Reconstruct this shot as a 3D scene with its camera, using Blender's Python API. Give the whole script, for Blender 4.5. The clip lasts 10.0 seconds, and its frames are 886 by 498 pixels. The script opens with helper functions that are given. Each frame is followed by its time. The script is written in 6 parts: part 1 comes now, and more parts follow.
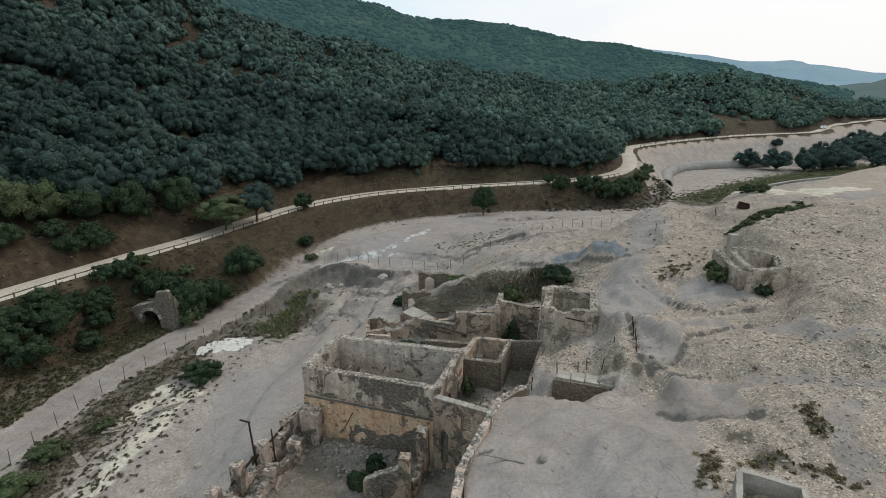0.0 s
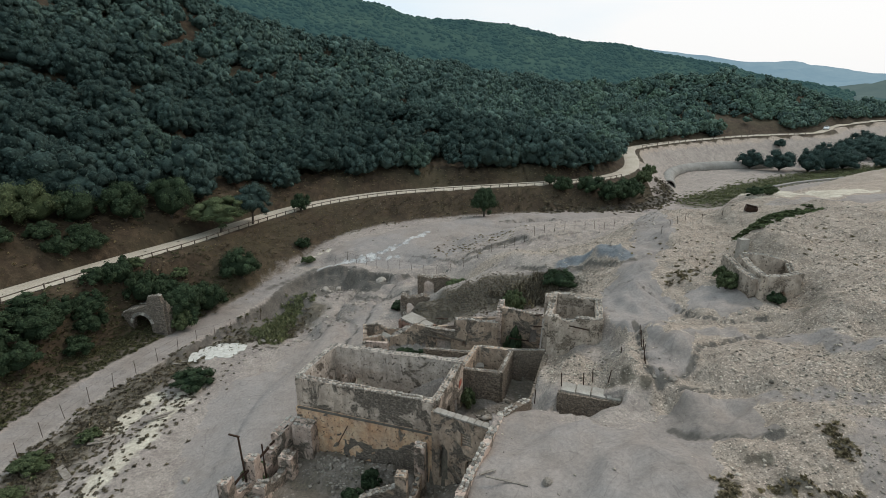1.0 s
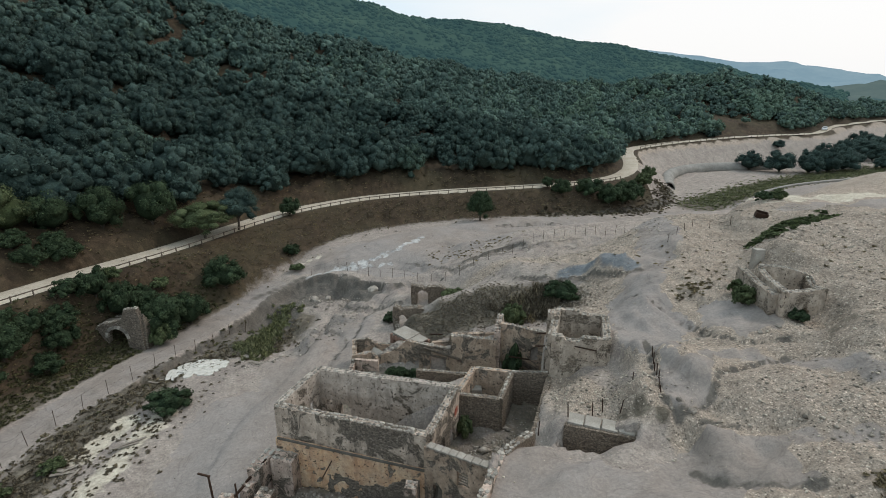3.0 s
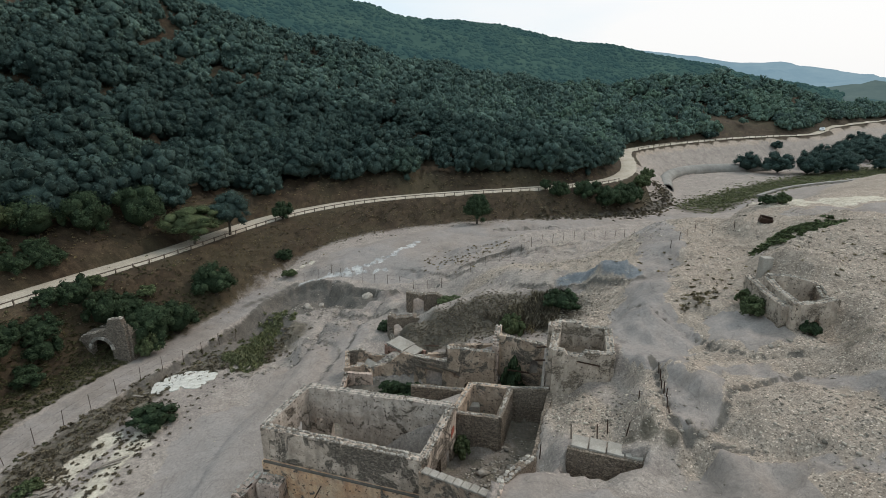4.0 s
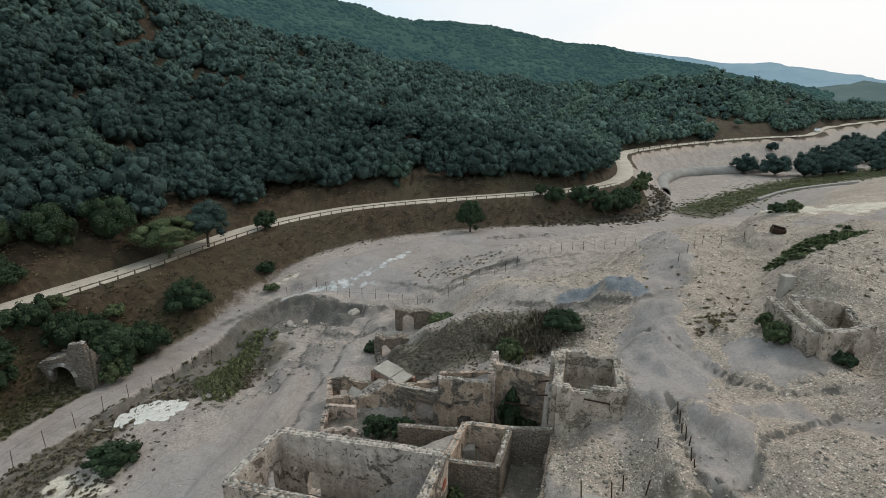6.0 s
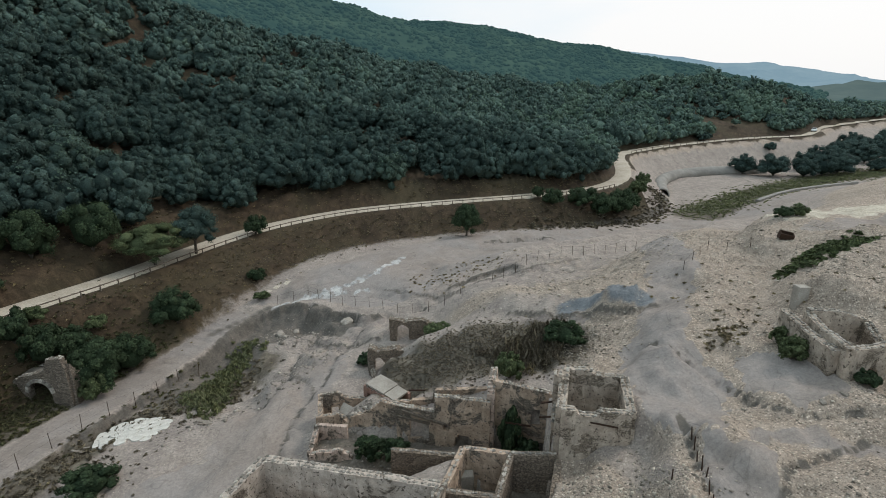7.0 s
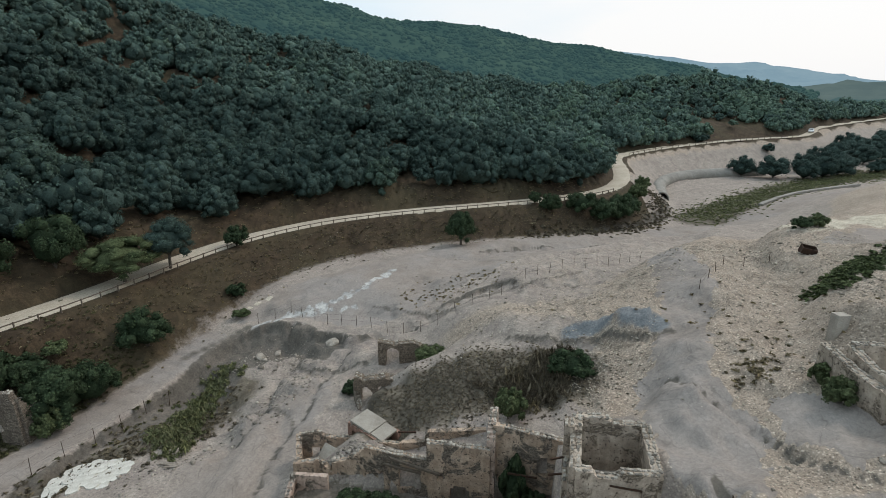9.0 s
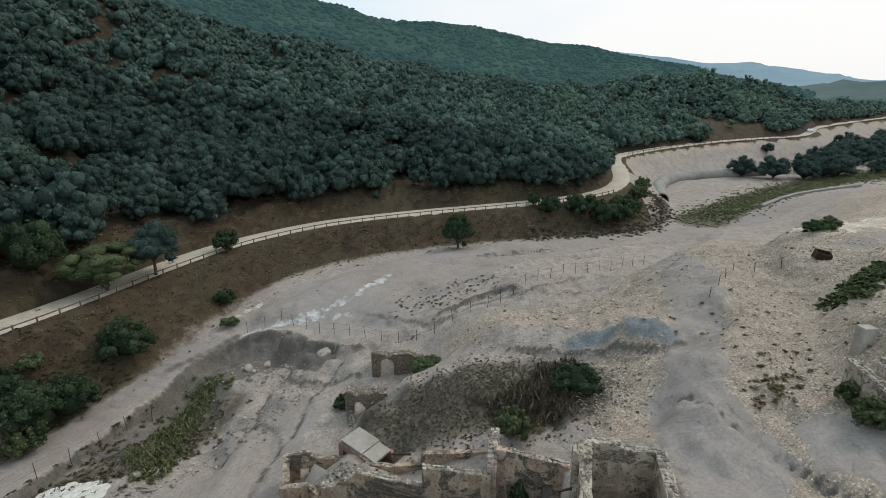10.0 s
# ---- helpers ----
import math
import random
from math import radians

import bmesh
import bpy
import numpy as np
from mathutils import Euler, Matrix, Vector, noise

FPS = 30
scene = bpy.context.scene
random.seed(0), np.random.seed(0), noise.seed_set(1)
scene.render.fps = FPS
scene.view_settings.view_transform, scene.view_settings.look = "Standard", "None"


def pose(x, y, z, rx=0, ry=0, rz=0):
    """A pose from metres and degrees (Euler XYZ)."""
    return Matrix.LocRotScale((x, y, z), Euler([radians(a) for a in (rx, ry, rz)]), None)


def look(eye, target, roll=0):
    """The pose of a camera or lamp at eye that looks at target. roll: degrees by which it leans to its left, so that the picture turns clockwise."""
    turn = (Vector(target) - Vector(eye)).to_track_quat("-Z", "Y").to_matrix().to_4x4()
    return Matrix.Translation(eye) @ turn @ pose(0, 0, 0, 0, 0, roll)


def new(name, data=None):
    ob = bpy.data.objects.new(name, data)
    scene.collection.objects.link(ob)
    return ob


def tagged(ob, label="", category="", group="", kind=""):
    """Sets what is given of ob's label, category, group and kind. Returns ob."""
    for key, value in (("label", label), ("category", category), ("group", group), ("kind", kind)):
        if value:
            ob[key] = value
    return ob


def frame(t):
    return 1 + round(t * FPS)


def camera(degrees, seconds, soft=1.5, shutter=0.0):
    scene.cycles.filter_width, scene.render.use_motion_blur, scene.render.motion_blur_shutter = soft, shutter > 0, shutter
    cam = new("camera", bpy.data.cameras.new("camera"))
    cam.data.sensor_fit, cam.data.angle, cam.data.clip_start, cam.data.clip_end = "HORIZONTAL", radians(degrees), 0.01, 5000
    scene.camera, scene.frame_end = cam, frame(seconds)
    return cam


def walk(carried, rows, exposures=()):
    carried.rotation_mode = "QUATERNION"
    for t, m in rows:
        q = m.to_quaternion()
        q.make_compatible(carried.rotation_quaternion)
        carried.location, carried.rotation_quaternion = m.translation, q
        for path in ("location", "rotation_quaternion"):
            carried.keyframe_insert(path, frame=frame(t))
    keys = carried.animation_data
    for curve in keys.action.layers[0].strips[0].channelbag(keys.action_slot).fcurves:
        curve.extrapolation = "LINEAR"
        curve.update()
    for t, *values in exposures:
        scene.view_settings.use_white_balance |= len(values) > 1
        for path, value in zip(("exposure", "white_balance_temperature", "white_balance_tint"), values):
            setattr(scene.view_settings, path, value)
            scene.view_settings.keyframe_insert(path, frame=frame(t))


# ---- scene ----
cam = camera(81.5, 10.0, 0.55)
PATH = [
    (0, (0.576, -0.187, 27.791), (0.556, 1.718, 27.184), -0.3),
    (0.5, (0.586, 0.623, 27.75), (0.566, 2.528, 27.142), -0.2),
    (1, (0.61, 1.436, 27.675), (0.59, 3.342, 27.068), -0.2),
    (1.5, (0.626, 2.247, 27.618), (0.608, 4.153, 27.011), -0.2),
    (2, (0.655, 3.085, 27.587), (0.642, 4.991, 26.98), -0.2),
    (2.5, (0.675, 3.918, 27.582), (0.667, 5.824, 26.975), -0.2),
    (4, (0.769, 6.584, 27.742), (0.779, 8.49, 27.137), -0.2),
    (4.5, (0.848, 7.531, 27.794), (0.865, 9.437, 27.19), -0.3),
    (5, (0.888, 8.559, 27.846), (0.912, 10.465, 27.242), -0.3),
    (5.5, (0.97, 9.631, 27.84), (1.0, 11.538, 27.238), -0.3),
    (7, (1.11, 12.876, 27.926), (1.162, 14.783, 27.326), -0.5),
    (7.5, (1.191, 13.981, 27.982), (1.249, 15.888, 27.381), -0.5),
    (8, (1.229, 15.105, 28.041), (1.293, 17.011, 27.44), -0.5),
    (8.5, (1.275, 16.28, 28.084), (1.346, 18.187, 27.484), -0.5),
    (9, (1.335, 17.464, 28.076), (1.412, 19.371, 27.477), -0.6),
    (9.5, (1.413, 18.654, 28.032), (1.496, 20.561, 27.433), -0.6),
    (10, (1.482, 19.807, 27.866), (1.571, 21.714, 27.269), -0.7),
]
walk(cam, [(t, look(eye, target, roll)) for t, eye, target, roll in PATH])

# ---- light ----
world = bpy.data.worlds.new("world")
scene.world = world
world.use_nodes = True
wn, wl = world.node_tree.nodes, world.node_tree.links
SUN_EL, SUN_AZ = 48.0, 62.0          # degrees above the horizon; degrees to the right of straight ahead
sky = wn.new("ShaderNodeTexSky")
sky.sky_type, sky.sun_disc = "NISHITA", False
sky.sun_elevation, sky.sun_rotation = radians(SUN_EL), radians(SUN_AZ)
sky.air_density, sky.dust_density, sky.ozone_density = 1.0, 4.0, 1.0
haze = wn.new("ShaderNodeMix")
haze.data_type = "RGBA"
haze.inputs[0].default_value = 0.92  # a veil of thin white cloud
sky_dir = wn.new("ShaderNodeTexCoord")
toward = wn.new("ShaderNodeVectorMath")      # 1 towards the sun's side, -1 away from it
toward.operation, toward.inputs[1].default_value = "DOT_PRODUCT", (math.sin(radians(SUN_AZ)), math.cos(radians(SUN_AZ)), 0.0)
wl.new(sky_dir.outputs["Generated"], toward.inputs[0])
cloud = wn.new("ShaderNodeTexNoise")
cloud.inputs["Scale"].default_value, cloud.inputs["Detail"].default_value = 3.0, 6
squash = wn.new("ShaderNodeMapping")
squash.inputs["Scale"].default_value = (1, 1, 3.5)
wl.new(sky_dir.outputs["Generated"], squash.inputs[0])
wl.new(squash.outputs[0], cloud.inputs["Vector"])
cover = wn.new("ShaderNodeMath")
cover.operation, cover.inputs[1].default_value = "MULTIPLY_ADD", 0.5
wl.new(cloud.outputs["Fac"], cover.inputs[0])
wl.new(toward.outputs["Value"], cover.inputs[2])
veil = wn.new("ShaderNodeValToRGB")
veil.color_ramp.elements[0].position, veil.color_ramp.elements[0].color = 0.55, (0.72, 0.885, 1.0, 1)
veil.color_ramp.elements[1].position, veil.color_ramp.elements[1].color = 1.2 / 1.25, (1.0, 1.0, 1.0, 1)
wl.new(cover.outputs[0], veil.inputs[0])
bright = wn.new("ShaderNodeVectorMath")
bright.operation, bright.inputs["Scale"].default_value = "SCALE", 9.4
wl.new(veil.outputs[0], bright.inputs[0])
wl.new(bright.outputs[0], haze.inputs[7])
wl.new(sky.outputs[0], haze.inputs[6])
wl.new(haze.outputs[2], wn["Background"].inputs[0])
wn["Background"].inputs[1].default_value = 0.108
sun = new("sun", bpy.data.lights.new("sun", "SUN"))
sun.data.energy, sun.data.angle, sun.data.color = 1.2, radians(12), (1.0, 0.955, 0.89)
az, el = radians(SUN_AZ), radians(SUN_EL)
sun.matrix_world = look((0, 0, 60), (-math.sin(az) * math.cos(el), -math.cos(az) * math.cos(el), 60 - math.sin(el)))
scene.view_settings.exposure = 0.0


# ---- materials ----
def nodes_of(name):
    m = bpy.data.materials.new(name)
    m.use_nodes = True
    n, l = m.node_tree.nodes, m.node_tree.links
    b = n["Principled BSDF"]
    b.inputs["Specular IOR Level"].default_value = 0.25
    return m, n, l, b


def noise_tex(n, l, scale, detail=6, rough=0.6, coord="Object", distort=0.0):
    t = n.new("ShaderNodeTexNoise")
    t.inputs["Scale"].default_value, t.inputs["Detail"].default_value = scale, detail
    t.inputs["Roughness"].default_value, t.inputs["Distortion"].default_value = rough, distort
    c = n.new("ShaderNodeTexCoord")
    l.new(c.outputs[coord], t.inputs["Vector"])
    return t.outputs["Fac"]


def ramp(n, l, fac, *stops):
    r = n.new("ShaderNodeValToRGB")
    while len(r.color_ramp.elements) < len(stops):
        r.color_ramp.elements.new(0.5)
    for e, (p, c) in zip(r.color_ramp.elements, stops):
        e.position, e.color = p, (*c, 1) if len(c) == 3 else c
    l.new(fac, r.inputs[0])
    return r.outputs[0]


def grey(v):
    return (v, v, v)


def mix(n, l, fac, a, b, mode="MIX"):
    m = n.new("ShaderNodeMix")
    m.data_type, m.blend_type = "RGBA", mode
    for s, v in ((0, fac), (6, a), (7, b)):
        if isinstance(v, (int, float)):
            m.inputs[s].default_value = v
        elif isinstance(v, tuple):
            m.inputs[s].default_value = (*v, 1)
        else:
            l.new(v, m.inputs[s])
    return m.outputs[2]


def bump(n, l, b, height, strength=0.5, distance=0.05):
    u = n.new("ShaderNodeBump")
    u.inputs["Strength"].default_value, u.inputs["Distance"].default_value = strength, distance
    l.new(height, u.inputs["Height"])
    l.new(u.outputs[0], b.inputs["Normal"])


def attr(n, name):
    a = n.new("ShaderNodeAttribute")
    a.attribute_name = name
    return a.outputs["Fac"]


def surface(name, dark, light, scale=2.0, rough=0.9, grain=30.0, relief=0.04, island=0.0, metal=0.0):
    """A plain weathered stuff: blotches from dark to light, fine grain, relief."""
    m, n, l, b = nodes_of(name)
    blot = noise_tex(n, l, scale, 8, 0.65)
    col = ramp(n, l, blot, (0.3, dark), (0.72, light))
    fine = noise_tex(n, l, grain, 4, 0.7)
    col = mix(n, l, 0.45, col, ramp(n, l, fine, (0.3, grey(0.25)), (0.7, grey(0.85))), "OVERLAY")
    if island:
        g = n.new("ShaderNodeNewGeometry")
        o = n.new("ShaderNodeObjectInfo")
        add = n.new("ShaderNodeMath")
        add.operation = "ADD"
        l.new(g.outputs["Random Per Island"], add.inputs[0])
        l.new(o.outputs["Random"], add.inputs[1])
        fr = n.new("ShaderNodeMath")
        fr.operation = "FRACT"
        l.new(add.outputs[0], fr.inputs[0])
        col = mix(n, l, island, col, ramp(n, l, fr.outputs[0], (0.0, grey(0.12)), (1.0, grey(0.88))), "OVERLAY")
    l.new(col, b.inputs["Base Color"])
    b.inputs["Roughness"].default_value, b.inputs["Metallic"].default_value = rough, metal
    bump(n, l, b, fine, 0.6, relief)
    return m


M_STONE = surface("rubble_stone", (0.16, 0.135, 0.11), (0.36, 0.32, 0.27), 1.6, grain=9, relief=0.05, island=0.7)
M_CAP = surface("cap_stone", (0.19, 0.168, 0.14), (0.42, 0.38, 0.325), 2.0, grain=14, island=0.7)
M_ROCK = surface("loose_stone", (0.22, 0.185, 0.146), (0.47, 0.41, 0.335), 0.6, grain=8, island=0.8)
M_CONCRETE = surface("weathered_concrete", (0.24, 0.21, 0.175), (0.42, 0.38, 0.325), 0.9, grain=18, relief=0.02)
M_PIPE = surface("grey_shotcrete", (0.19, 0.175, 0.155), (0.33, 0.31, 0.275), 0.5, grain=6, relief=0.06)
M_DARK = surface("pipe_shade", (0.01, 0.009, 0.008), (0.03, 0.026, 0.022), 1.0)
M_RUST = surface("rusted_iron", (0.03, 0.02, 0.015), (0.09, 0.05, 0.032), 6, rough=0.8, metal=0.3, relief=0.01)
M_WOOD = surface("grey_weathered_wood", (0.14, 0.115, 0.09), (0.32, 0.28, 0.235), 4, grain=25, relief=0.01)
M_RAIL = surface("brown_wooden_rail", (0.09, 0.07, 0.053), (0.19, 0.152, 0.12), 4, grain=25, relief=0.01)
M_BARK = surface("bark", (0.05, 0.04, 0.03), (0.12, 0.1, 0.08), 5, grain=20)
M_WHITE = surface("white_crust", (0.42, 0.39, 0.34), (0.72, 0.69, 0.62), 0.8, grain=10, relief=0.03)
M_PAINT = surface("white_car_paint", (0.7, 0.7, 0.7), (0.8, 0.8, 0.8), 1, rough=0.3, relief=0.0)
M_GLASS = surface("dark_glass", (0.01, 0.012, 0.014), (0.02, 0.022, 0.025), 1, rough=0.08, relief=0.0)
M_TYRE = surface("tyre_rubber", (0.012, 0.012, 0.012), (0.025, 0.025, 0.025), 3)


def masonry(name, plaster_a, plaster_b, cover, stone_a=(0.11, 0.088, 0.068), stone_b=(0.33, 0.275, 0.22)):
    """Rubble wall with what is left of its plaster; cover: share that still has it."""
    m, n, l, b = nodes_of(name)
    c = n.new("ShaderNodeTexCoord")
    mp = n.new("ShaderNodeMapping")
    mp.inputs["Scale"].default_value = (1, 1, 1.9)
    l.new(c.outputs["Object"], mp.inputs[0])
    v = n.new("ShaderNodeTexVoronoi")
    v.inputs["Scale"].default_value = 5.6
    l.new(mp.outputs[0], v.inputs["Vector"])
    e = n.new("ShaderNodeTexVoronoi")
    e.feature, e.inputs["Scale"].default_value = "DISTANCE_TO_EDGE", 5.6
    l.new(mp.outputs[0], e.inputs["Vector"])
    stones = mix(n, l, v.outputs["Color"], stone_a, stone_b)
    joint = ramp(n, l, e.outputs["Distance"], (0.0, grey(0.0)), (0.12, grey(1.0)))
    stones = mix(n, l, joint, (0.07, 0.056, 0.044), stones)
    stain = noise_tex(n, l, 0.9, 8, 0.7)
    fine = noise_tex(n, l, 22, 4, 0.7)
    plaster = ramp(n, l, stain, (0.3, plaster_a), (0.68, plaster_b))
    streak = n.new("ShaderNodeTexNoise")
    sm = n.new("ShaderNodeMapping")
    sm.inputs["Scale"].default_value = (3.2, 3.2, 0.35)
    l.new(c.outputs["Object"], sm.inputs[0])
    l.new(sm.outputs[0], streak.inputs["Vector"])
    streak.inputs["Scale"].default_value, streak.inputs["Detail"].default_value = 1.0, 6
    plaster = mix(n, l, 0.3, plaster, ramp(n, l, streak.outputs["Fac"], (0.35, grey(0.2)), (0.65, grey(0.7))), "OVERLAY")
    patch = noise_tex(n, l, 0.62, 8, 0.66, distort=0.8)
    pits = ramp(n, l, noise_tex(n, l, 5.5, 3, 0.6), (0.345, grey(0.9)), (0.4, grey(0)))
    grime = ramp(n, l, noise_tex(n, l, 2.3, 7, 0.72), (0.38, grey(0.2)), (0.62, grey(0.72)))
    plaster = mix(n, l, 0.36, plaster, grime, "OVERLAY")
    plaster = mix(n, l, pits, plaster, (0.06, 0.045, 0.034))
    left = ramp(n, l, patch, (1 - cover - 0.015, grey(0)), (1 - cover + 0.015, grey(1)))
    col = mix(n, l, left, stones, plaster)
    col = mix(n, l, 0.3, col, ramp(n, l, fine, (0.3, grey(0.2)), (0.7, grey(0.85))), "OVERLAY")
    l.new(col, b.inputs["Base Color"])
    b.inputs["Roughness"].default_value = 0.93
    h = mix(n, l, left, mix(n, l, 0.3, joint, fine), grey(1.0))
    h = mix(n, l, 0.12, h, fine)
    bump(n, l, b, h, 0.8, 0.06)
    return m


M_BIG = masonry("patchy_grey_plaster", (0.383, 0.299, 0.23), (0.557, 0.451, 0.362), 0.49)
M_INNER = masonry("stained_grey_plaster", (0.36, 0.295, 0.238), (0.557, 0.473, 0.4), 0.58)
M_ORANGE = masonry("faded_ochre_plaster", (0.58, 0.335, 0.185), (0.57, 0.43, 0.3), 0.6)
M_PINK = masonry("pale_pink_plaster", (0.418, 0.303, 0.238), (0.557, 0.44, 0.362), 0.52)
M_OLD = masonry("stained_cream_plaster", (0.325, 0.229, 0.162), (0.522, 0.402, 0.302), 0.53)
M_RUDDY = masonry("ruddy_plaster", (0.24, 0.13, 0.095), (0.34, 0.22, 0.17), 0.6)
M_TOWER = masonry("rubble_with_lime", (0.36, 0.286, 0.222), (0.49, 0.41, 0.33), 0.52, (0.16, 0.126, 0.095), (0.42, 0.345, 0.268))
M_BARE = masonry("bare_rubble", (0.3, 0.26, 0.22), (0.4, 0.36, 0.3), 0.2)
M_BRICKY = masonry("brown_rubble", (0.26, 0.205, 0.155), (0.38, 0.315, 0.25), 0.25, (0.13, 0.098, 0.073), (0.33, 0.262, 0.2))


def leaves(name, dark, light, tint="tint"):
    m, n, l, b = nodes_of(name)
    g = n.new("ShaderNodeNewGeometry")
    col = ramp(n, l, g.outputs["Random Per Island"], (0.0, dark), (0.8, light), (1.0, tuple(1.2 * v for v in light)))
    spray = noise_tex(n, l, 4.5, 4, 0.7)
    col = mix(n, l, 0.55, col, ramp(n, l, spray, (0.34, grey(0.2)), (0.66, grey(0.78))), "OVERLAY")
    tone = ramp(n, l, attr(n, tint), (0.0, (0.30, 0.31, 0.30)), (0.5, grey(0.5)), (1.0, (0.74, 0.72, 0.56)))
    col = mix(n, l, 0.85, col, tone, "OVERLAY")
    l.new(col, b.inputs["Base Color"])
    b.inputs["Roughness"].default_value = 0.85
    b.inputs["Specular IOR Level"].default_value = 0.08
    bump(n, l, b, spray, 0.9, 0.3)
    return m


# bluish cast of distance haze is put into the oak leaf colours
M_OAK = leaves("holm_oak_leaves", (0.027, 0.045, 0.039), (0.067, 0.102, 0.088))
# upper wood: paler and bluer still, haze of the distance as colour
M_UPPER = leaves("hazed_oak_leaves", (0.05, 0.078, 0.068), (0.108, 0.16, 0.134))
M_BUSH = leaves("mastic_leaves", (0.026, 0.042, 0.022), (0.062, 0.09, 0.048))
M_LIGHTLEAF = leaves("pale_green_leaves", (0.06, 0.08, 0.036), (0.125, 0.15, 0.075))
M_DRY = leaves("dry_scrub", (0.08, 0.065, 0.047), (0.185, 0.155, 0.113))
M_REED = leaves("reed_leaves", (0.09, 0.1, 0.05), (0.2, 0.205, 0.11))
M_PATCH = leaves("creeper_leaves", (0.05, 0.066, 0.03), (0.105, 0.128, 0.06))
M_MOUND = leaves("mound_scrub", (0.11, 0.09, 0.068), (0.2, 0.168, 0.13))
M_STRAW = leaves("straw_grass", (0.11, 0.088, 0.053), (0.23, 0.185, 0.115))
M_GRASS = leaves("olive_grass", (0.045, 0.046, 0.024), (0.115, 0.108, 0.058))


def speckle(n, l, scale, fines, chips_a, chips_b, share):
    """Angular chips of many tones lying in fines; share: how much of each cell its chip fills."""
    c = n.new("ShaderNodeTexCoord")
    v = n.new("ShaderNodeTexVoronoi")
    v.inputs["Scale"].default_value = scale
    l.new(c.outputs["Object"], v.inputs["Vector"])
    sep = n.new("ShaderNodeSeparateColor")
    l.new(v.outputs["Color"], sep.inputs[0])
    chips = ramp(n, l, sep.outputs[0], (0.0, chips_a), (0.85, chips_b), (1.0, tuple(min(0.8, 1.35 * q) for q in chips_b)))
    return mix(n, l, ramp(n, l, v.outputs["Distance"], (share * 0.8, grey(1)), (share * 1.25, grey(0))), fines, chips), v.outputs["Distance"]


def ground_material():
    m, n, l, b = nodes_of("valley_ground")
    big = noise_tex(n, l, 0.09, 9, 0.62)
    mid = noise_tex(n, l, 0.8, 8, 0.68, distort=0.4)
    fine = noise_tex(n, l, 5.0, 6, 0.75)
    grit = noise_tex(n, l, 24.0, 3, 0.7)
    flow = noise_tex(n, l, 0.22, 7, 0.6, distort=1.6)
    # crusted tailings with scattered grit
    tail = mix(n, l, big, (0.247, 0.205, 0.182), (0.321, 0.271, 0.229))
    tail = mix(n, l, ramp(n, l, flow, (0.46, grey(0)), (0.54, grey(0.8))), tail, (0.324, 0.275, 0.234))
    tail = mix(n, l, 0.35, tail, ramp(n, l, mid, (0.32, grey(0.22)), (0.68, grey(0.78))), "OVERLAY")
    sprinkled, _ = speckle(n, l, 6.0, tail, (0.125, 0.104, 0.087), (0.481, 0.413, 0.345), 0.26)
    tail = mix(n, l, ramp(n, l, noise_tex(n, l, 0.4, 6, 0.6), (0.44, grey(0.1)), (0.6, grey(0.9))), tail, sprinkled)
    # smooth grey mud, bluish where it settled last
    mud = mix(n, l, ramp(n, l, flow, (0.4, grey(0)), (0.6, grey(1))), (0.247, 0.207, 0.177), (0.291, 0.247, 0.215))
    mud = mix(n, l, ramp(n, l, big, (0.44, grey(0)), (0.58, grey(0.7))), mud, (0.291, 0.258, 0.235))
    mud = mix(n, l, 0.16, mud, ramp(n, l, mid, (0.32, grey(0.25)), (0.68, grey(0.75))), "OVERLAY")
    crack = noise_tex(n, l, 0.16, 3, 0.42, distort=2.2)
    rim = ramp(n, l, crack, (0.416, grey(0)), (0.421, grey(0.5)), (0.428, grey(0)), (0.565, grey(0)), (0.569, grey(0.45)), (0.576, grey(0)))
    mud = mix(n, l, rim, mud, (0.12, 0.101, 0.086))
    # stony ground: chips of two sizes in brown fines
    fines = ramp(n, l, mid, (0.3, (0.246, 0.193, 0.148)), (0.55, (0.345, 0.28, 0.222)), (0.75, (0.428, 0.354, 0.286)))
    stony, _ = speckle(n, l, 9.0, fines, (0.115, 0.088, 0.067), (0.522, 0.428, 0.342), 0.4)
    large, _ = speckle(n, l, 3.6, stony, (0.146, 0.114, 0.089), (0.575, 0.473, 0.374), 0.2)
    stony = mix(n, l, ramp(n, l, mid, (0.46, grey(0)), (0.56, grey(1))), stony, large)
    soil = ramp(n, l, mid, (0.28, (0.024, 0.017, 0.011)), (0.5, (0.052, 0.036, 0.022)), (0.75, (0.108, 0.075, 0.046)))
    soil = mix(n, l, ramp(n, l, big, (0.45, grey(0)), (0.62, grey(0.5))), soil, (0.066, 0.056, 0.03))
    sand = ramp(n, l, mid, (0.3, (0.38, 0.325, 0.25)), (0.62, (0.58, 0.515, 0.41)))
    scrub = ramp(n, l, mid, (0.3, (0.06, 0.05, 0.036)), (0.52, (0.12, 0.1, 0.075)), (0.75, (0.225, 0.195, 0.15)))
    blue = mix(n, l, mid, (0.135, 0.144, 0.15), (0.235, 0.243, 0.247))
    dark_ground = mix(n, l, mid, (0.085, 0.073, 0.061), (0.165, 0.145, 0.122))
    crust = mix(n, l, ramp(n, l, mid, (0.4, grey(0)), (0.6, grey(1))), (0.25, 0.242, 0.232), (0.52, 0.5, 0.47))
    col = tail
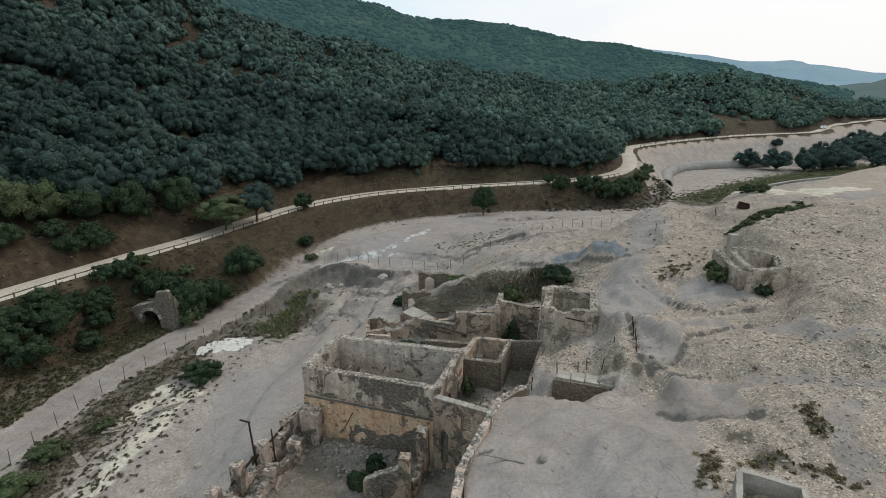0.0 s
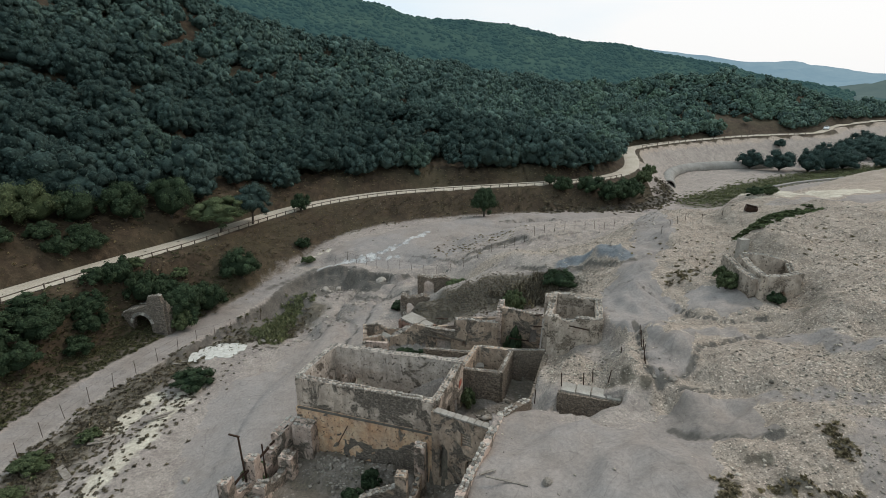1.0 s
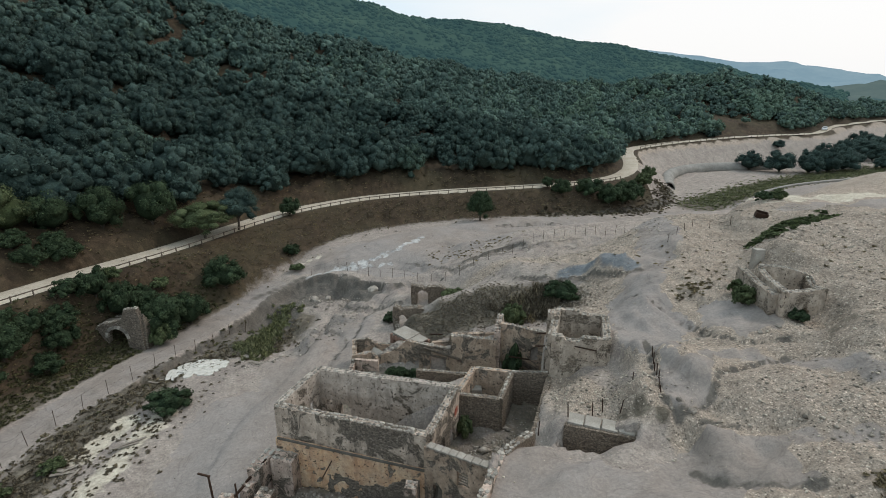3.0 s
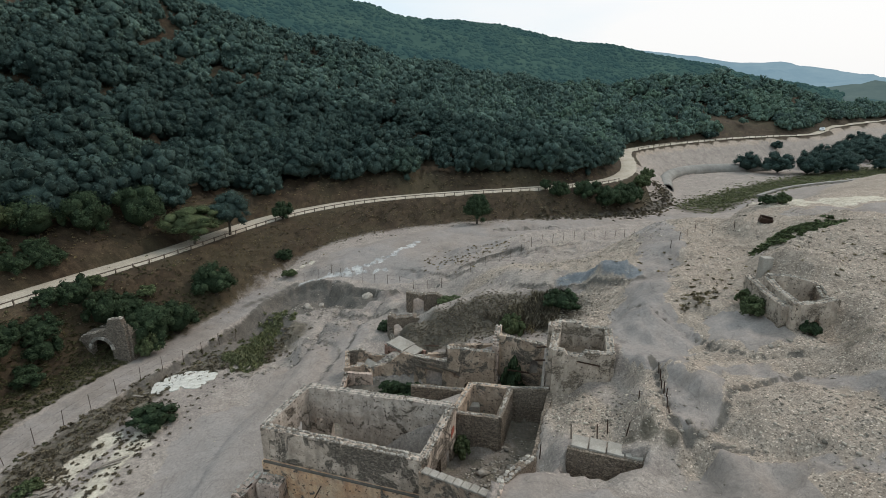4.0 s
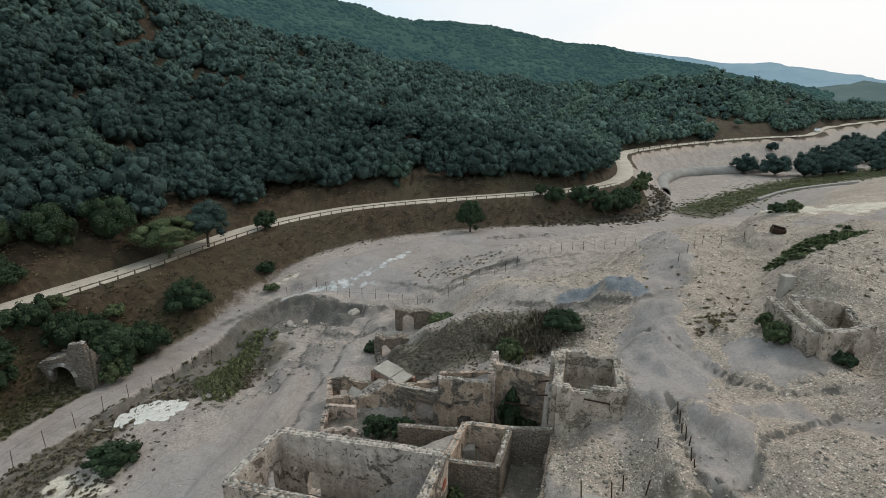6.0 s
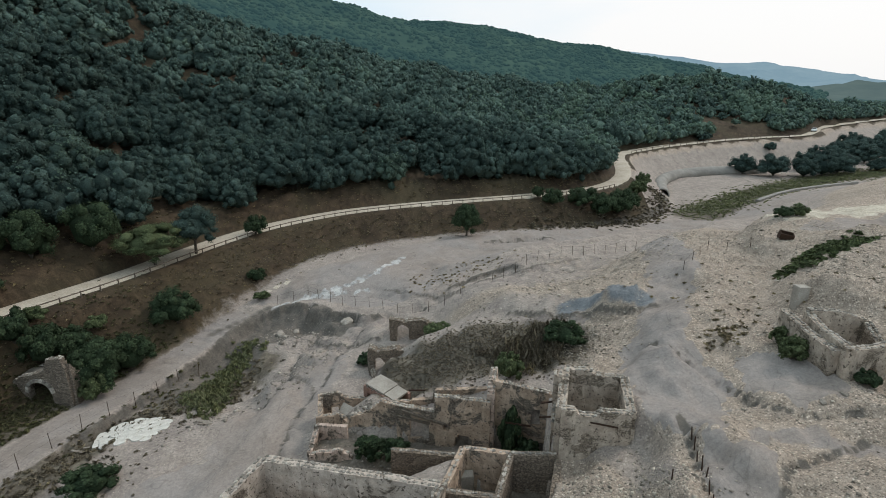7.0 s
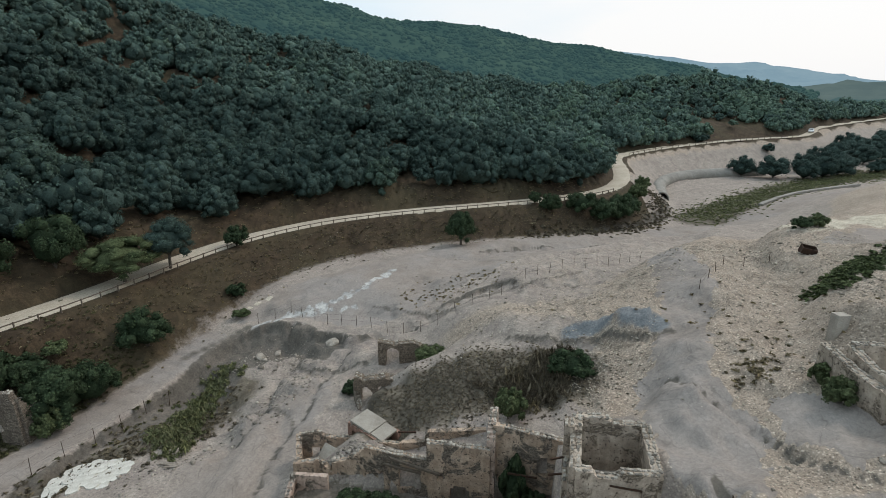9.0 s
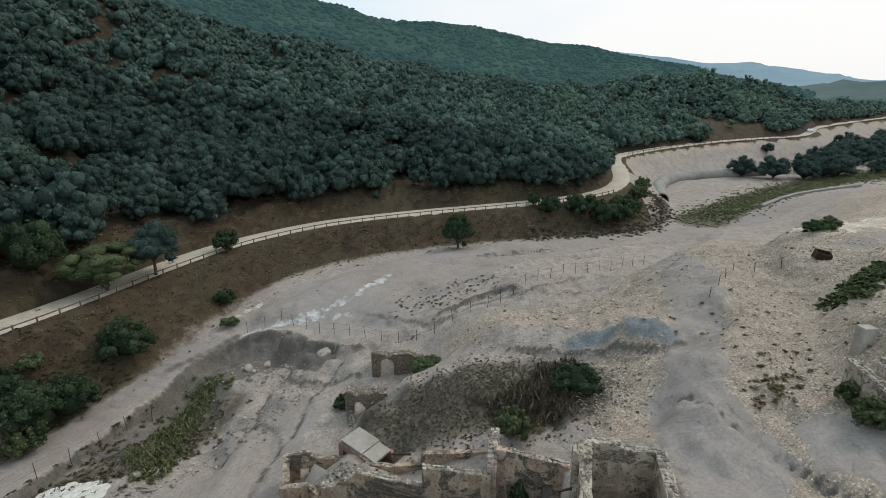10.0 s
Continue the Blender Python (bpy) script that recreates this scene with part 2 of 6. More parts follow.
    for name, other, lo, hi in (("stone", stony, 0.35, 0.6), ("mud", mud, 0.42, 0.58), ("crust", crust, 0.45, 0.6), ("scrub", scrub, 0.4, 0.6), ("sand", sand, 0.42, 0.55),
                                ("blue", blue, 0.35, 0.65), ("dark_ground", dark_ground, 0.3, 0.7), ("soil", soil, 0.38, 0.6)):
        w = n.new("ShaderNodeMath")
        w.operation = "ADD"
        jit = n.new("ShaderNodeMath")
        jit.operation, jit.inputs[1].default_value, jit.inputs[2].default_value = "MULTIPLY_ADD", 0.7, -0.35
        l.new(mid, jit.inputs[0])
        l.new(attr(n, name), w.inputs[0])
        l.new(jit.outputs[0], w.inputs[1])
        col = mix(n, l, ramp(n, l, w.outputs[0], (lo, grey(0)), (hi, grey(1))), col, other)
    rough = mix(n, l, attr(n, "mud"), grey(0.5), grey(0.24))
    col = mix(n, l, rough, col, ramp(n, l, fine, (0.3, grey(0.12)), (0.7, grey(0.88))), "OVERLAY")
    col = mix(n, l, rough, col, ramp(n, l, grit, (0.3, grey(0.2)), (0.7, grey(0.8))), "OVERLAY")
    l.new(col, b.inputs["Base Color"])
    b.inputs["Roughness"].default_value = 0.95
    h = mix(n, l, mix(n, l, attr(n, "stone"), grey(0.2), grey(0.6)), mid, fine)
    h = mix(n, l, mix(n, l, attr(n, "mud"), grey(0.0), grey(0.75)), h, grey(0.5))
    bump(n, l, b, h, 0.75, 0.2)
    return m


M_GROUND = ground_material()
M_ROAD = surface("pale_dirt_road", (0.37, 0.315, 0.245), (0.5, 0.435, 0.35), 0.35, grain=6, relief=0.02)


# ---- lie of the land ----
# -- terrain begin
ROAD = [
    (-78, 8, 7.3),
    (-60, 28, 7.3),
    (-47.5, 44, 7.3),
    (-44.4, 51.7, 7.3),
    (-40.2, 60.1, 7.3),
    (-35.5, 68, 7.3),
    (-30.8, 80, 7.3),
    (-25, 91, 7.3),
    (-16.5, 99.4, 7.3),
    (-7.9, 103.8, 7.3),
    (1.4, 107.3, 7.3),
    (11.1, 109.8, 7.3),
    (21.4, 112.8, 7.3),
    (32.3, 116.7, 7.3),
    (40, 122, 7.4),
    (46.6, 130.7, 7.6),
    (51, 143.5, 8.0),
    (53.5, 155, 8.6),
    (57.5, 164.5, 9.0),
    (70, 174, 9.2),
    (85, 183.3, 9.4),
    (107, 195, 9.6),
    (128, 202.5, 9.5),
    (145, 209, 9.4),
    (158, 222, 9.5),
    (166, 233, 9.6),
    (182, 247, 9.8),
    (240, 280, 11),
    (330, 320, 12),
]
RIDGE = [(-150, 20, 60), (-135, 90, 66), (-114.6, 150.9, 65), (-83, 170.4, 54), (-69.2, 176.5, 48.5), (-55, 186.7, 43.7), (-39, 201, 40.3), (-20, 214, 37.2),
         (2, 225, 33.4), (26, 230.4, 30.1), (51, 234.4, 26.6), (74.5, 238.6, 25.1), (89, 239, 28), (103.5, 238.6, 29.8), (128, 243, 28.4), (155, 246, 26.2),
         (185, 262, 19), (209, 285, 15), (260, 310, 13), (340, 345, 12)]
TRACK = [(-41.5, 10, -0.2), (-37, 25.6, -0.2), (-35.3, 34, -0.2), (-34.9, 39.6, 0.0), (-33, 45, 0.3), (-30.5, 51, 0.6), (-27.6, 58.2, 0.6), (-25.2, 64.7, 0.8), (-22.8, 70.4, 1.5)]
LINES = [
    # foot of the road's bank
    [(-60, 10, 2), (-46, 34, 1.6), (-40, 46, 1.2), (-38.5, 52, 1.0), (-34.5, 57.5, 0.9), (-29.5, 63, 1.4), (-24.5, 69, 1.6), (-20.5, 75, 2.2), (-16.5, 82, 3.5), (-10.6, 91, 3.7), (-2.3, 95.5, 3.7),     (8.8, 101, 3.6), (20, 103.5, 3.3), (30, 107, 2.9), (40, 113, 2.1), (48, 124, 1.5), (56, 137, 1.0), (61, 143, 1.0), (70, 157, 1.4), (90, 168, 1.8), (108, 176, 2.0), (150, 190, 2.0)],
    TRACK,
]
# shrubby strip and white sand beside the track
LINES += [
    [(-31, 12, 0.0), (-30, 28, 0.0), (-28.5, 40, 0.3), (-25.5, 49, 0.9), (-22, 54, 0.6)],
    # grey mud plain
    [(-21, 8, 0.6), (-20, 30, 0.6), (-20.5, 38, 0.6), (-18.5, 44, 1.2), (-16, 50, 1.3)],
    [(-15, 8, 1.5), (-14.5, 25, 1.5), (-13, 34, 1.7), (-12, 42, 2.0), (-11.3, 50, 1.8), (-12, 55, 1.5)],
]
# gully, and the broken edge above it
LINES += [
    [(-24, 65.5, 0.0), (-21, 63, -0.6), (-17.4, 57, -1.0), (-16, 52.5, 0.4)],
    [(-20.6, 68, 0.6), (-17, 69, 0.8), (-14.6, 68.6, 1.0), (-11.4, 66.5, 1.2), (-15.5, 62.5, 0.2), (-9, 63, 1.6)],
    [(-22.5, 72, 1.7), (-18.5, 73.2, 2.0), (-15, 72.4, 2.7), (-12.5, 71.2, 2.9), (-10.2, 68.6, 2.7), (-6.5, 68.6, 3.1), (-2.5, 66, 3.5)],
]
# upper mud plain
LINES += [
    [(-16, 76, 3.3), (-12.6, 76.4, 3.9), (-8.6, 80.3, 4.6), (0, 86, 4.6), (14.5, 97, 4.0), (30, 100.5, 3.2), (45, 108, 2.0), (58, 118, 1.4)],
    [(-5, 66.5, 3.4), (-2.6, 64.8, 3.2), (-2, 61.8, 2.3), (-5, 58, 2.1), (-6.5, 53, 2.1)],
    [(0, 72, 4.6), (5, 71.6, 5.6), (12, 66, 7.9), (18, 74.7, 7.5), (30, 82, 6.2), (44, 98, 3.4)],
]
# dark mound behind the ruins, and the slope beside it
LINES += [
    [(-1.5, 54.5, 4.8), (1, 55, 5.8), (5, 54, 7.3), (9, 53.5, 7.7), (14, 54, 8.8)],
    [(-1, 48.5, 4.6), (4, 47.5, 6.2), (9, 47, 7.4), (13.5, 45.5, 9.0)],
    [(11, 58.5, 8.6), (15, 56, 9.6), (18.2, 54.8, 10.4), (21.5, 53, 10.8)],
    [(14, 39.5, 10.4), (17.3, 42, 11.2), (21.2, 44.5, 12.2), (25, 50, 12.2), (30, 59, 12.4), (34, 70, 11.2), (44, 84, 8), (58, 100, 4)],
]
# high stony ground
LINES += [
    [(35, 60, 14.0), (39, 65, 14.1), (50, 72, 13.2), (66, 77, 13.0), (100, 95, 12)],
    [(30, 46, 14.6), (34, 50, 15.0), (44, 50, 16.5), (70, 52, 18)],
    # swale below the stone house, and the banks round it
    [(25.6, 36.6, 12.0), (22.6, 36.4, 11.8), (20.5, 33.9, 11.5), (17.5, 33.2, 11.3)],
    [(33, 38, 14.8), (28, 33.7, 14.3), (26, 30, 13.6), (28, 24, 14.4), (32, 14, 15)],
    [(21.2, 26.7, 12.7), (20, 28, 12.4), (17.5, 30.3, 11.8), (15.6, 34.6, 11.8), (13.9, 37.6, 10.6)],
    [(17.7, 20.6, 13.4), (15, 24.8, 11.4), (13.6, 28.9, 11.2), (13.8, 33, 10.7)],
    [(18, 10, 14), (13, 15.5, 12.6), (9, 21, 10.8)],
]
# mud sheet held by the walls
LINES += [
    [(2.2, 12, 10.2), (2.4, 19, 10.1), (5.2, 20.9, 10.1), (8, 24.5, 10.0), (10.5, 25.2, 9.9), (13.2, 27, 9.9)],
    [(3.9, 25.9, 9.3), (5.8, 27.0, 9.2), (8, 27.8, 8.8)],
    [(7.6, 30.2, 8.9), (9.4, 32, 8.8), (10.4, 34.6, 8.9), (11.8, 35.6, 8.9)],
    [(8.4, 35.8, 7.9), (6.9, 33, 8.2), (5.6, 29.6, 7.6)],
]
# floors between walls: outline and height
FLOORS = [
    ([(-14.2, 15), (-13.8, 24.4), (-12.2, 28.3), (-10.6, 32.5), (-0.3, 29.6), (3.2, 27.0), (1.3, 20.5), (0.6, 15)], 2.7),
    ([(-9.6, 33), (-0.4, 30), (1.2, 33.3), (-7.8, 35.6)], 5.2),
    ([(-0.7, 29.4), (3.4, 26.7), (5.4, 28.8), (7.4, 34.6), (7.9, 36.6), (2.4, 37.6), (1.4, 33.4)], 5.6),
    ([(-7.6, 36.2), (2.4, 37.6), (7.9, 37), (8.8, 42.6), (5, 43.4), (-3, 44.6), (-7.6, 46)], 3.7),
    ([(8.1, 36.9), (12.0, 36.55), (12.8, 39.95), (9.25, 40.55)], 8.2),
    ([(6.8, 28.2), (7.4, 29.45), (11.0, 28.0), (10.4, 27.0)], 7.9),
    ([(24.1, 37.4), (27.2, 38.0), (28.3, 41.6), (24.5, 41.8)], 12.1),
]


# rills: line, width, depth
RILLS = [
    ([(16.6, 45.2), (17.4, 42.2), (18.8, 39.4), (19.0, 36.8), (20.7, 35.1), (23.2, 34.8)], 0.9, 0.4),
    ([(13.4, 28.4), (15.6, 29.3), (16.9, 31.6), (19.5, 32), (22, 33)], 0.9, 0.3),
    ([(14.2, 27.6), (15.2, 27.3), (16.5, 26.2), (18, 26.2)], 0.8, 0.25),
    ([(12.4, 24.6), (13.2, 23.1), (14.6, 22.4), (16.2, 21.9)], 0.8, 0.25),
    ([(14.3, 36.0), (14.0, 33.4), (12.9, 29.9), (13.2, 28.2)], 0.8, 0.4),
    ([(20, 70), (8, 66.5), (3, 68), (-2, 67.2), (-6, 67.5)], 1.6, 0.5),
    ([(30, 88), (16, 78), (8, 76), (1, 78.5)], 2.2, 0.7),
    ([(36, 92), (26, 84), (16, 84), (8, 88), (2, 90)], 1.8, 0.5),
]
RILLS += [
    ([(46, 100), (34, 93), (22, 92), (14, 94)], 1.8, 0.5),
    ([(30, 76), (24, 70), (17, 68.5), (9, 70.5)], 1.4, 0.4),
    ([(-6.5, 65), (-9, 60), (-8.4, 56), (-10.5, 51), (-10.4, 44)], 1.3, 0.35),
    ([(-4, 61), (-7.2, 59.5), (-9.5, 58.6), (-13, 60)], 1.3, 0.5),
    ([(-13, 52), (-14, 46), (-16.5, 40), (-16.5, 30)], 1.0, 0.16),
    ([(-12, 66), (-13.5, 61), (-12.5, 56), (-14.5, 51)], 1.4, 0.4),
    ([(-24, 61), (-20, 66), (-18.5, 69)], 1.6, 0.5),
]
# scarps: line, with the slumped ground to its right, how far it fades, depth
SCARPS = [
    ([(-28.3, 49.5), (-27.2, 53), (-25.8, 56.5), (-23.6, 62.2), (-22.6, 67), (-20.4, 70.6), (-16.6, 72.4), (-12.3, 71.3), (-13.8, 70.2), (-12.1, 69.2), (-10.0, 69.2), (-8.0, 68.2), (-6.6, 67.2), (-4.6, 67.2)], 3.8, 1.25),
    ([(-12.6, 66), (-10, 63.6), (-7.5, 62.8), (-4.6, 62.6)], 2.2, 0.7),
    ([(-14, 58), (-11, 56.6), (-9.4, 54), (-9.8, 51)], 2.0, 0.5),
    ([(3.3, 69.8), (5, 70.6), (7.9, 72.3), (11.1, 72.2), (11.6, 71)], 2.4, 0.9),
    ([(-4.5, 73.2), (-3, 72), (0.9, 69.3), (3.3, 68.8)], 2.2, 0.5),
    ([(10, 92), (16, 95), (22, 95.6)], 2.4, 0.8),
    ([(24, 92), (30, 97), (36, 99)], 2.4, 0.8),
]
SCARPS += [
    ([(3, 68.6), (8, 69.5), (14, 70), (20, 74)], 2.4, 0.4),
    ([(8.4, 56.3), (10.9, 55.3), (12.9, 54.3), (15.5, 53.0), (18.1, 51.6), (19.6, 51.4)], 1.6, 0.75),
    ([(13.3, 28.2), (15.5, 29.2), (16.8, 31.6), (19.5, 32)], 1.5, 0.3),
]
# heaps: place, half sizes, height
HEAPS = [
    (17.0, 53.6, 3.2, 1.7, 1.35),
    (11.6, 30.6, 1.7, 1.2, 0.7),
    (27, 31.5, 3.0, 2.2, 0.7),
    (-14.5, 55.5, 2.2, 1.6, 0.7),
    (-11.6, 60.5, 1.6, 1.5, 0.6),
    (-19, 53.5, 1.8, 1.3, 0.6),
    (-16, 52, 1.3, 1.0, 0.5),
    (4.5, 76, 3.0, 1.6, 0.7),
    (15, 50.5, 2.4, 1.6, 0.5),
    (33, 63, 3, 2.5, 0.8),
    (42, 58, 5, 2.6, 1.0),
    (17, 23, 1.2, 2.2, 0.3),
    (31, 27, 3, 3, 0.8),
    (28.6, 44.6, 3.6, 2.4, 1.1),
    (15.2, 31.6, 1.5, 2.4, 0.5),
    (16.4, 42.0, 1.6, 3.4, 0.5),
    (-1.3, 49.3, 2.2, 1.6, -1.2),
    (-7.2, 30.9, 3.2, 1.4, 0.8),
    (-3.7, 26.9, 2.2, 1.3, 1.5),
]
HEAPS += [
    (1.0, 26.6, 2.4, 2.6, 1.2),
    (-2.4, 55.2, 1.6, 1.1, -1.5),
    (-2.0, 42.4, 3.5, 1.2, 0.4),
    (6.6, 40.8, 2.4, 1.6, 1.0),
    (-11.4, 27, 1.2, 2.6, 0.7),
    (-3.6, 29.6, 2, 1, 0.7),
    (-5, 46.6, 1.6, 1.2, 1.0),
    (-2.4, 46.2, 1.6, 1.0, 1.2),
]


def sampled(line, step):
    out = []
    for a, b in zip(line, line[1:]):
        k = max(1, int(np.hypot(b[0] - a[0], b[1] - a[1]) / step))
        out += [[a[i] + (b[i] - a[i]) * s / k for i in range(3)] for s in range(k)]
    return np.array(out + [list(line[-1])], float)


def smooth_line(line, rounds=2):
    """The line with its corners cut."""
    pts = np.array(line, float)
    for _ in range(rounds):
        q, r = 0.75 * pts[:-1] + 0.25 * pts[1:], 0.25 * pts[:-1] + 0.75 * pts[1:]
        pts = np.vstack([pts[:1], np.stack([q, r], 1).reshape(-1, 3), pts[-1:]])
    return [tuple(p) for p in pts]


def to_line(x, y, pts):
    """Distance from the places to a sampled line, its height and its side (left positive)."""
    x, y = np.ravel(x), np.ravel(y)
    dist, z, side = np.empty(len(x)), np.empty(len(x)), np.empty(len(x))
    way = np.gradient(pts[:, :2], axis=0)
    for s in range(0, len(x), 20000):
        e = slice(s, s + 20000)
        dx, dy = (x[e, None] - pts[:, 0]).astype(np.float32), (y[e, None] - pts[:, 1]).astype(np.float32)
        d = dx * dx + dy * dy
        k = d.argmin(1)
        row = np.arange(len(k))
        dist[e], z[e] = np.sqrt(d[row, k]), pts[k, 2]
        side[e] = np.sign(way[k, 0] * dy[row, k] - way[k, 1] * dx[row, k])
    return dist, z, side


def inside(x, y, poly):
    hit = np.zeros(np.shape(x), bool)
    for (ax, ay), (bx, by) in zip(poly, poly[1:] + poly[:1]):
        hit ^= ((ay > y) != (by > y)) & (x < (bx - ax) * (y - ay) / (by - ay + 1e-12) + ax)
    return hit


def beside(x, y, pts, far):
    return (x > pts[:, 0].min() - far) & (x < pts[:, 0].max() + far) & (y > pts[:, 1].min() - far) & (y < pts[:, 1].max() + far)


def waves(x, y, scale, seed, octaves=4):
    """Cheap smooth noise about -1 to 1."""
    r, out, amp = np.random.RandomState(seed), 0, 1.0
    for o in range(octaves):
        for _ in range(4):
            a, p = r.uniform(0, 6.283), r.uniform(0, 6.283)
            f = 6.283 / scale * r.uniform(0.7, 1.4)
            w = r.uniform(0, 6.283)
            out = out + amp * 0.35 * np.sin(f * (x * np.cos(a) + y * np.sin(a)) + p + 0.9 * np.sin(f * 0.7 * (y * np.cos(w) - x * np.sin(w))))
        scale, amp = scale / 2.1, amp * 0.52
    return out


ROAD_S, RIDGE_S, TRACK_S = sampled(smooth_line(ROAD), 1.0), sampled(RIDGE, 4.0), sampled(smooth_line(TRACK), 1.0)
LINE_S = np.vstack([sampled(l, 1.6) for l in LINES])
RILL_S = [(sampled(smooth_line([(*q, 0) for q in line], 2), 0.5), width, deep) for line, width, deep in RILLS]
SCARP_S = [(sampled(smooth_line([(*q, 0) for q in line], 1), 0.4), fade, deep) for line, fade, deep in SCARPS]


def land(x, y, detail=True):
    """Height of the ground."""
    shape = np.shape(x)
    x, y = np.ravel(np.asarray(x, float)), np.ravel(np.asarray(y, float))
    z = np.empty(len(x))
    for s in range(0, len(x), 8000):
        e = slice(s, s + 8000)
        d2 = ((x[e, None] - LINE_S[:, 0]) ** 2 + (y[e, None] - LINE_S[:, 1]) ** 2 + 0.15).astype(np.float32)
        w = 1.0 / (d2 * d2)
        z[e] = (w * LINE_S[:, 2]).sum(1) / w.sum(1)
    far = np.clip((np.hypot(x, y - 60) - 190) / 200, 0, 1)
    z = z * (1 - far) + 2.0 * far
    rough = np.clip((z - 1) / 10, 0.25, 1) if detail else 0
    z = z + rough * (0.2 * waves(x, y, 7, 3, 4) + 0.3 * waves(x, y, 19, 5, 2)) + np.clip((x - 9) / 6, 0, 1) * (0.06 * waves(x, y, 1.5, 13, 3) - 0.16 * np.abs(waves(x, y, 5.0, 17, 3)))
    # rills cut by rain, with one steep side
    for pts, width, deep in RILL_S:
        m = beside(x, y, pts, width + 1)
        d, _, sd = to_line(x[m], y[m], pts)
        d = d + 0.25 * waves(x[m], y[m], 2.3, 15, 2)
        z[m] -= deep * np.where(sd > 0, np.clip(1 - d / (0.35 * width), 0, 1), np.clip(1 - d / width, 0, 1) ** 1.5)
    # scarps: the ground to the right of the line has slumped
    for pts, fade, deep in SCARP_S:
        m = beside(x, y, pts, fade + 1)
        wx, wy = x[m] + 0.5 * waves(x[m], y[m], 3.4, 35, 2), y[m] + 0.5 * waves(x[m], y[m], 3.4, 37, 2)
        d, _, sd = to_line(wx, wy, pts)
        ends = np.clip(np.minimum(np.hypot(wx - pts[0, 0], wy - pts[0, 1]), np.hypot(wx - pts[-1, 0], wy - pts[-1, 1])) / 1.5, 0, 1)
        z[m] -= deep * ends * np.where(sd < 0, np.clip(d / 0.6, 0, 1) * np.clip(1 - d / fade, 0, 1), 0)
    # the bank below the road
    dr, zr, side = to_line(x, y, ROAD_S)
    up = side > 0
    bank = zr - np.clip(dr - 2.6, 0, None) * (0.74 + 0.75 * np.exp(-((x + 35) ** 2 + (y - 55) ** 2) / 130)) + 0.25 * waves(x, y, 5, 9, 3) * np.clip((dr - 3) / 3, 0, 1)
    z = np.where(up, z, np.maximum(z, bank))
    # the wooded hill above it
    dg, zg, gs = to_line(x, y, RIDGE_S)
    u = dr / (dr + dg + 1e-6)
    over = (gs > 0)
    cut = np.clip((dr - 2.4) / 3.0, 0, 1)
    hill = zr + 1.6 * cut + (zg - zr - 1.6) * np.clip(u, 0, 1) ** 1.2 + np.clip((dr - 6) / 14, 0, 1) * (1.2 * waves(x, y, 38, 21, 2) + 0.5 * waves(x, y, 11, 23, 2)) + 0.3 * waves(x, y, 4, 29, 2) * np.clip((dr - 2.6) / 2, 0, 1)
    hill = np.where(over, zg - np.clip(dg, 0, 90) * 0.28, hill)
    z = np.where(up, np.maximum(hill, np.where(over, 2.0, -1e9)), z)
    z = np.where(dr < 2.6, zr, np.where((dr < 4) & ~up, np.maximum(z, zr - 0.6 * (dr - 2.6)), z))
    dt, zt, _ = to_line(x, y, TRACK_S)
    k = np.clip((dt - 1.6) / 1.2, 0, 1)
    z = z * k + (zt + 0.03 * waves(x, y, 3, 2, 2)) * (1 - k)
    for poly, level in FLOORS:
        m = inside(x, y, poly)
        z[m] = level + 0.22 * waves(x[m], y[m], 4.5, 31, 3)
    for hx, hy, rx, ry, high in HEAPS:
        q = ((x - hx) / rx) ** 2 + ((y - hy) / ry) ** 2
        z = z + high * np.clip(1.15 - np.sqrt(q + 0.02), 0, 1) * (1 + 0.25 * waves(x, y, 2.0, 33, 3))
    return z.reshape(shape)
# -- terrain end


# ---- building blocks ----
def mesh_object(name, verts, faces, material, parent=None, smooth=False, label=""):
    me = bpy.data.meshes.new(name)
    me.from_pydata([tuple(v) for v in verts], [], [tuple(f) for f in faces])
    me.materials.append(material)
    if smooth:
        me.polygons.foreach_set("use_smooth", [True] * len(me.polygons))
    ob = new(name, me)
    ob.parent = parent
    if label:
        ob["label"] = label
    return ob


def big_mesh(name, verts, faces, material, values=None, smooth=False, parent=None):
    """From numpy arrays; faces all with the same number of corners. values: point attributes by name."""
    me = bpy.data.meshes.new(name)
    k = faces.shape[1]
    me.vertices.add(len(verts))
    me.vertices.foreach_set("co", np.ascontiguousarray(verts, np.float32).ravel())
    me.loops.add(faces.size)
    me.loops.foreach_set("vertex_index", np.ascontiguousarray(faces, np.int32).ravel())
    me.polygons.add(len(faces))
    me.polygons.foreach_set("loop_start", np.arange(0, faces.size, k, dtype=np.int32))
    me.polygons.foreach_set("loop_total", np.full(len(faces), k, np.int32))
    if smooth:
        me.polygons.foreach_set("use_smooth", np.ones(len(faces), bool))
    me.update(calc_edges=True)
    for key, v in (values or {}).items():
        a = me.attributes.new(key, "FLOAT", "POINT")
        a.data.foreach_set("value", np.ascontiguousarray(v, np.float32))
    me.materials.append(material)
    ob = new(name, me)
    ob.parent = parent
    return ob


def part(name, bm, material, parent, label=""):
    me = bpy.data.meshes.new(name)
    bm.to_mesh(me)
    bm.free()
    me.materials.append(material)
    ob = new(name, me)
    ob.parent = parent
    if label:
        ob["label"] = label
    return ob


def thing(name, x, y, z, label, category, group="", kind="", turn=0):
    ob = new(name)
    ob.matrix_world = pose(x, y, z, 0, 0, turn)
    return tagged(ob, label, category, group, kind)


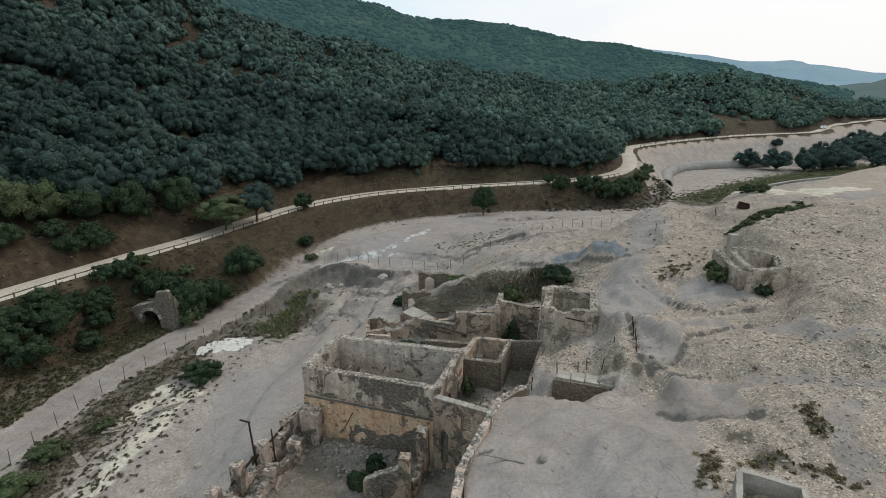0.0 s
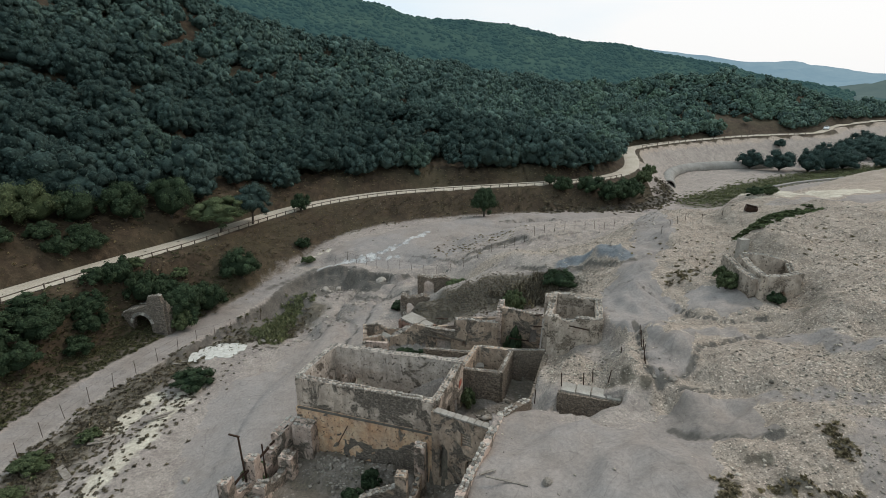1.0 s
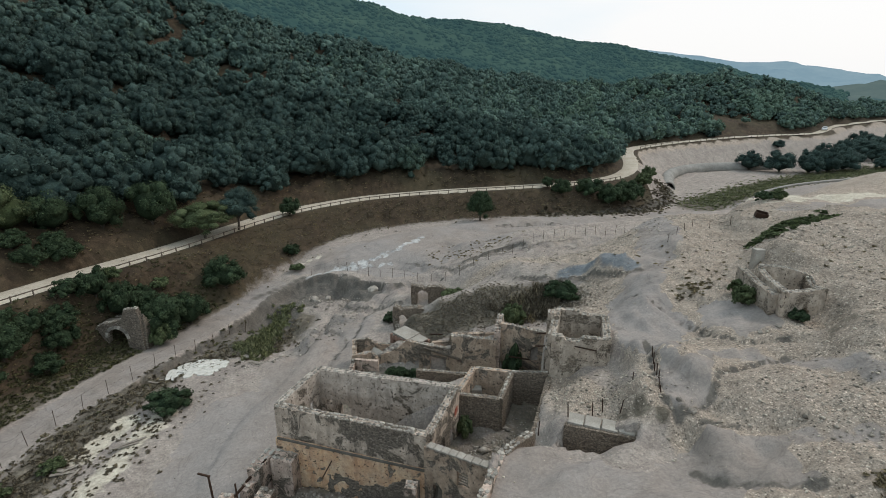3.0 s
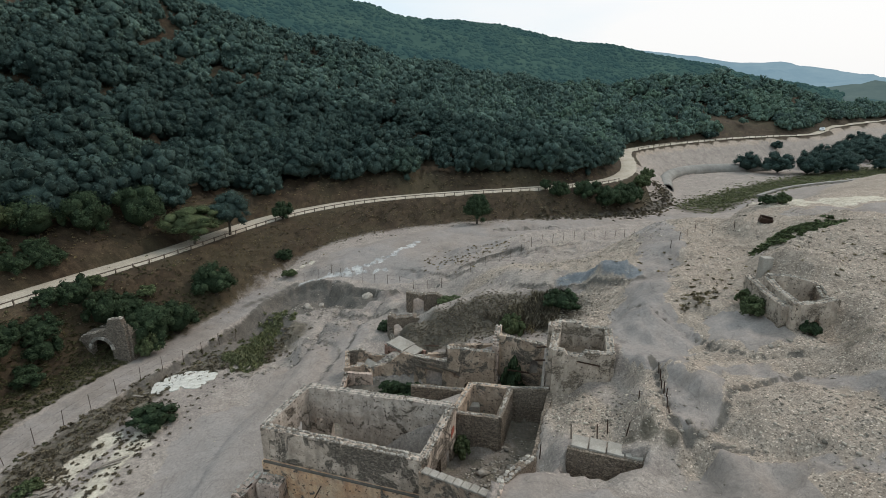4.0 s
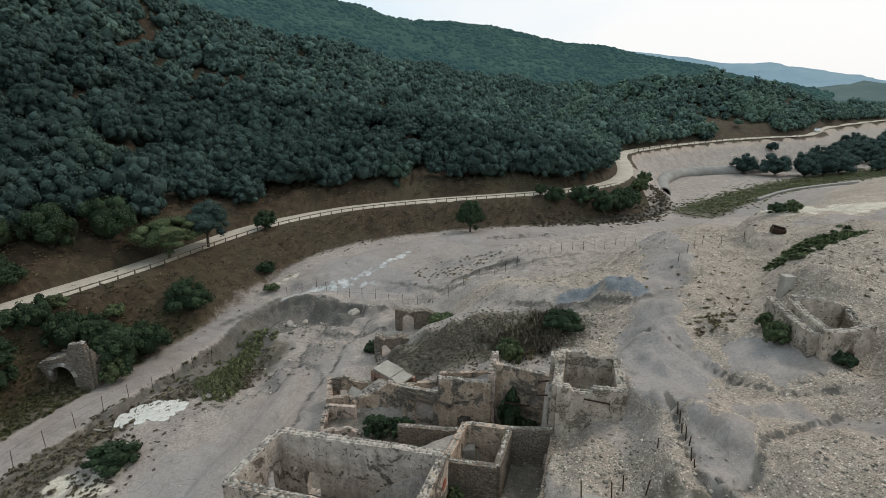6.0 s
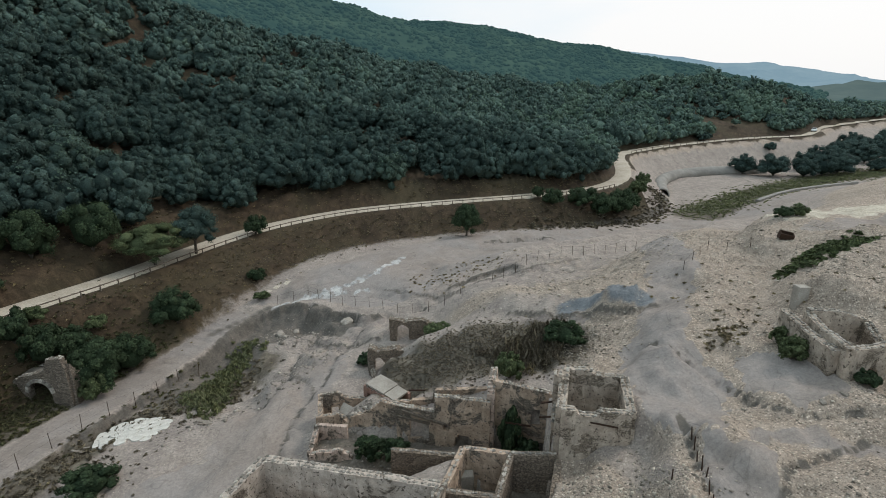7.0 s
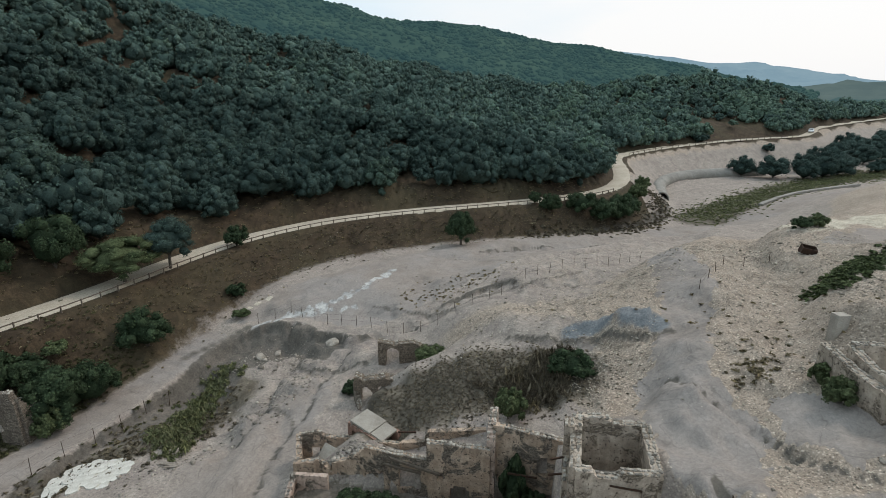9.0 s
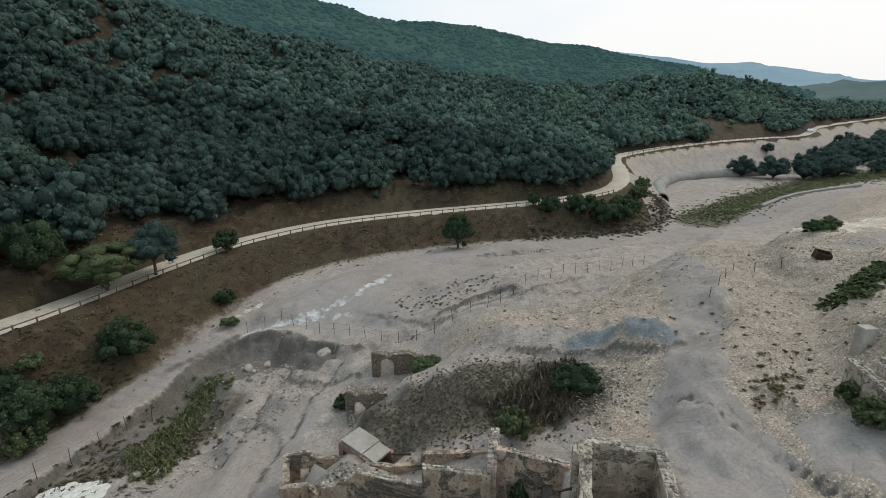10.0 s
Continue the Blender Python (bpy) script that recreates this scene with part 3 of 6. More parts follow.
def box_bm(bm, x0, x1, y0, y1, z0, z1, m=None, bevel=0.0):
    base = Matrix.Translation(((x0 + x1) / 2, (y0 + y1) / 2, (z0 + z1) / 2)) @ Matrix.Diagonal((x1 - x0, y1 - y0, z1 - z0, 1))
    r = bmesh.ops.create_cube(bm, size=1.0, matrix=m @ base if m is not None else base)
    if bevel:
        bmesh.ops.bevel(bm, geom=list({e for v in r["verts"] for e in v.link_edges}), offset=bevel, segments=1, affect="EDGES")


def beam_bm(bm, a, b, w, h=None):
    """A squared beam between two places."""
    a, b = Vector(a), Vector(b)
    q = (b - a).to_track_quat("Z", "Y").to_matrix().to_4x4()
    bmesh.ops.create_cube(bm, size=1.0, matrix=Matrix.Translation((a + b) / 2) @ q @ Matrix.Diagonal((w, h or w, (b - a).length, 1)))
    return bm


def tube_bm(bm, a, b, r0, r1, n=7):
    a, b = Vector(a), Vector(b)
    q = (b - a).to_track_quat("Z", "Y").to_matrix().to_4x4()
    bmesh.ops.create_cone(bm, cap_ends=True, segments=n, radius1=r0, radius2=r1, depth=(b - a).length, matrix=Matrix.Translation((a + b) / 2) @ q)
    return bm


# ---- ground ----
def spaced(lo, hi, step, far_lo, far_hi, growth=1.09):
    mid = list(np.arange(lo, hi + 1e-6, step))
    a, s = [mid[0]], step
    while a[-1] > far_lo:
        s *= growth
        a.append(a[-1] - s)
    b, s = [mid[-1]], step
    while b[-1] < far_hi:
        s *= growth
        b.append(b[-1] + s)
    return np.array(a[:0:-1] + mid + b[1:])


def near_line(x, y, line, width):
    pts = sampled(line, 1.0)
    m = beside(x, y, pts, 1.3 * width)
    out = np.zeros(len(x))
    out[m] = np.clip(1.2 - to_line(x[m], y[m], pts)[0] / width, 0, 1)
    return out


GRID = {}


def lie(x, y):
    """Height of the ground mesh at many places."""
    gx, gy, gz = GRID["x"], GRID["y"], GRID["z"]
    i, j = np.clip(np.searchsorted(gx, x) - 1, 0, len(gx) - 2), np.clip(np.searchsorted(gy, y) - 1, 0, len(gy) - 2)
    u, v = (x - gx[i]) / (gx[i + 1] - gx[i]), (y - gy[j]) / (gy[j + 1] - gy[j])
    return (gz[j, i] * (1 - u) + gz[j, i + 1] * u) * (1 - v) + (gz[j + 1, i] * (1 - u) + gz[j + 1, i + 1] * u) * v


MUD_COURT = [(0.6, 8), (1.2, 20), (3.8, 26.8), (5.6, 28.8), (7.4, 27.6), (8.8, 25.4), (10, 24.6), (12.5, 26.0), (13.4, 26.9), (15.5, 26.8), (16.9, 24.9), (16.2, 22.1), (15, 22.4), (13.6, 22.2), (11.2, 18.3), (10, 8)]
MUD_LOBES = [[(14.3, 34.6), (15.6, 33.4), (16.8, 32), (15.6, 29.4), (13.3, 28.3), (12.8, 29.7), (14, 33.4)],
             [(8.7, 51.6), (9.5, 54), (12.2, 53.6), (14.7, 53), (12.5, 51), (11.2, 49.8)],
             [(21.4, 41.8), (23.1, 40.8), (24.3, 38.4), (24, 36.5), (21, 35.5), (19.3, 38), (20, 41)]]
MUD_SWALE = [(12.9, 37), (13.3, 41), (15, 46), (18.6, 51.4), (21, 56), (24, 64), (27, 74), (30, 75), (26.5, 58), (21, 49), (18.9, 44), (19.0, 40), (18.2, 38), (15.6, 34.2), (14, 35)]
MUD_FLAT = [(-18, 8), (-18.6, 29.8), (-20.2, 34.6), (-20.4, 43), (-16, 46), (-17, 50), (-13, 58), (-9, 62), (-7, 58), (-8.5, 50), (-9, 44), (-10.4, 34), (-13.5, 25), (-16.5, 18)]
MUD_UPPER = [(-21, 73.5), (-15, 72.9), (-11, 72), (-6, 68.8), (0, 70.4), (6, 74), (14, 82), (22, 91), (40, 104), (20, 102), (0, 93), (-10, 87), (-16, 81)]
GULLY = [(-26.4, 55), (-23.4, 64), (-20.8, 70), (-16.5, 72.2), (-12, 70.8), (-7, 67.2), (-9, 65), (-13, 67), (-17, 65), (-19, 58), (-22, 54)]
MUD_CREST = [(37.5, 61.4), (42, 64.4), (50, 68), (62, 72), (62, 68), (48, 62.6), (40, 60)]


def build_ground():
    gx, gy = spaced(-30, 32, 0.23, -3000, 3000, 1.035), spaced(16, 80, 0.24, -400, 4200, 1.032)
    X, Y = np.meshgrid(gx, gy)
    Z = land(X, Y)
    nx = len(gx)
    i = (np.arange(len(gy) - 1)[:, None] * nx + np.arange(nx - 1)).ravel()
    faces = np.stack([i, i + 1, i + nx + 1, i + nx], 1)
    GRID.update(x=gx, y=gy, z=Z)
    x, y, z = X.ravel(), Y.ravel(), Z.ravel()
    dr, _, side = to_line(x, y, ROAD_S)
    up = side > 0
    soil = np.where(up, 1.0, np.clip((12 - dr) / 6, 0, 1) * (x < 48)) * (dr < 400)
    soil = np.where((x > 52) & ~up, np.clip((3.8 - dr) / 1.2, 0, 1), soil)
    left = near_line(x, y, [(-46, 20, 0), (-41, 38, 0), (-36, 50, 0), (-30, 60, 0), (-26, 66, 0)], 6.0)
    strip = near_line(x, y, [(-31, 5, 0), (-30.2, 29, 0), (-29.4, 41, 0), (-26.4, 50, 0), (-21, 56, 0), (-17, 62, 0)], 4.0)
    gully = near_line(x, y, [(-20.4, 54.8, 0), (-20.6, 60.5, 0), (-19.6, 66, 0)], 2.6)
    mound = near_line(x, y, [(-1, 51.5, 0), (5, 51.5, 0), (10.5, 50, 0)], 5.0)
    farveg = near_line(x, y, [(58, 118, 0), (85, 139, 0), (113, 156, 0), (160, 172, 0), (300, 220, 0)], 7.0)
    dt, _, _ = to_line(x, y, TRACK_S)
    scrub = np.clip(np.maximum.reduce([left, strip * 0.75, gully, mound, farveg]) - np.clip(1.4 - dt / 2.0, 0, 1), 0, 1) * ~up
    sand = near_line(x, y, [(-27.6, 12, 0), (-25, 30, 0), (-23.8, 38.5, 0), (-23, 43.4, 0)], 2.3) * 0.66
    sand = np.maximum(sand, near_line(x, y, [(40, 66, 0), (46, 70, 0), (60, 74, 0)], 3.0) * 0.85)
    sand = np.maximum(sand, near_line(x, y, [(-27.4, 37.8, 0), (-26.2, 41.6, 0)], 1.5))
    sand = np.maximum(sand, near_line(x, y, [(-20.8, 75.6, 0), (-19.4, 77.4, 0), (-18.2, 78.4, 0)], 0.6))
    stone = 0.9 * np.clip((x - 12.0 - 0.05 * (y - 40)) / 2, 0, 1) * np.clip((z - 6.5) / 2, 0, 1)
    stone = np.maximum(stone, near_line(x, y, [(6, 62, 0), (14, 61, 0), (22, 63, 0), (30, 72, 0)], 5.0) * 0.85)
    stone = np.maximum(stone, near_line(x, y, [(8.4, 35, 0), (9.4, 31.5, 0), (12, 30, 0)], 2.8))
    stone = np.maximum(stone, near_line(x, y, [(14.5, 48, 0), (12, 50, 0), (13, 45, 0)], 2.6))
    stone *= 0.88 + 0.12 * np.tanh(3 * waves(x, y, 11, 47, 3))
    # smooth mud sheets and tongues
    wx, wy = x + 0.35 * waves(x, y, 3.2, 91, 3), y + 0.35 * waves(x, y, 3.2, 93, 3)
    mud = np.zeros(len(x))
    for sheet in (MUD_COURT, MUD_LOBES[0], MUD_LOBES[1], MUD_LOBES[2], MUD_SWALE, MUD_FLAT, MUD_UPPER, MUD_CREST):
        mud[inside(wx, wy, sheet)] = 0.8
    mud = np.maximum(mud, 0.8 * near_line(wx, wy, [(17.5, 33.9, 0), (20, 33.7, 0), (22.6, 31.2, 0), (24.4, 28, 0), (27, 25.5, 0)], 1.3))
    mud = np.maximum(mud, 0.8 * near_line(wx, wy, [(16.5, 25.4, 0), (20, 24.2, 0), (25, 21.5, 0)], 1.1))
    mud = np.maximum(mud, 0.75 * near_line(wx, wy, [(17.4, 17, 0), (18.6, 20, 0), (20, 22, 0)], 1.3))
    mud = np.maximum(mud, 0.8 * np.clip(2.4 - to_line(x, y, TRACK_S)[0], 0, 1))
    mud = np.maximum(mud, 0.75 * near_line(x, y, [(46, 106, 0), (60, 112, 0), (90, 126, 0), (140, 150, 0)], 8.0))
    crust = 0.8 * near_line(wx, wy, [(-18, 71.8, 0), (-14.5, 73.4, 0), (-10.9, 74.4, 0), (-6.0, 77.5, 0), (-2.9, 82.8, 0)], 0.9)
    crust = np.maximum(crust, 0.66 * near_line(wx, wy, [(-15, 73.2, 0), (-10.8, 73.4, 0), (-7.0, 74.2, 0)], 1.1))
    brush = np.maximum.reduce([0.7 * near_line(wx, wy, [(18.2, 21.5, 0), (17.6, 20.1, 0), (16.3, 19.1, 0)], 0.5), 0.65 * near_line(wx, wy, [(11.8, 19.2, 0), (12.4, 18.2, 0), (14.4, 18.4, 0)], 0.6),
                               0.62 * near_line(wx, wy, [(12.6, 19.2, 0), (14.3, 20.2, 0), (14.8, 18.6, 0)], 1.2), 0.7 * near_line(wx, wy, [(10.6, 29.6, 0), (12.6, 28.4, 0)], 0.9),
                               0.6 * near_line(wx, wy, [(26.4, 35.6, 0), (25, 33.6, 0), (27.4, 34, 0)], 1.3)])
    scrub = np.maximum(scrub, brush)
    blue = near_line(x, y, [(13.4, 54.9, 0), (15.6, 54.5, 0), (17.2, 53.6, 0), (19.0, 52.4, 0)], 1.3)
    dark_ground = 0.5 * near_line(x, y, [(-20, 69.6, 0), (-14.5, 70.2, 0), (-11.5, 68, 0), (-7, 67.0, 0)], 1.0)
    # deeper rills get a narrow darker line
    for pts, width, deep in RILL_S:
        if deep < 0.25:
            continue
        m = beside(x, y, pts, 1.5)
        d, _, sd = to_line(x[m], y[m], pts)
        dark_ground[m] = np.maximum(dark_ground[m], np.clip(1.3 - (d + 0.1 * waves(x[m], y[m], 1.6, 95, 2)) / 0.3, 0, 1) * 0.9 * (waves(x[m], y[m], 6.0, 97, 2) > -0.8))
    # steep faces below the scarps coloured darker, more so where deeper
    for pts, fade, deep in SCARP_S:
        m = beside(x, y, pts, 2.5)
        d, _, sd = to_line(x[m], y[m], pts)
        dark_ground[m] = np.maximum(dark_ground[m], np.clip(1.1 - d / (0.3 + 0.55 * deep * (sd < 0)), 0, 1) * min(0.95, 0.5 + 0.5 * deep))
    # gully slope and floor coloured darker
    dark_ground = np.maximum(dark_ground, 0.62 * near_line(x, y, [(-23.2, 60, 0), (-22, 65, 0), (-19.5, 68.8, 0), (-16.5, 70.2, 0), (-13, 69.4, 0), (-9, 67.4, 0)], 1.6))
    dark_ground = np.maximum(dark_ground, 0.66 * inside(wx, wy, GULLY))
    # wet stream strip along the foot of the bank
    dark_ground = np.maximum(dark_ground, 0.8 * near_line(wx, wy, [(28, 105.6, 0), (42, 111.6, 0), (52, 121, 0), (58, 133, 0)], 1.8))
    yard = np.zeros(len(x))
    for poly, _ in FLOORS[:4]:
        yard = np.maximum(yard, inside(x, y, poly) * 0.55)
    scrub = np.maximum(scrub, yard)
    dark_ground = np.maximum(dark_ground, 0.7 * near_line(x, y, [(-24, 67, 0), (-19, 72, 0)], 1.0))
    ob = big_mesh("ground", np.stack([x, y, z], 1), faces, M_GROUND, dict(soil=soil, scrub=scrub, sand=sand, stone=stone, blue=blue, dark_ground=dark_ground, mud=mud, crust=crust), smooth=True)
    return tagged(ob, "grey mining mud, pale stony spoil and brown soil of a valley floor", "ground", kind="structure")


build_ground()


def ribbon(name, line, width, lift, material, label, category, wob=0.25):
    s = sampled(smooth_line(line, 3), 1.2)
    way = np.gradient(s[:, :2], axis=0)
    way /= np.linalg.norm(way, axis=1)[:, None]
    nrm = np.stack([-way[:, 1], way[:, 0]], 1)
    rows, cols = len(s), 7
    verts = []
    for k in range(cols):
        f = k / (cols - 1) - 0.5
        wv = width * f * (1 + (wob * 0.3 * np.sin(np.arange(rows) * 0.37 + 4 * f) if abs(f) > 0.4 else 0))
        crown = lift + 0.05 * (1 - (2 * f) ** 2) - (0.12 if abs(f) > 0.45 else 0)
        rut = -0.03 * math.exp(-((abs(f) - 0.22) / 0.07) ** 2)
        verts.append(np.stack([s[:, 0] + nrm[:, 0] * wv, s[:, 1] + nrm[:, 1] * wv, s[:, 2] + crown + rut], 1))
    v = np.stack(verts, 1).reshape(-1, 3)
    i = (np.arange(rows - 1)[:, None] * cols + np.arange(cols - 1)).ravel()
    ob = big_mesh(name, v, np.stack([i, i + 1, i + cols + 1, i + cols], 1)[:, ::-1], material, smooth=True)
    return tagged(ob, label, category, kind="structure")


ribbon("road", ROAD, 4.4, 0.06, M_ROAD, "pale unpaved dirt road winding along the wooded hill", "road")

# ---- leaves ----
bm = bmesh.new()
bmesh.ops.create_icosphere(bm, subdivisions=1, radius=1.0)
bm.verts.ensure_lookup_table()
ICO_V = np.array([v.co[:] for v in bm.verts])
ICO_F = np.array([[v.index for v in f.verts] for f in bm.faces])
bm.free()
bm = bmesh.new()
bmesh.ops.create_icosphere(bm, subdivisions=2, radius=1.0)
bm.verts.ensure_lookup_table()
ICO2_V = np.array([v.co[:] for v in bm.verts])
ICO2_F = np.array([[v.index for v in f.verts] for f in bm.faces])
bm.free()


def crown_moulds(seed, count, n_lumps, n_leaves, leaf):
    """Unit crowns to be cast many times: domes of rounded lumps under small leaf sprays. Points, triangles, shade of each point."""
    rng, out = np.random.RandomState(seed), []
    for _ in range(count):
        d = rng.normal(size=(n_lumps, 3))
        d[:, 2] = np.abs(d[:, 2]) - 0.26
        d /= np.linalg.norm(d, axis=1)[:, None]
        lr = rng.uniform(0.15, 0.31, n_lumps)
        lc = d * (1.0 - 0.75 * lr[:, None]) * rng.uniform(0.74, 1.06, (n_lumps, 1))
        cv = (lc[:, None] + ICO_V * lr[:, None, None] * rng.uniform(0.6, 1.05, (n_lumps, len(ICO_V), 1))).reshape(-1, 3)
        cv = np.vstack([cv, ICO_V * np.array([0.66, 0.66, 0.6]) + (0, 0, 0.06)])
        cf = np.concatenate([ICO_F + k * len(ICO_V) for k in range(n_lumps + 1)])
        k = np.arange(n_leaves) % n_lumps
        e = rng.normal(size=(n_leaves, 3)) + d[k] * 0.9
        e /= np.linalg.norm(e, axis=1)[:, None]
        p = lc[k] + e * (lr[k] * rng.uniform(0.86, 1.2, n_leaves))[:, None]
        tilt = e + rng.normal(size=(n_leaves, 3)) * 0.38
        tilt /= np.linalg.norm(tilt, axis=1)[:, None]
        a = np.cross(tilt, rng.normal(size=(n_leaves, 3)))
        a /= np.linalg.norm(a, axis=1)[:, None] + 1e-9
        b = np.cross(tilt, a)
        s = leaf * rng.uniform(0.55, 1.3, n_leaves)[:, None]
        lv = np.stack([p + a * s, p + b * s * 0.8, p - a * s * 0.9, p - b * s * 0.8], 1).reshape(-1, 3)
        q = len(cv) + 4 * np.arange(n_leaves)[:, None]
        # lumps tinted darker than the leaves: shade of the gaps put into colour
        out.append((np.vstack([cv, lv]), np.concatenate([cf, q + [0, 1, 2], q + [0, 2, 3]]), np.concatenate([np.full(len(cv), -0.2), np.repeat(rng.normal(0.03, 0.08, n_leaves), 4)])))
    return out


def cast_crowns(rng, moulds, centres, radii, heights, tints):
    """Every crown is one of the moulds, turned and stretched."""
    V, F, T, at = [], [], [], 0
    which = rng.randint(0, len(moulds), len(centres))
    for k, (mv, mf, mt) in enumerate(moulds):
        on = np.flatnonzero(which == k)
        turn = rng.uniform(0, 6.283, len(on))
        c, s = np.cos(turn)[:, None], np.sin(turn)[:, None]
        wide = radii[on][:, None] * rng.uniform(0.88, 1.12, (len(on), 2))
        v = np.stack([(mv[:, 0] * c - mv[:, 1] * s) * wide[:, :1], (mv[:, 0] * s + mv[:, 1] * c) * wide[:, 1:], mv[:, 2] * heights[on][:, None]], 2) + centres[on][:, None]
        V.append(v.reshape(-1, 3))
        F.append((mf[None] + (at + np.arange(len(on)) * len(mv))[:, None, None]).reshape(-1, 3))
        T.append((tints[on][:, None] + mt).ravel())
        at += len(on) * len(mv)
    return np.vstack(V), np.vstack(F), np.clip(np.concatenate(T), 0, 1)


def forest():
    """The evergreen wood on the hill."""
    rng = np.random.RandomState(7)
    near, far = [], []
    gx = np.arange(-120, 250, 4.3)
    for j, y in enumerate(np.arange(30, 310, 3.9)):
        x = gx + rng.uniform(-1.6, 1.6, len(gx)) + (j % 2) * 1.9
        yy = y + rng.uniform(-1.6, 1.6, len(gx))
        dr, _, side = to_line(x, yy, ROAD_S)
        dg, _, gs = to_line(x, yy, RIDGE_S)
        az = np.degrees(np.arctan2(x, yy + 4))
        gap = waves(x, yy, 26, 41, 3)
        ok = (side > 0) & (dr > np.where(x < -38, 7.0, np.where(x > 20, 3.4, 4.8)) + 0.7 * np.abs(gap)) & ((gs <= 0) | (dg < 7)) & (az > -50) & (az < 47) & (gap + 0.9 * rng.uniform(-1, 1, len(gx)) > -2.3)
        ok &= ~((np.hypot((x + 48.5) / 1.6, yy - 56.5) < 3.4) & (rng.uniform(size=len(gx)) < 0.8))
        bare = np.hypot((x - 116) / 2.6, (yy - 206)) < 6.5
        ok &= ~(bare & (rng.uniform(size=len(gx)) < 0.8))
        for a, b in zip(x[ok], yy[ok]):
            (near if np.hypot(a, b) < 140 else far).append((a, b))
    way = np.gradient(ROAD_S[:, :2], axis=0)
    way /= np.linalg.norm(way, axis=1)[:, None]
    for k in range(0, len(ROAD_S), 3):
        x, y = ROAD_S[k, :2] + np.array([-way[k, 1], way[k, 0]]) * rng.uniform(3.4, 4.6)
        if (50 < x < 98 or 132 < x < 240) and y > 140:
            far.append((x, y))
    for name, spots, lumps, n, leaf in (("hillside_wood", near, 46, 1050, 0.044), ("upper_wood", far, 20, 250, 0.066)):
        p = np.array(spots)
        z = lie(p[:, 0], p[:, 1])
        r = rng.uniform(2.0, 3.9, len(p)) * (1 + 0.2 * waves(p[:, 0], p[:, 1], 30, 51, 2))
        d_road = to_line(p[:, 0], p[:, 1], ROAD_S)[0]
        r *= 1 + 0.25 * np.clip(1 - d_road / 30, 0, 1) * (np.hypot(p[:, 0], p[:, 1]) < 140)
        h = r * rng.uniform(0.85, 1.15, len(p))
        c = np.stack([p[:, 0], p[:, 1], z + h * (0.42 if name == "hillside_wood" else 0.3) + rng.uniform(0, 1.2, len(p))], 1)
        tint = np.clip(0.48 + 0.1 * waves(p[:, 0], p[:, 1], 45, 61, 2) + rng.normal(size=len(p)) * 0.13, 0, 1)
        # crowns yellower and paler to the right; the paleness is distance haze
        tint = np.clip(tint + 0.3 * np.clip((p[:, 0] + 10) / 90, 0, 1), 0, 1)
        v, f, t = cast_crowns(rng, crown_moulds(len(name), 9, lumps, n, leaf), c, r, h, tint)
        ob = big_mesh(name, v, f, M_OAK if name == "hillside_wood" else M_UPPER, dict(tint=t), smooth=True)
        tagged(ob, "dense dark green evergreen oaks covering the hillside", "woods", kind="stuff")


forest()


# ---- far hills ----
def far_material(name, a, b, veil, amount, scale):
    """Wooded distance; its blue veil of air is a faint glow put into the material."""
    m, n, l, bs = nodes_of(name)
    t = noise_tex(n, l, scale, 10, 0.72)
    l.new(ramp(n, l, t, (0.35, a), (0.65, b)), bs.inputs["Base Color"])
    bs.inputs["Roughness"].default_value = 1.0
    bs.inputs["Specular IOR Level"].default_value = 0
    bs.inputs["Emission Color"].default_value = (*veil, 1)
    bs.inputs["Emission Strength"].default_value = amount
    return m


def far_hill(name, crest, depth, material, label, seed, bumps):
    """A long hill: its crest, falling to both sides."""
    s = sampled(crest, 25.0)
    rows, cols = len(s), 40
    out = np.array([s[:, 0], s[:, 1]]).T
    out /= np.linalg.norm(out, axis=1)[:, None]
    v = np.empty((rows, cols, 3))
    for k in range(cols):
        f = k / (cols - 1) * 1.5 - 1.0           # -1 foot before, 0 crest, 0.5 behind
        v[:, k, :2] = s[:, :2] + out * (depth * f)
        drop = 1 - abs(f) ** 1.25
        wav = waves(v[:, k, 0], v[:, k, 1], bumps, seed, 5) * bumps * 0.045
        v[:, k, 2] = np.where(np.full(rows, f < -0.97), -30, (s[:, 2] + 5) * drop - 5 + wav * (0.25 + 0.75 * (abs(f) > 0.04)))
    i = (np.arange(rows - 1)[:, None] * cols + np.arange(cols - 1)).ravel()
    ob = big_mesh(name, v.reshape(-1, 3), np.stack([i, i + cols, i + cols + 1, i + 1], 1), material, smooth=True)
    return tagged(ob, label, "hill", kind="structure"), v


FAR1 = [(-520, 500, 180), (-304, 630, 159), (-156, 733, 134), (-26, 799, 118), (92, 845, 112), (186, 880, 99), (285, 906, 87), (386, 922, 72), (464, 886, 51), (534, 846, 30), (600, 800, 12)]
FAR2 = [(200, 2250, 235), (347, 2172, 217), (527, 2136, 187), (639, 2105, 172), (668, 1960, 153), (770, 1846, 131), (850, 1811, 120), (966, 1751, 98), (1084, 1681, 88), (1179, 1616, 61), (1250, 1561, 49), (1370, 1457, 24), (1500, 1330, 10)]
FAR3 = [(640, 1010, 5), (699, 976, 15), (730, 953, 23), (752, 935, 27), (821, 875, 34), (900, 800, 30)]
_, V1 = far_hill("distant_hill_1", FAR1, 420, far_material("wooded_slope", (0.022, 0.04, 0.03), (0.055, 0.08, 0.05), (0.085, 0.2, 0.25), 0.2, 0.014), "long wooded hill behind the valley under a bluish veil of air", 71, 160)
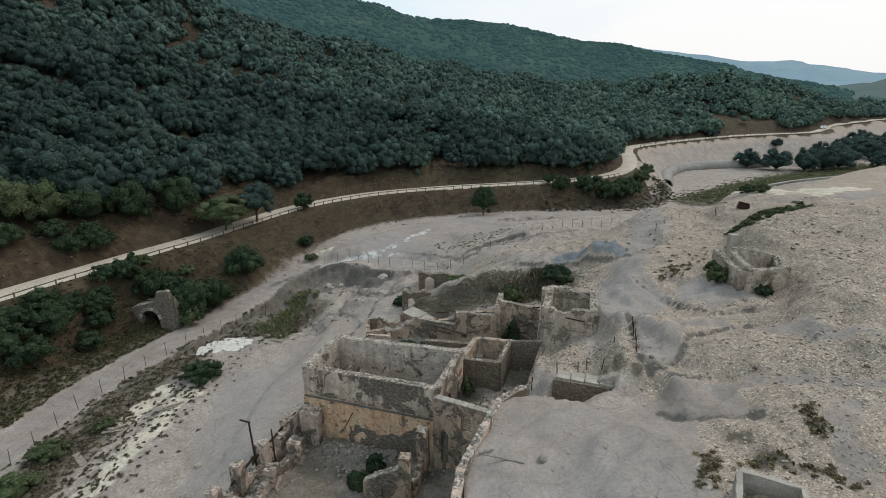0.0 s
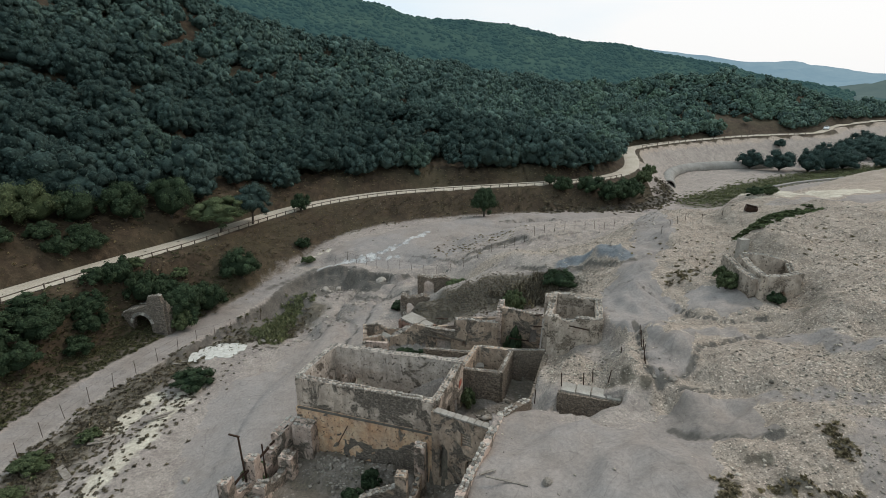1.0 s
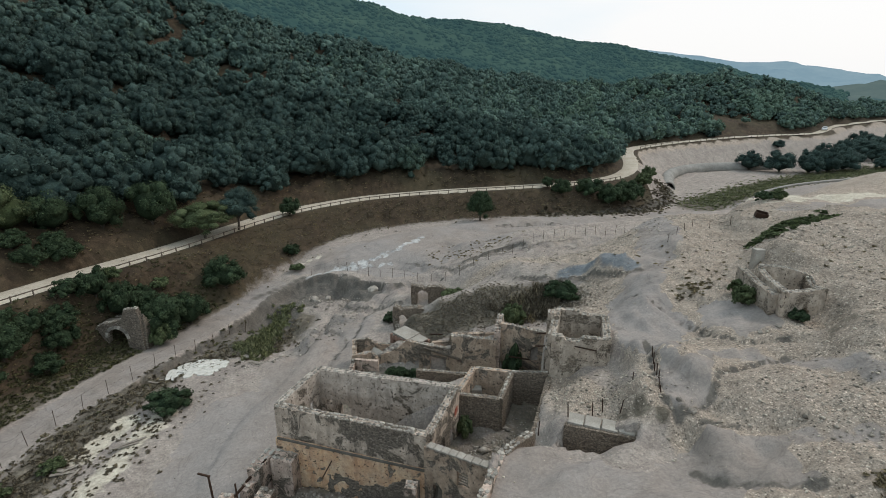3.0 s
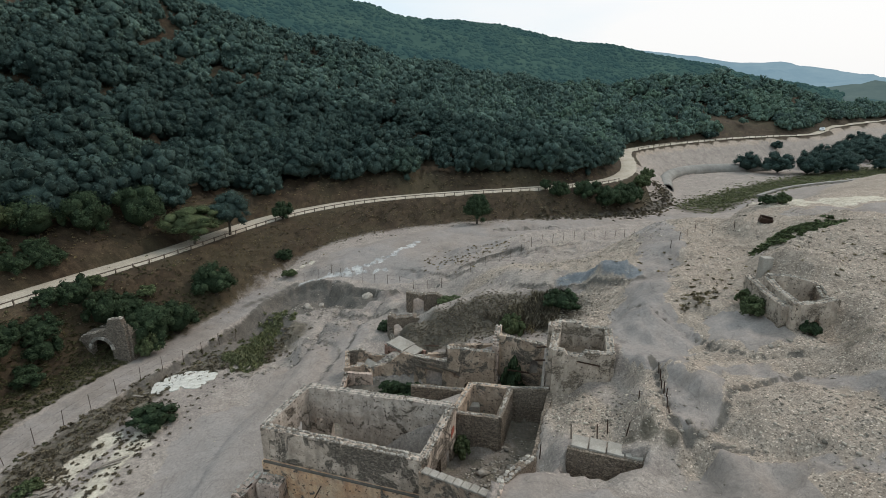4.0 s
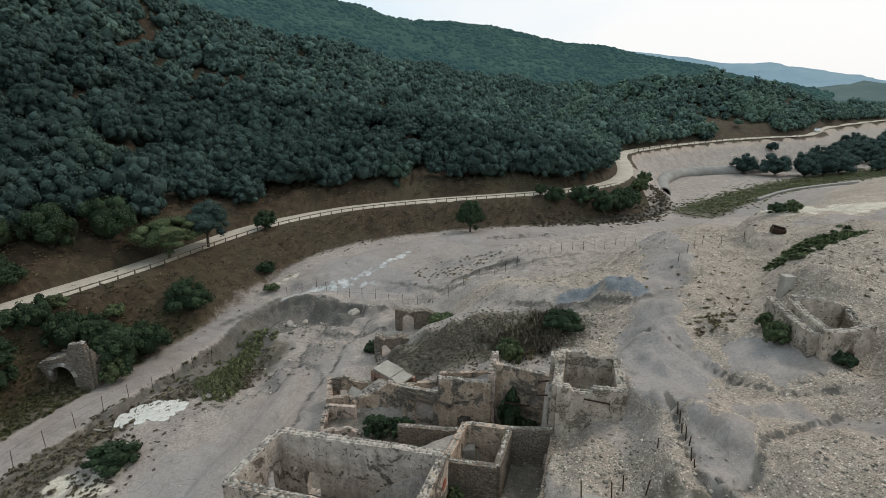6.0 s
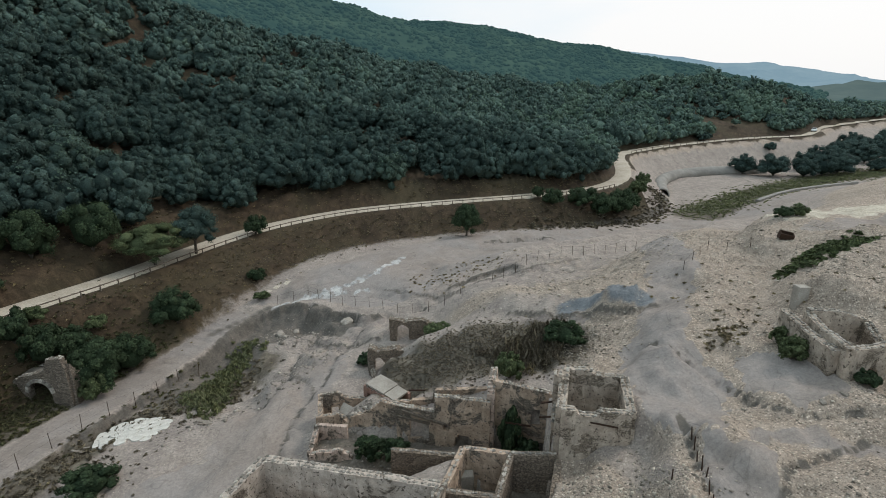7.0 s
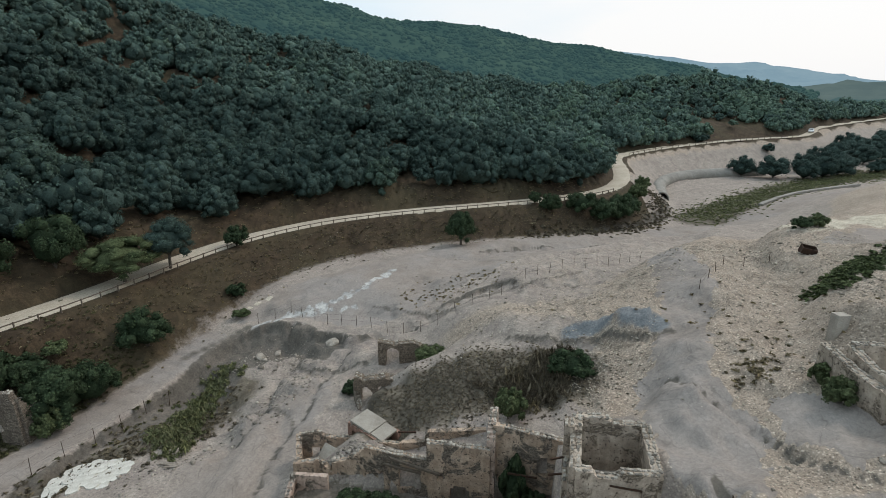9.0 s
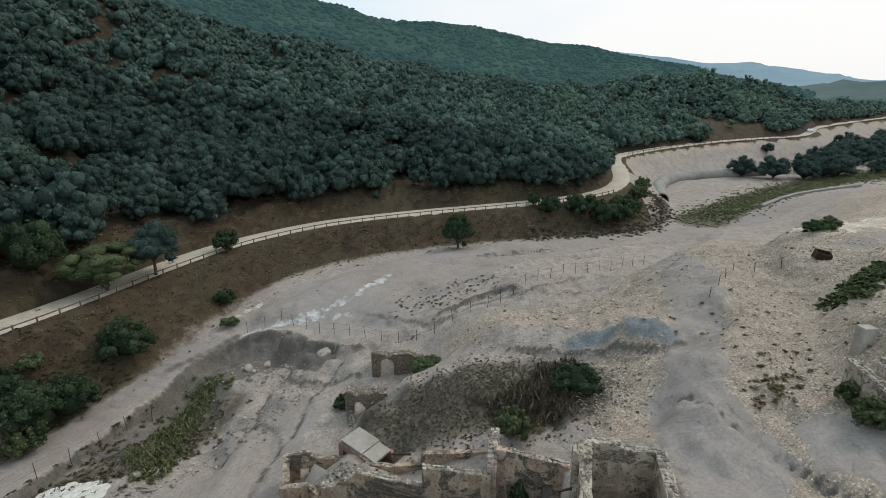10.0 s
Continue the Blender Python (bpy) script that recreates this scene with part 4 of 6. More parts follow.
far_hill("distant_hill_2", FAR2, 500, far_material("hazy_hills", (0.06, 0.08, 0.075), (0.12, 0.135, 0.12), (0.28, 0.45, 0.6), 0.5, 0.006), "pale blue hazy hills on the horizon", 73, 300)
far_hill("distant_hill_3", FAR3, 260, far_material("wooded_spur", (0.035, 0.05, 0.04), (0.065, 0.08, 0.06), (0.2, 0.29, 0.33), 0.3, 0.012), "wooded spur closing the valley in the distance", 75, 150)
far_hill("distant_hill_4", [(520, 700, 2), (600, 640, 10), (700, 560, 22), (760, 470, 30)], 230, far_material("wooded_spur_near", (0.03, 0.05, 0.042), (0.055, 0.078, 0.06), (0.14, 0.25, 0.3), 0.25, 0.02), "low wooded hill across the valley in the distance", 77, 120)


def far_wood():
    """Rounded tree tops on the slope of the nearest distant hill."""
    rng = np.random.RandomState(17)
    rows, cols = V1.shape[0], V1.shape[1]
    n = 15000
    a, b = rng.uniform(0, rows - 1.001, n), rng.uniform(2, 29, n)
    i, j = a.astype(int), b.astype(int)
    fa, fb = (a - i)[:, None], (b - j)[:, None]
    p = (V1[i, j] * (1 - fa) + V1[i + 1, j] * fa) * (1 - fb) + (V1[i, j + 1] * (1 - fa) + V1[i + 1, j + 1] * fa) * fb
    r = rng.uniform(1.6, 4.2, n)
    v = p[:, None] + ICO_V * r[:, None, None] * rng.uniform(0.75, 1.2, (n, len(ICO_V), 1)) * np.array([1, 1, 0.7])
    f = (ICO_F + (np.arange(n) * len(ICO_V))[:, None, None]).reshape(-1, 3)
    # shares the hill's material, so the glowing haze covers the trees too
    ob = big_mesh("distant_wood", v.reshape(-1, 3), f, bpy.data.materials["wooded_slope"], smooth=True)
    tagged(ob, "rounded tree tops of the wood on the distant hill", "woods", kind="stuff")


far_wood()


# ---- ruins ----
def height(x, y):
    return float(lie(np.array([x]), np.array([y]))[0])


def stone_mesh(seed, name="stone"):
    rng = np.random.RandomState(seed)
    v = ICO_V * rng.uniform(0.78, 1.12, (len(ICO_V), 1)) * np.array([1.0, 0.8, 0.62])
    v = np.clip(v, [-0.74, -0.55, -0.34], [0.74, 0.55, 0.34])
    me = bpy.data.meshes.new(name)
    me.from_pydata([tuple(p) for p in v], [], [tuple(f) for f in ICO_F])
    return me


CAP_MESHES, ROCK_MESHES = [stone_mesh(s) for s in range(6)], [stone_mesh(20 + s) for s in range(6)]
for me in CAP_MESHES:
    me.materials.append(M_CAP)
for me in ROCK_MESHES:
    me.materials.append(M_ROCK)


def jag(s, seed, step=0.35):
    return noise.noise((s / step, seed * 7.3, 0.0)) * 0.6 + noise.noise((s / (step * 3), seed * 3.1, 5.0)) * 0.6


def ruin_wall(parent, p0, p1, base, tops, thick, material, holes=(), seed=1, rough=0.12, caps=0.12, name="wall", label="", cell=0.2):
    """A thick old wall from p0 to p1. tops: (share of the length, height) along it; holes: (from, to, sill, head, arched) in metres along and heights."""
    p0, p1 = np.array(p0, float), np.array(p1, float)
    at = np.array(parent.matrix_world.translation)
    length = float(np.linalg.norm(p1 - p0))
    way = (p1 - p0) / length
    nrm = np.array([-way[1], way[0]])
    nx = max(2, int(round(length / cell)))
    ss = np.linspace(0, length, nx + 1)
    top = np.interp(ss / length, [t[0] for t in tops], [t[1] for t in tops])
    top = np.array([t + rough * jag(s, seed) for s, t in zip(ss, top)])
    base_z = np.interp(ss / length, [0, 1], base) if isinstance(base, tuple) else np.full(nx + 1, base)
    z_lo = float(base_z.min())
    nz = max(1, int(math.ceil((top.max() - z_lo) / cell)))
    zs = z_lo + np.arange(nz + 1) * cell

    def solid(i, j):
        if i < 0 or j < 0 or i >= nx or j >= nz:
            return False
        if zs[j] >= min(top[i], top[i + 1]) - 0.02:
            return False
        s, z = (ss[i] + ss[i + 1]) / 2, zs[j] + cell / 2
        for a, b, lo, hi, arched in holes:
            if a < s < b and lo < z:
                h = hi
                if arched:
                    r = (b - a) / 2
                    h = hi - r + math.sqrt(max(0.0, r * r - (s - (a + b) / 2) ** 2))
                if z < h:
                    return False
        return True

    sol = np.array([[solid(i, j) for j in range(nz)] for i in range(nx)])
    verts, faces, index = [], [], {}

    def vert(i, j, side):
        key = (i, j, side)
        if key not in index:
            z = min(zs[j], top[i]) if j > 0 else zs[0]
            p = p0 + way * ss[i]
            wob = 0.05 * noise.noise((ss[i] * 2.2, zs[j] * 2.2, seed + 9.0 * side))
            along = 0.05 * noise.noise((ss[i] * 3.0, zs[j] * 3.0, seed + 4.0)) if 0 < i < nx else 0.03 * noise.noise((zs[j] * 3, seed, 1.0))
            p = p + nrm * (side * (thick / 2) + wob) + way * along
            index[key] = len(verts)
            verts.append((p[0] - at[0], p[1] - at[1], z - at[2]))
        return index[key]

    for i in range(nx):
        for j in range(nz):
            if not sol[i, j]:
                continue
            for side in (-1, 1):
                q = [vert(i, j, side), vert(i + 1, j, side), vert(i + 1, j + 1, side), vert(i, j + 1, side)]
                faces.append(q if side < 0 else q[::-1])
            for di, dj, (a, b) in ((-1, 0, ((i, j), (i, j + 1))), (1, 0, ((i + 1, j + 1), (i + 1, j))), (0, -1, ((i + 1, j), (i, j))), (0, 1, ((i, j + 1), (i + 1, j + 1)))):
                k, m = i + di, j + dj
                if not (0 <= k < nx and 0 <= m < nz and sol[k, m]):
                    faces.append([vert(*a, -1), vert(*a, 1), vert(*b, 1), vert(*b, -1)])
    ob = mesh_object(name, verts, faces, material, parent, label=label)
    bm = bmesh.new()
    bm.from_mesh(ob.data)
    bmesh.ops.recalc_face_normals(bm, faces=bm.faces)
    bm.to_mesh(ob.data)
    bm.free()
    rng = random.Random(seed)
    if caps:
        s = caps * 0.6
        while s < length - caps * 0.4:
            k = min(nx - 1, int(s / length * nx))
            size = min(caps, 0.15) * rng.uniform(0.5, 1.35)
            if rng.random() < 0.9 and sol[k, :].any() and zs[max(j for j in range(nz) if sol[k, j]) + 1] >= top[k] - 0.06:
                for off in ((-0.28, 0.26) if thick > 0.4 else (0.0,)):
                    p = p0 + way * (s + rng.uniform(-0.05, 0.05)) + nrm * (thick * off + rng.uniform(-0.04, 0.04))
                    st = new("stone", rng.choice(CAP_MESHES))
                    st.parent = ob
                    st.matrix_basis = Matrix.LocRotScale((p[0] - at[0], p[1] - at[1], np.interp(s, ss, top) - at[2] + size * 0.12),
                                                         Euler((rng.uniform(-0.2, 0.2), rng.uniform(-0.2, 0.2), math.atan2(way[1], way[0]) + rng.uniform(-0.6, 0.6))),
                                                         (size, size * rng.uniform(0.9, 1.2), size * rng.uniform(0.7, 1.0)))
            s += size * 1.35
    return ob


def flat(z):
    return ((0, z), (1, z))


def building(name, x, y, z, label, category="ruin"):
    ob = new(name)
    ob.location = (x, y, z)
    bpy.context.view_layer.update()
    return tagged(ob, label, category)


def hall():
    """The large roofless hall above the yard."""
    A, B, C, D = (-9.9, 32.75), (-8.0, 36.1), (1.45, 33.75), (-0.25, 29.7)
    h = building("roofless_hall", -4, 33, 3.2, "large roofless stone hall with flaking grey and ochre plaster")
    ruin_wall(h, A, D, 6.25, ((0, 8.45), (1, 8.55)), 0.55, M_BIG, seed=11, rough=0.07, label="front wall with patchy grey plaster over brown rubble")
    ruin_wall(h, (A[0] - 0.02, A[1] - 0.12), (D[0] + 0.02, D[1] - 0.12), 2.2, flat(6.3), 0.75, M_ORANGE, seed=12, rough=0.02, caps=0,
              label="lower front wall with faded ochre plaster")
    ruin_wall(h, (A[0] + 0.3, A[1] - 0.22), (D[0] - 0.4, D[1] - 0.1), 2.2, ((0, 5.5), (0.12, 5.3), (0.2, 4.7), (0.34, 5.0), (0.48, 4.6), (0.6, 4.2), (0.75, 4.6), (0.88, 5.2), (1, 5.9)), 0.66, M_BARE, seed=16, rough=0.45, caps=0,
              label="bare rubble where the plaster has fallen off")
    ruin_wall(h, D, C, 3.6, ((0, 8.55), (0.5, 8.8), (1, 9.1)), 0.5, M_BIG, holes=((1.2, 2.0, 5.4, 7.2, True), (2.8, 3.5, 5.4, 6.9, True)), seed=13, rough=0.07)
    ruin_wall(h, C, B, 4.4, ((0, 9.1), (1, 9.05)), 0.5, M_INNER, holes=((7.4, 8.2, 4.9, 6.6, True), (8.7, 9.1, 6.3, 6.9, True)), seed=14, rough=0.07)
    ruin_wall(h, B, A, 3.0, ((0, 9.05), (1, 8.45)), 0.5, M_INNER, holes=((0.6, 1.4, 5.0, 7.0, True), (2.0, 2.8, 5.0, 7.2, True)), seed=15, rough=0.07)
    # string course, and a rusted bar leaning on the front
    bm = bmesh.new()
    beam_bm(bm, (A[0] + 4.1 - 0.1, A[1] - 33 - 0.54, 3.13), (D[0] + 4.1, D[1] - 33 - 0.54, 3.13), 0.1, 0.12)
    part("ledge", bm, M_STONE, h)
    bm = bmesh.new()
    beam_bm(bm, (-2.05, -2.75, 3.0), (-2.75, -2.62, 1.6), 0.07)
    part("iron_bar", bm, M_RUST, h)
    # a faded red mark on the side wall
    bm = bmesh.new()
    rng = random.Random(3)
    for k in range(5):
        u = 0.80 + 0.02 * k
        x, y = D[0] + (C[0] - D[0]) * u + 0.30 * 0.92, D[1] + (C[1] - D[1]) * u - 0.30 * 0.39
        zz = 4.55 + rng.uniform(-0.25, 0.25)
        box_bm(bm, -0.012, 0.012, -0.05, 0.05, -0.18 - 0.08 * (k % 2), 0.2, Matrix.Translation((x + 4, y - 33, zz)) @ Euler((0, 0, math.atan2(C[1] - D[1], C[0] - D[0]) - math.pi / 2)).to_matrix().to_4x4())
    part("red_mark", bm, M_RED, h, "faded red paint marks")


M_RED = surface("faded_red_paint", (0.3, 0.07, 0.045), (0.42, 0.14, 0.09), 3)


def yard():
    """The lower court before the hall: side wall, retaining wall, gate pillars, broken outer wall."""
    y1 = building("court_wall", 1.5, 28, 3.6, "plastered court wall with two arched openings and a louvred window")
    w = ruin_wall(y1, (-0.35, 29.2), (3.6, 26.75), 2.5, ((0, 8.2), (1, 8.5)), 0.4, M_OLD, holes=((0.55, 1.2, 3.5, 5.9, True), (2.5, 3.35, 3.5, 5.7, True), (2.1, 2.9, 6.5, 7.5, False)), seed=21, rough=0.03, caps=0, cell=0.12)
    d = np.array([3.95, -2.45]) / math.hypot(3.95, 2.45)
    for k in range(5):
        bm = bmesh.new()
        a = np.array([-0.35, 29.2]) + d * 2.1 - (1.5, 28)
        b = a + d * 0.8
        beam_bm(bm, (*a, 3.0 + 0.18 * k), (*b, 3.0 + 0.18 * k), 0.04, 0.1)
        part("slat", bm, M_WOOD, y1)
    for k in range(6):
        bm = bmesh.new()
        a = np.array([-0.35, 29.2]) + d * 2.5 - (1.5, 28)
        b = a + d * 0.85
        beam_bm(bm, (*a, 0.5 + 0.26 * k), (*b, 0.5 + 0.26 * k), 0.05, 0.16)
        part("board", bm, M_RAIL, y1)
    for k in range(9):
        bm = bmesh.new()
        p = np.array([-0.35, 29.2]) + d * (0.4 + 0.48 * k) - (1.5, 28)
        box_bm(bm, -0.22, 0.22, -0.24, 0.24, 4.62 + 0.035 * k, 4.74 + 0.035 * k, Matrix.Translation((p[0], p[1], 0)) @ Euler((0, 0, math.atan2(d[1], d[0]))).to_matrix().to_4x4(), 0.02)
        part("coping_slab", bm, M_CONCRETE, y1)
    y2 = building("retaining_wall", 2.4, 23, 3.6, "long retaining wall with a whitewashed top holding back grey mud", "wall")
    ruin_wall(y2, (3.65, 26.9), (1.15, 20.2), 2.3, ((0, 9.5), (0.3, 9.75), (1, 10.15)), 0.42, M_PINK, seed=22, rough=0.05, caps=0.14)
    ruin_wall(y2, (1.15, 20.2), (0.3, 14), 2.3, ((0, 10.15), (1, 10.4)), 0.42, M_PINK, seed=23, rough=0.05, caps=0.14)
    ruin_wall(y2, (3.7, 26.9), (5.6, 29.4), 4.6, ((0, 9.5), (0.4, 9.3), (1, 8.9)), 0.5, M_BRICKY, seed=28, rough=0.2, caps=0.14)
    y3 = building("broken_outer_wall", -12.5, 27, 2.0, "broken outer wall stumps of pale pink plastered rubble beside the mud plain")
    ruin_wall(y3, (-10.3, 32.2), (-11.7, 29.4), 1.6, ((0, 5.4), (0.35, 5.2), (0.4, 4.4), (0.8, 4.6), (0.85, 3.6), (1, 3.8)), 0.7, M_PINK, seed=24, rough=0.3, caps=0.2)
    ruin_wall(y3, (-11.7, 29.4), (-13.9, 24.6), 1.6, ((0, 3.7), (0.1, 5.0), (0.2, 5.0), (0.24, 3.5), (0.42, 3.4), (0.5, 4.9), (0.62, 4.8), (0.66, 3.2), (1, 3.4)), 0.6, M_PINK,
              holes=((1.5, 2.1, 2.0, 3.0, False), (3.9, 4.6, 2.0, 3.0, False)), seed=25, rough=0.25, caps=0.2)
    ruin_wall(y3, (-13.9, 24.6), (-16.4, 19), 1.6, ((0, 3.6), (0.1, 4.6), (0.2, 4.5), (0.3, 3.4), (0.6, 3.8), (1, 3.3)), 0.6, M_PINK, seed=26, rough=0.3, caps=0.2)
    ruin_wall(y3, (-10.0, 31.8), (-8.6, 31.5), 2.6, flat(5.5), 1.2, M_PINK, seed=27, rough=0.1, caps=0.2)
    for k, (x, y, z, w) in enumerate(((-10.9, 31.0, 5.3, 0.8), (-12.0, 28.7, 5.1, 0.75), (-12.9, 26.8, 4.9, 0.7), (-13.7, 25.0, 4.5, 0.7), (-14.9, 22.4, 4.3, 0.7), (-10.0, 29.6, 4.6, 0.9), (-10.9, 27.2, 4.3, 0.8), (-12.2, 24.6, 4.0, 0.8))):
        ruin_wall(y3, (x - w / 2, y), (x + w / 2, y - 0.15), 1.6, flat(z), w, M_PINK, seed=230 + k, rough=0.32, caps=0.2, name="pier")
    ruin_wall(y3, (-10.0, 29.6), (-10.9, 27.2), 2.4, ((0, 4.3), (0.5, 3.6), (1, 4.0)), 0.45, M_PINK, seed=240, rough=0.35, caps=0.2)
    ruin_wall(y3, (-10.9, 27.2), (-12.2, 24.6), 2.4, ((0, 4.0), (0.5, 3.2), (1, 3.7)), 0.45, M_PINK, seed=241, rough=0.35, caps=0.2)
    for a, b in (((-11.4, 30.3, 4.6), (-10.4, 31.4, 5.4)), ((-12.3, 28.0, 4.2), (-11.2, 29.6, 5.0)), ((-13.2, 26.2, 3.7), (-12.2, 27.7, 4.6)), ((-14.6, 23.2, 3.2), (-13.4, 25.2, 4.0))):
        bm = bmesh.new()
        beam_bm(bm, [p - q for p, q in zip(a, (-12.5, 27, 2.0))], [p - q for p, q in zip(b, (-12.5, 27, 2.0))], 0.1, 0.14)
        part("iron_beam", bm, M_RUST, y3)
    y4 = building("gate_pillars", -1.6, 26.6, 3.6, "crumbling plastered gate pillars and stub walls in the ruined yard")
    ruin_wall(y4, (-2.4, 25.6), (-1.75, 25.5), 2.3, flat(6.5), 0.6, M_OLD, seed=31, rough=0.15, caps=0.2, name="pillar")
    ruin_wall(y4, (-1.45, 27.7), (-0.8, 27.6), 2.3, flat(6.85), 0.6, M_PINK, seed=32, rough=0.15, caps=0.2, name="pillar")
    ruin_wall(y4, (-4.7, 25.9), (-2.4, 25.6), 2.3, ((0, 4.4), (0.4, 5.0), (1, 5.6)), 0.45, M_OLD, holes=((1.1, 1.8, 2.4, 4.1, False),), seed=33, rough=0.15, caps=0.18)
    ruin_wall(y4, (-1.7, 25.7), (-1.2, 27.4), 2.3, ((0, 4.4), (0.5, 4.2), (1, 5.0)), 0.4, M_OLD, seed=34, rough=0.2, caps=0.18)
    ruin_wall(y4, (-3.4, 23.6), (-2.9, 23.5), 2.3, flat(4.6), 0.5, M_OLD, seed=35, rough=0.2, caps=0.2, name="pillar")


def small_rooms():
    r = building("small_room", 3.6, 35.8, 5.0, "small square roofless room of brown rubble with a pale rim")
    ruin_wall(r, (1.55, 34.55), (4.35, 33.95), 4.9, flat(8.05), 0.4, M_BRICKY, seed=41, rough=0.06)
    ruin_wall(r, (4.35, 33.95), (5.5, 37.0), 4.9, ((0, 8.05), (1, 8.2)), 0.4, M_BRICKY, seed=42, rough=0.06)
    ruin_wall(r, (5.5, 37.0), (2.85, 37.6), 4.9, flat(8.2), 0.4, M_OLD, seed=43, rough=0.06)
    ruin_wall(r, (2.85, 37.6), (1.55, 34.55), 4.9, ((0, 8.2), (1, 8.05)), 0.4, M_OLD, seed=44, rough=0.06)
    bm = bmesh.new()
    box_bm(bm, -1.2, -0.2, 0.9, 1.5, 0.6, 1.9, None, 0.04)
    part("concrete_block", bm, M_CONCRETE, r)
    w = building("garden_wall", 0.5, 38.2, 4.5, "low rubble cross wall with a ragged pale top", "wall")
    ruin_wall(w, (-1.35, 38.4), (2.75, 37.75), 4.3, flat(7.55), 0.4, M_BRICKY, seed=45, rough=0.06)
    w = building("connecting_wall", 6.7, 36.8, 5.2, "brown rubble wall joining the small room and the tower", "wall")
    ruin_wall(w, (5.55, 37.0), (8.0, 36.65), 4.9, ((0, 8.2), (1, 8.35)), 0.4, M_BRICKY, seed=46, rough=0.06)
    w = building("passage_wall", 6.8, 32.5, 5.2, "buried wall edge holding the stony bank over the passage", "wall")
    ruin_wall(w, (5.6, 29.3), (8.05, 36.4), 5.0, ((0, 7.9), (1, 8.15)), 0.35, M_BRICKY, seed=47, rough=0.08, caps=0)
    t = building("square_tower", 10.3, 38.5, 7.2, "square roofless stone tower with a thick pale rim", "tower")
    a, b, c, d = (8.15, 36.95), (11.95, 36.6), (12.75, 39.9), (9.3, 40.5)
    ruin_wall(t, a, b, 7.2, ((0, 11.15), (0.22, 11.1), (0.27, 10.8), (0.5, 10.75), (0.55, 11.05), (1, 10.95)), 0.5, M_TOWER, seed=51, rough=0.05, caps=0.12)
    ruin_wall(t, b, c, 7.2, ((0, 10.95), (1, 11.15)), 0.55, M_TOWER, seed=52, rough=0.05, caps=0.12)
    ruin_wall(t, c, d, 7.2, ((0, 11.15), (0.5, 11.2), (0.6, 11.5), (1, 11.5)), 0.45, M_TOWER, seed=53, rough=0.08, caps=0.12)
    ruin_wall(t, d, a, 6.2, ((0, 11.5), (0.3, 11.5), (0.35, 11.1), (1, 11.15)), 0.55, M_TOWER, seed=54, rough=0.06, caps=0.12)
    ruin_wall(t, (8.8, 40.2), (8.3, 38.3), 6.0, ((0, 11.6), (0.4, 11.5), (0.5, 9.6), (1, 9.2)), 0.5, M_TOWER, seed=55, rough=0.12, caps=0.14)
    bm = bmesh.new()
    beam_bm(bm, (-0.6, -2.0, 3.25), (0.9, -2.12, 2.95), 0.07)
    part("iron_bar", bm, M_RUST, t)
    for k, z in enumerate((3.2, 2.1)):
        bm = bmesh.new()
        beam_bm(bm, (-2.2, 0.1 + 0.1 * k, z), (-2.9, -0.1 + 0.2 * k, z + 0.05), 0.08)
        part("roof_beam", bm, M_RUST, t)


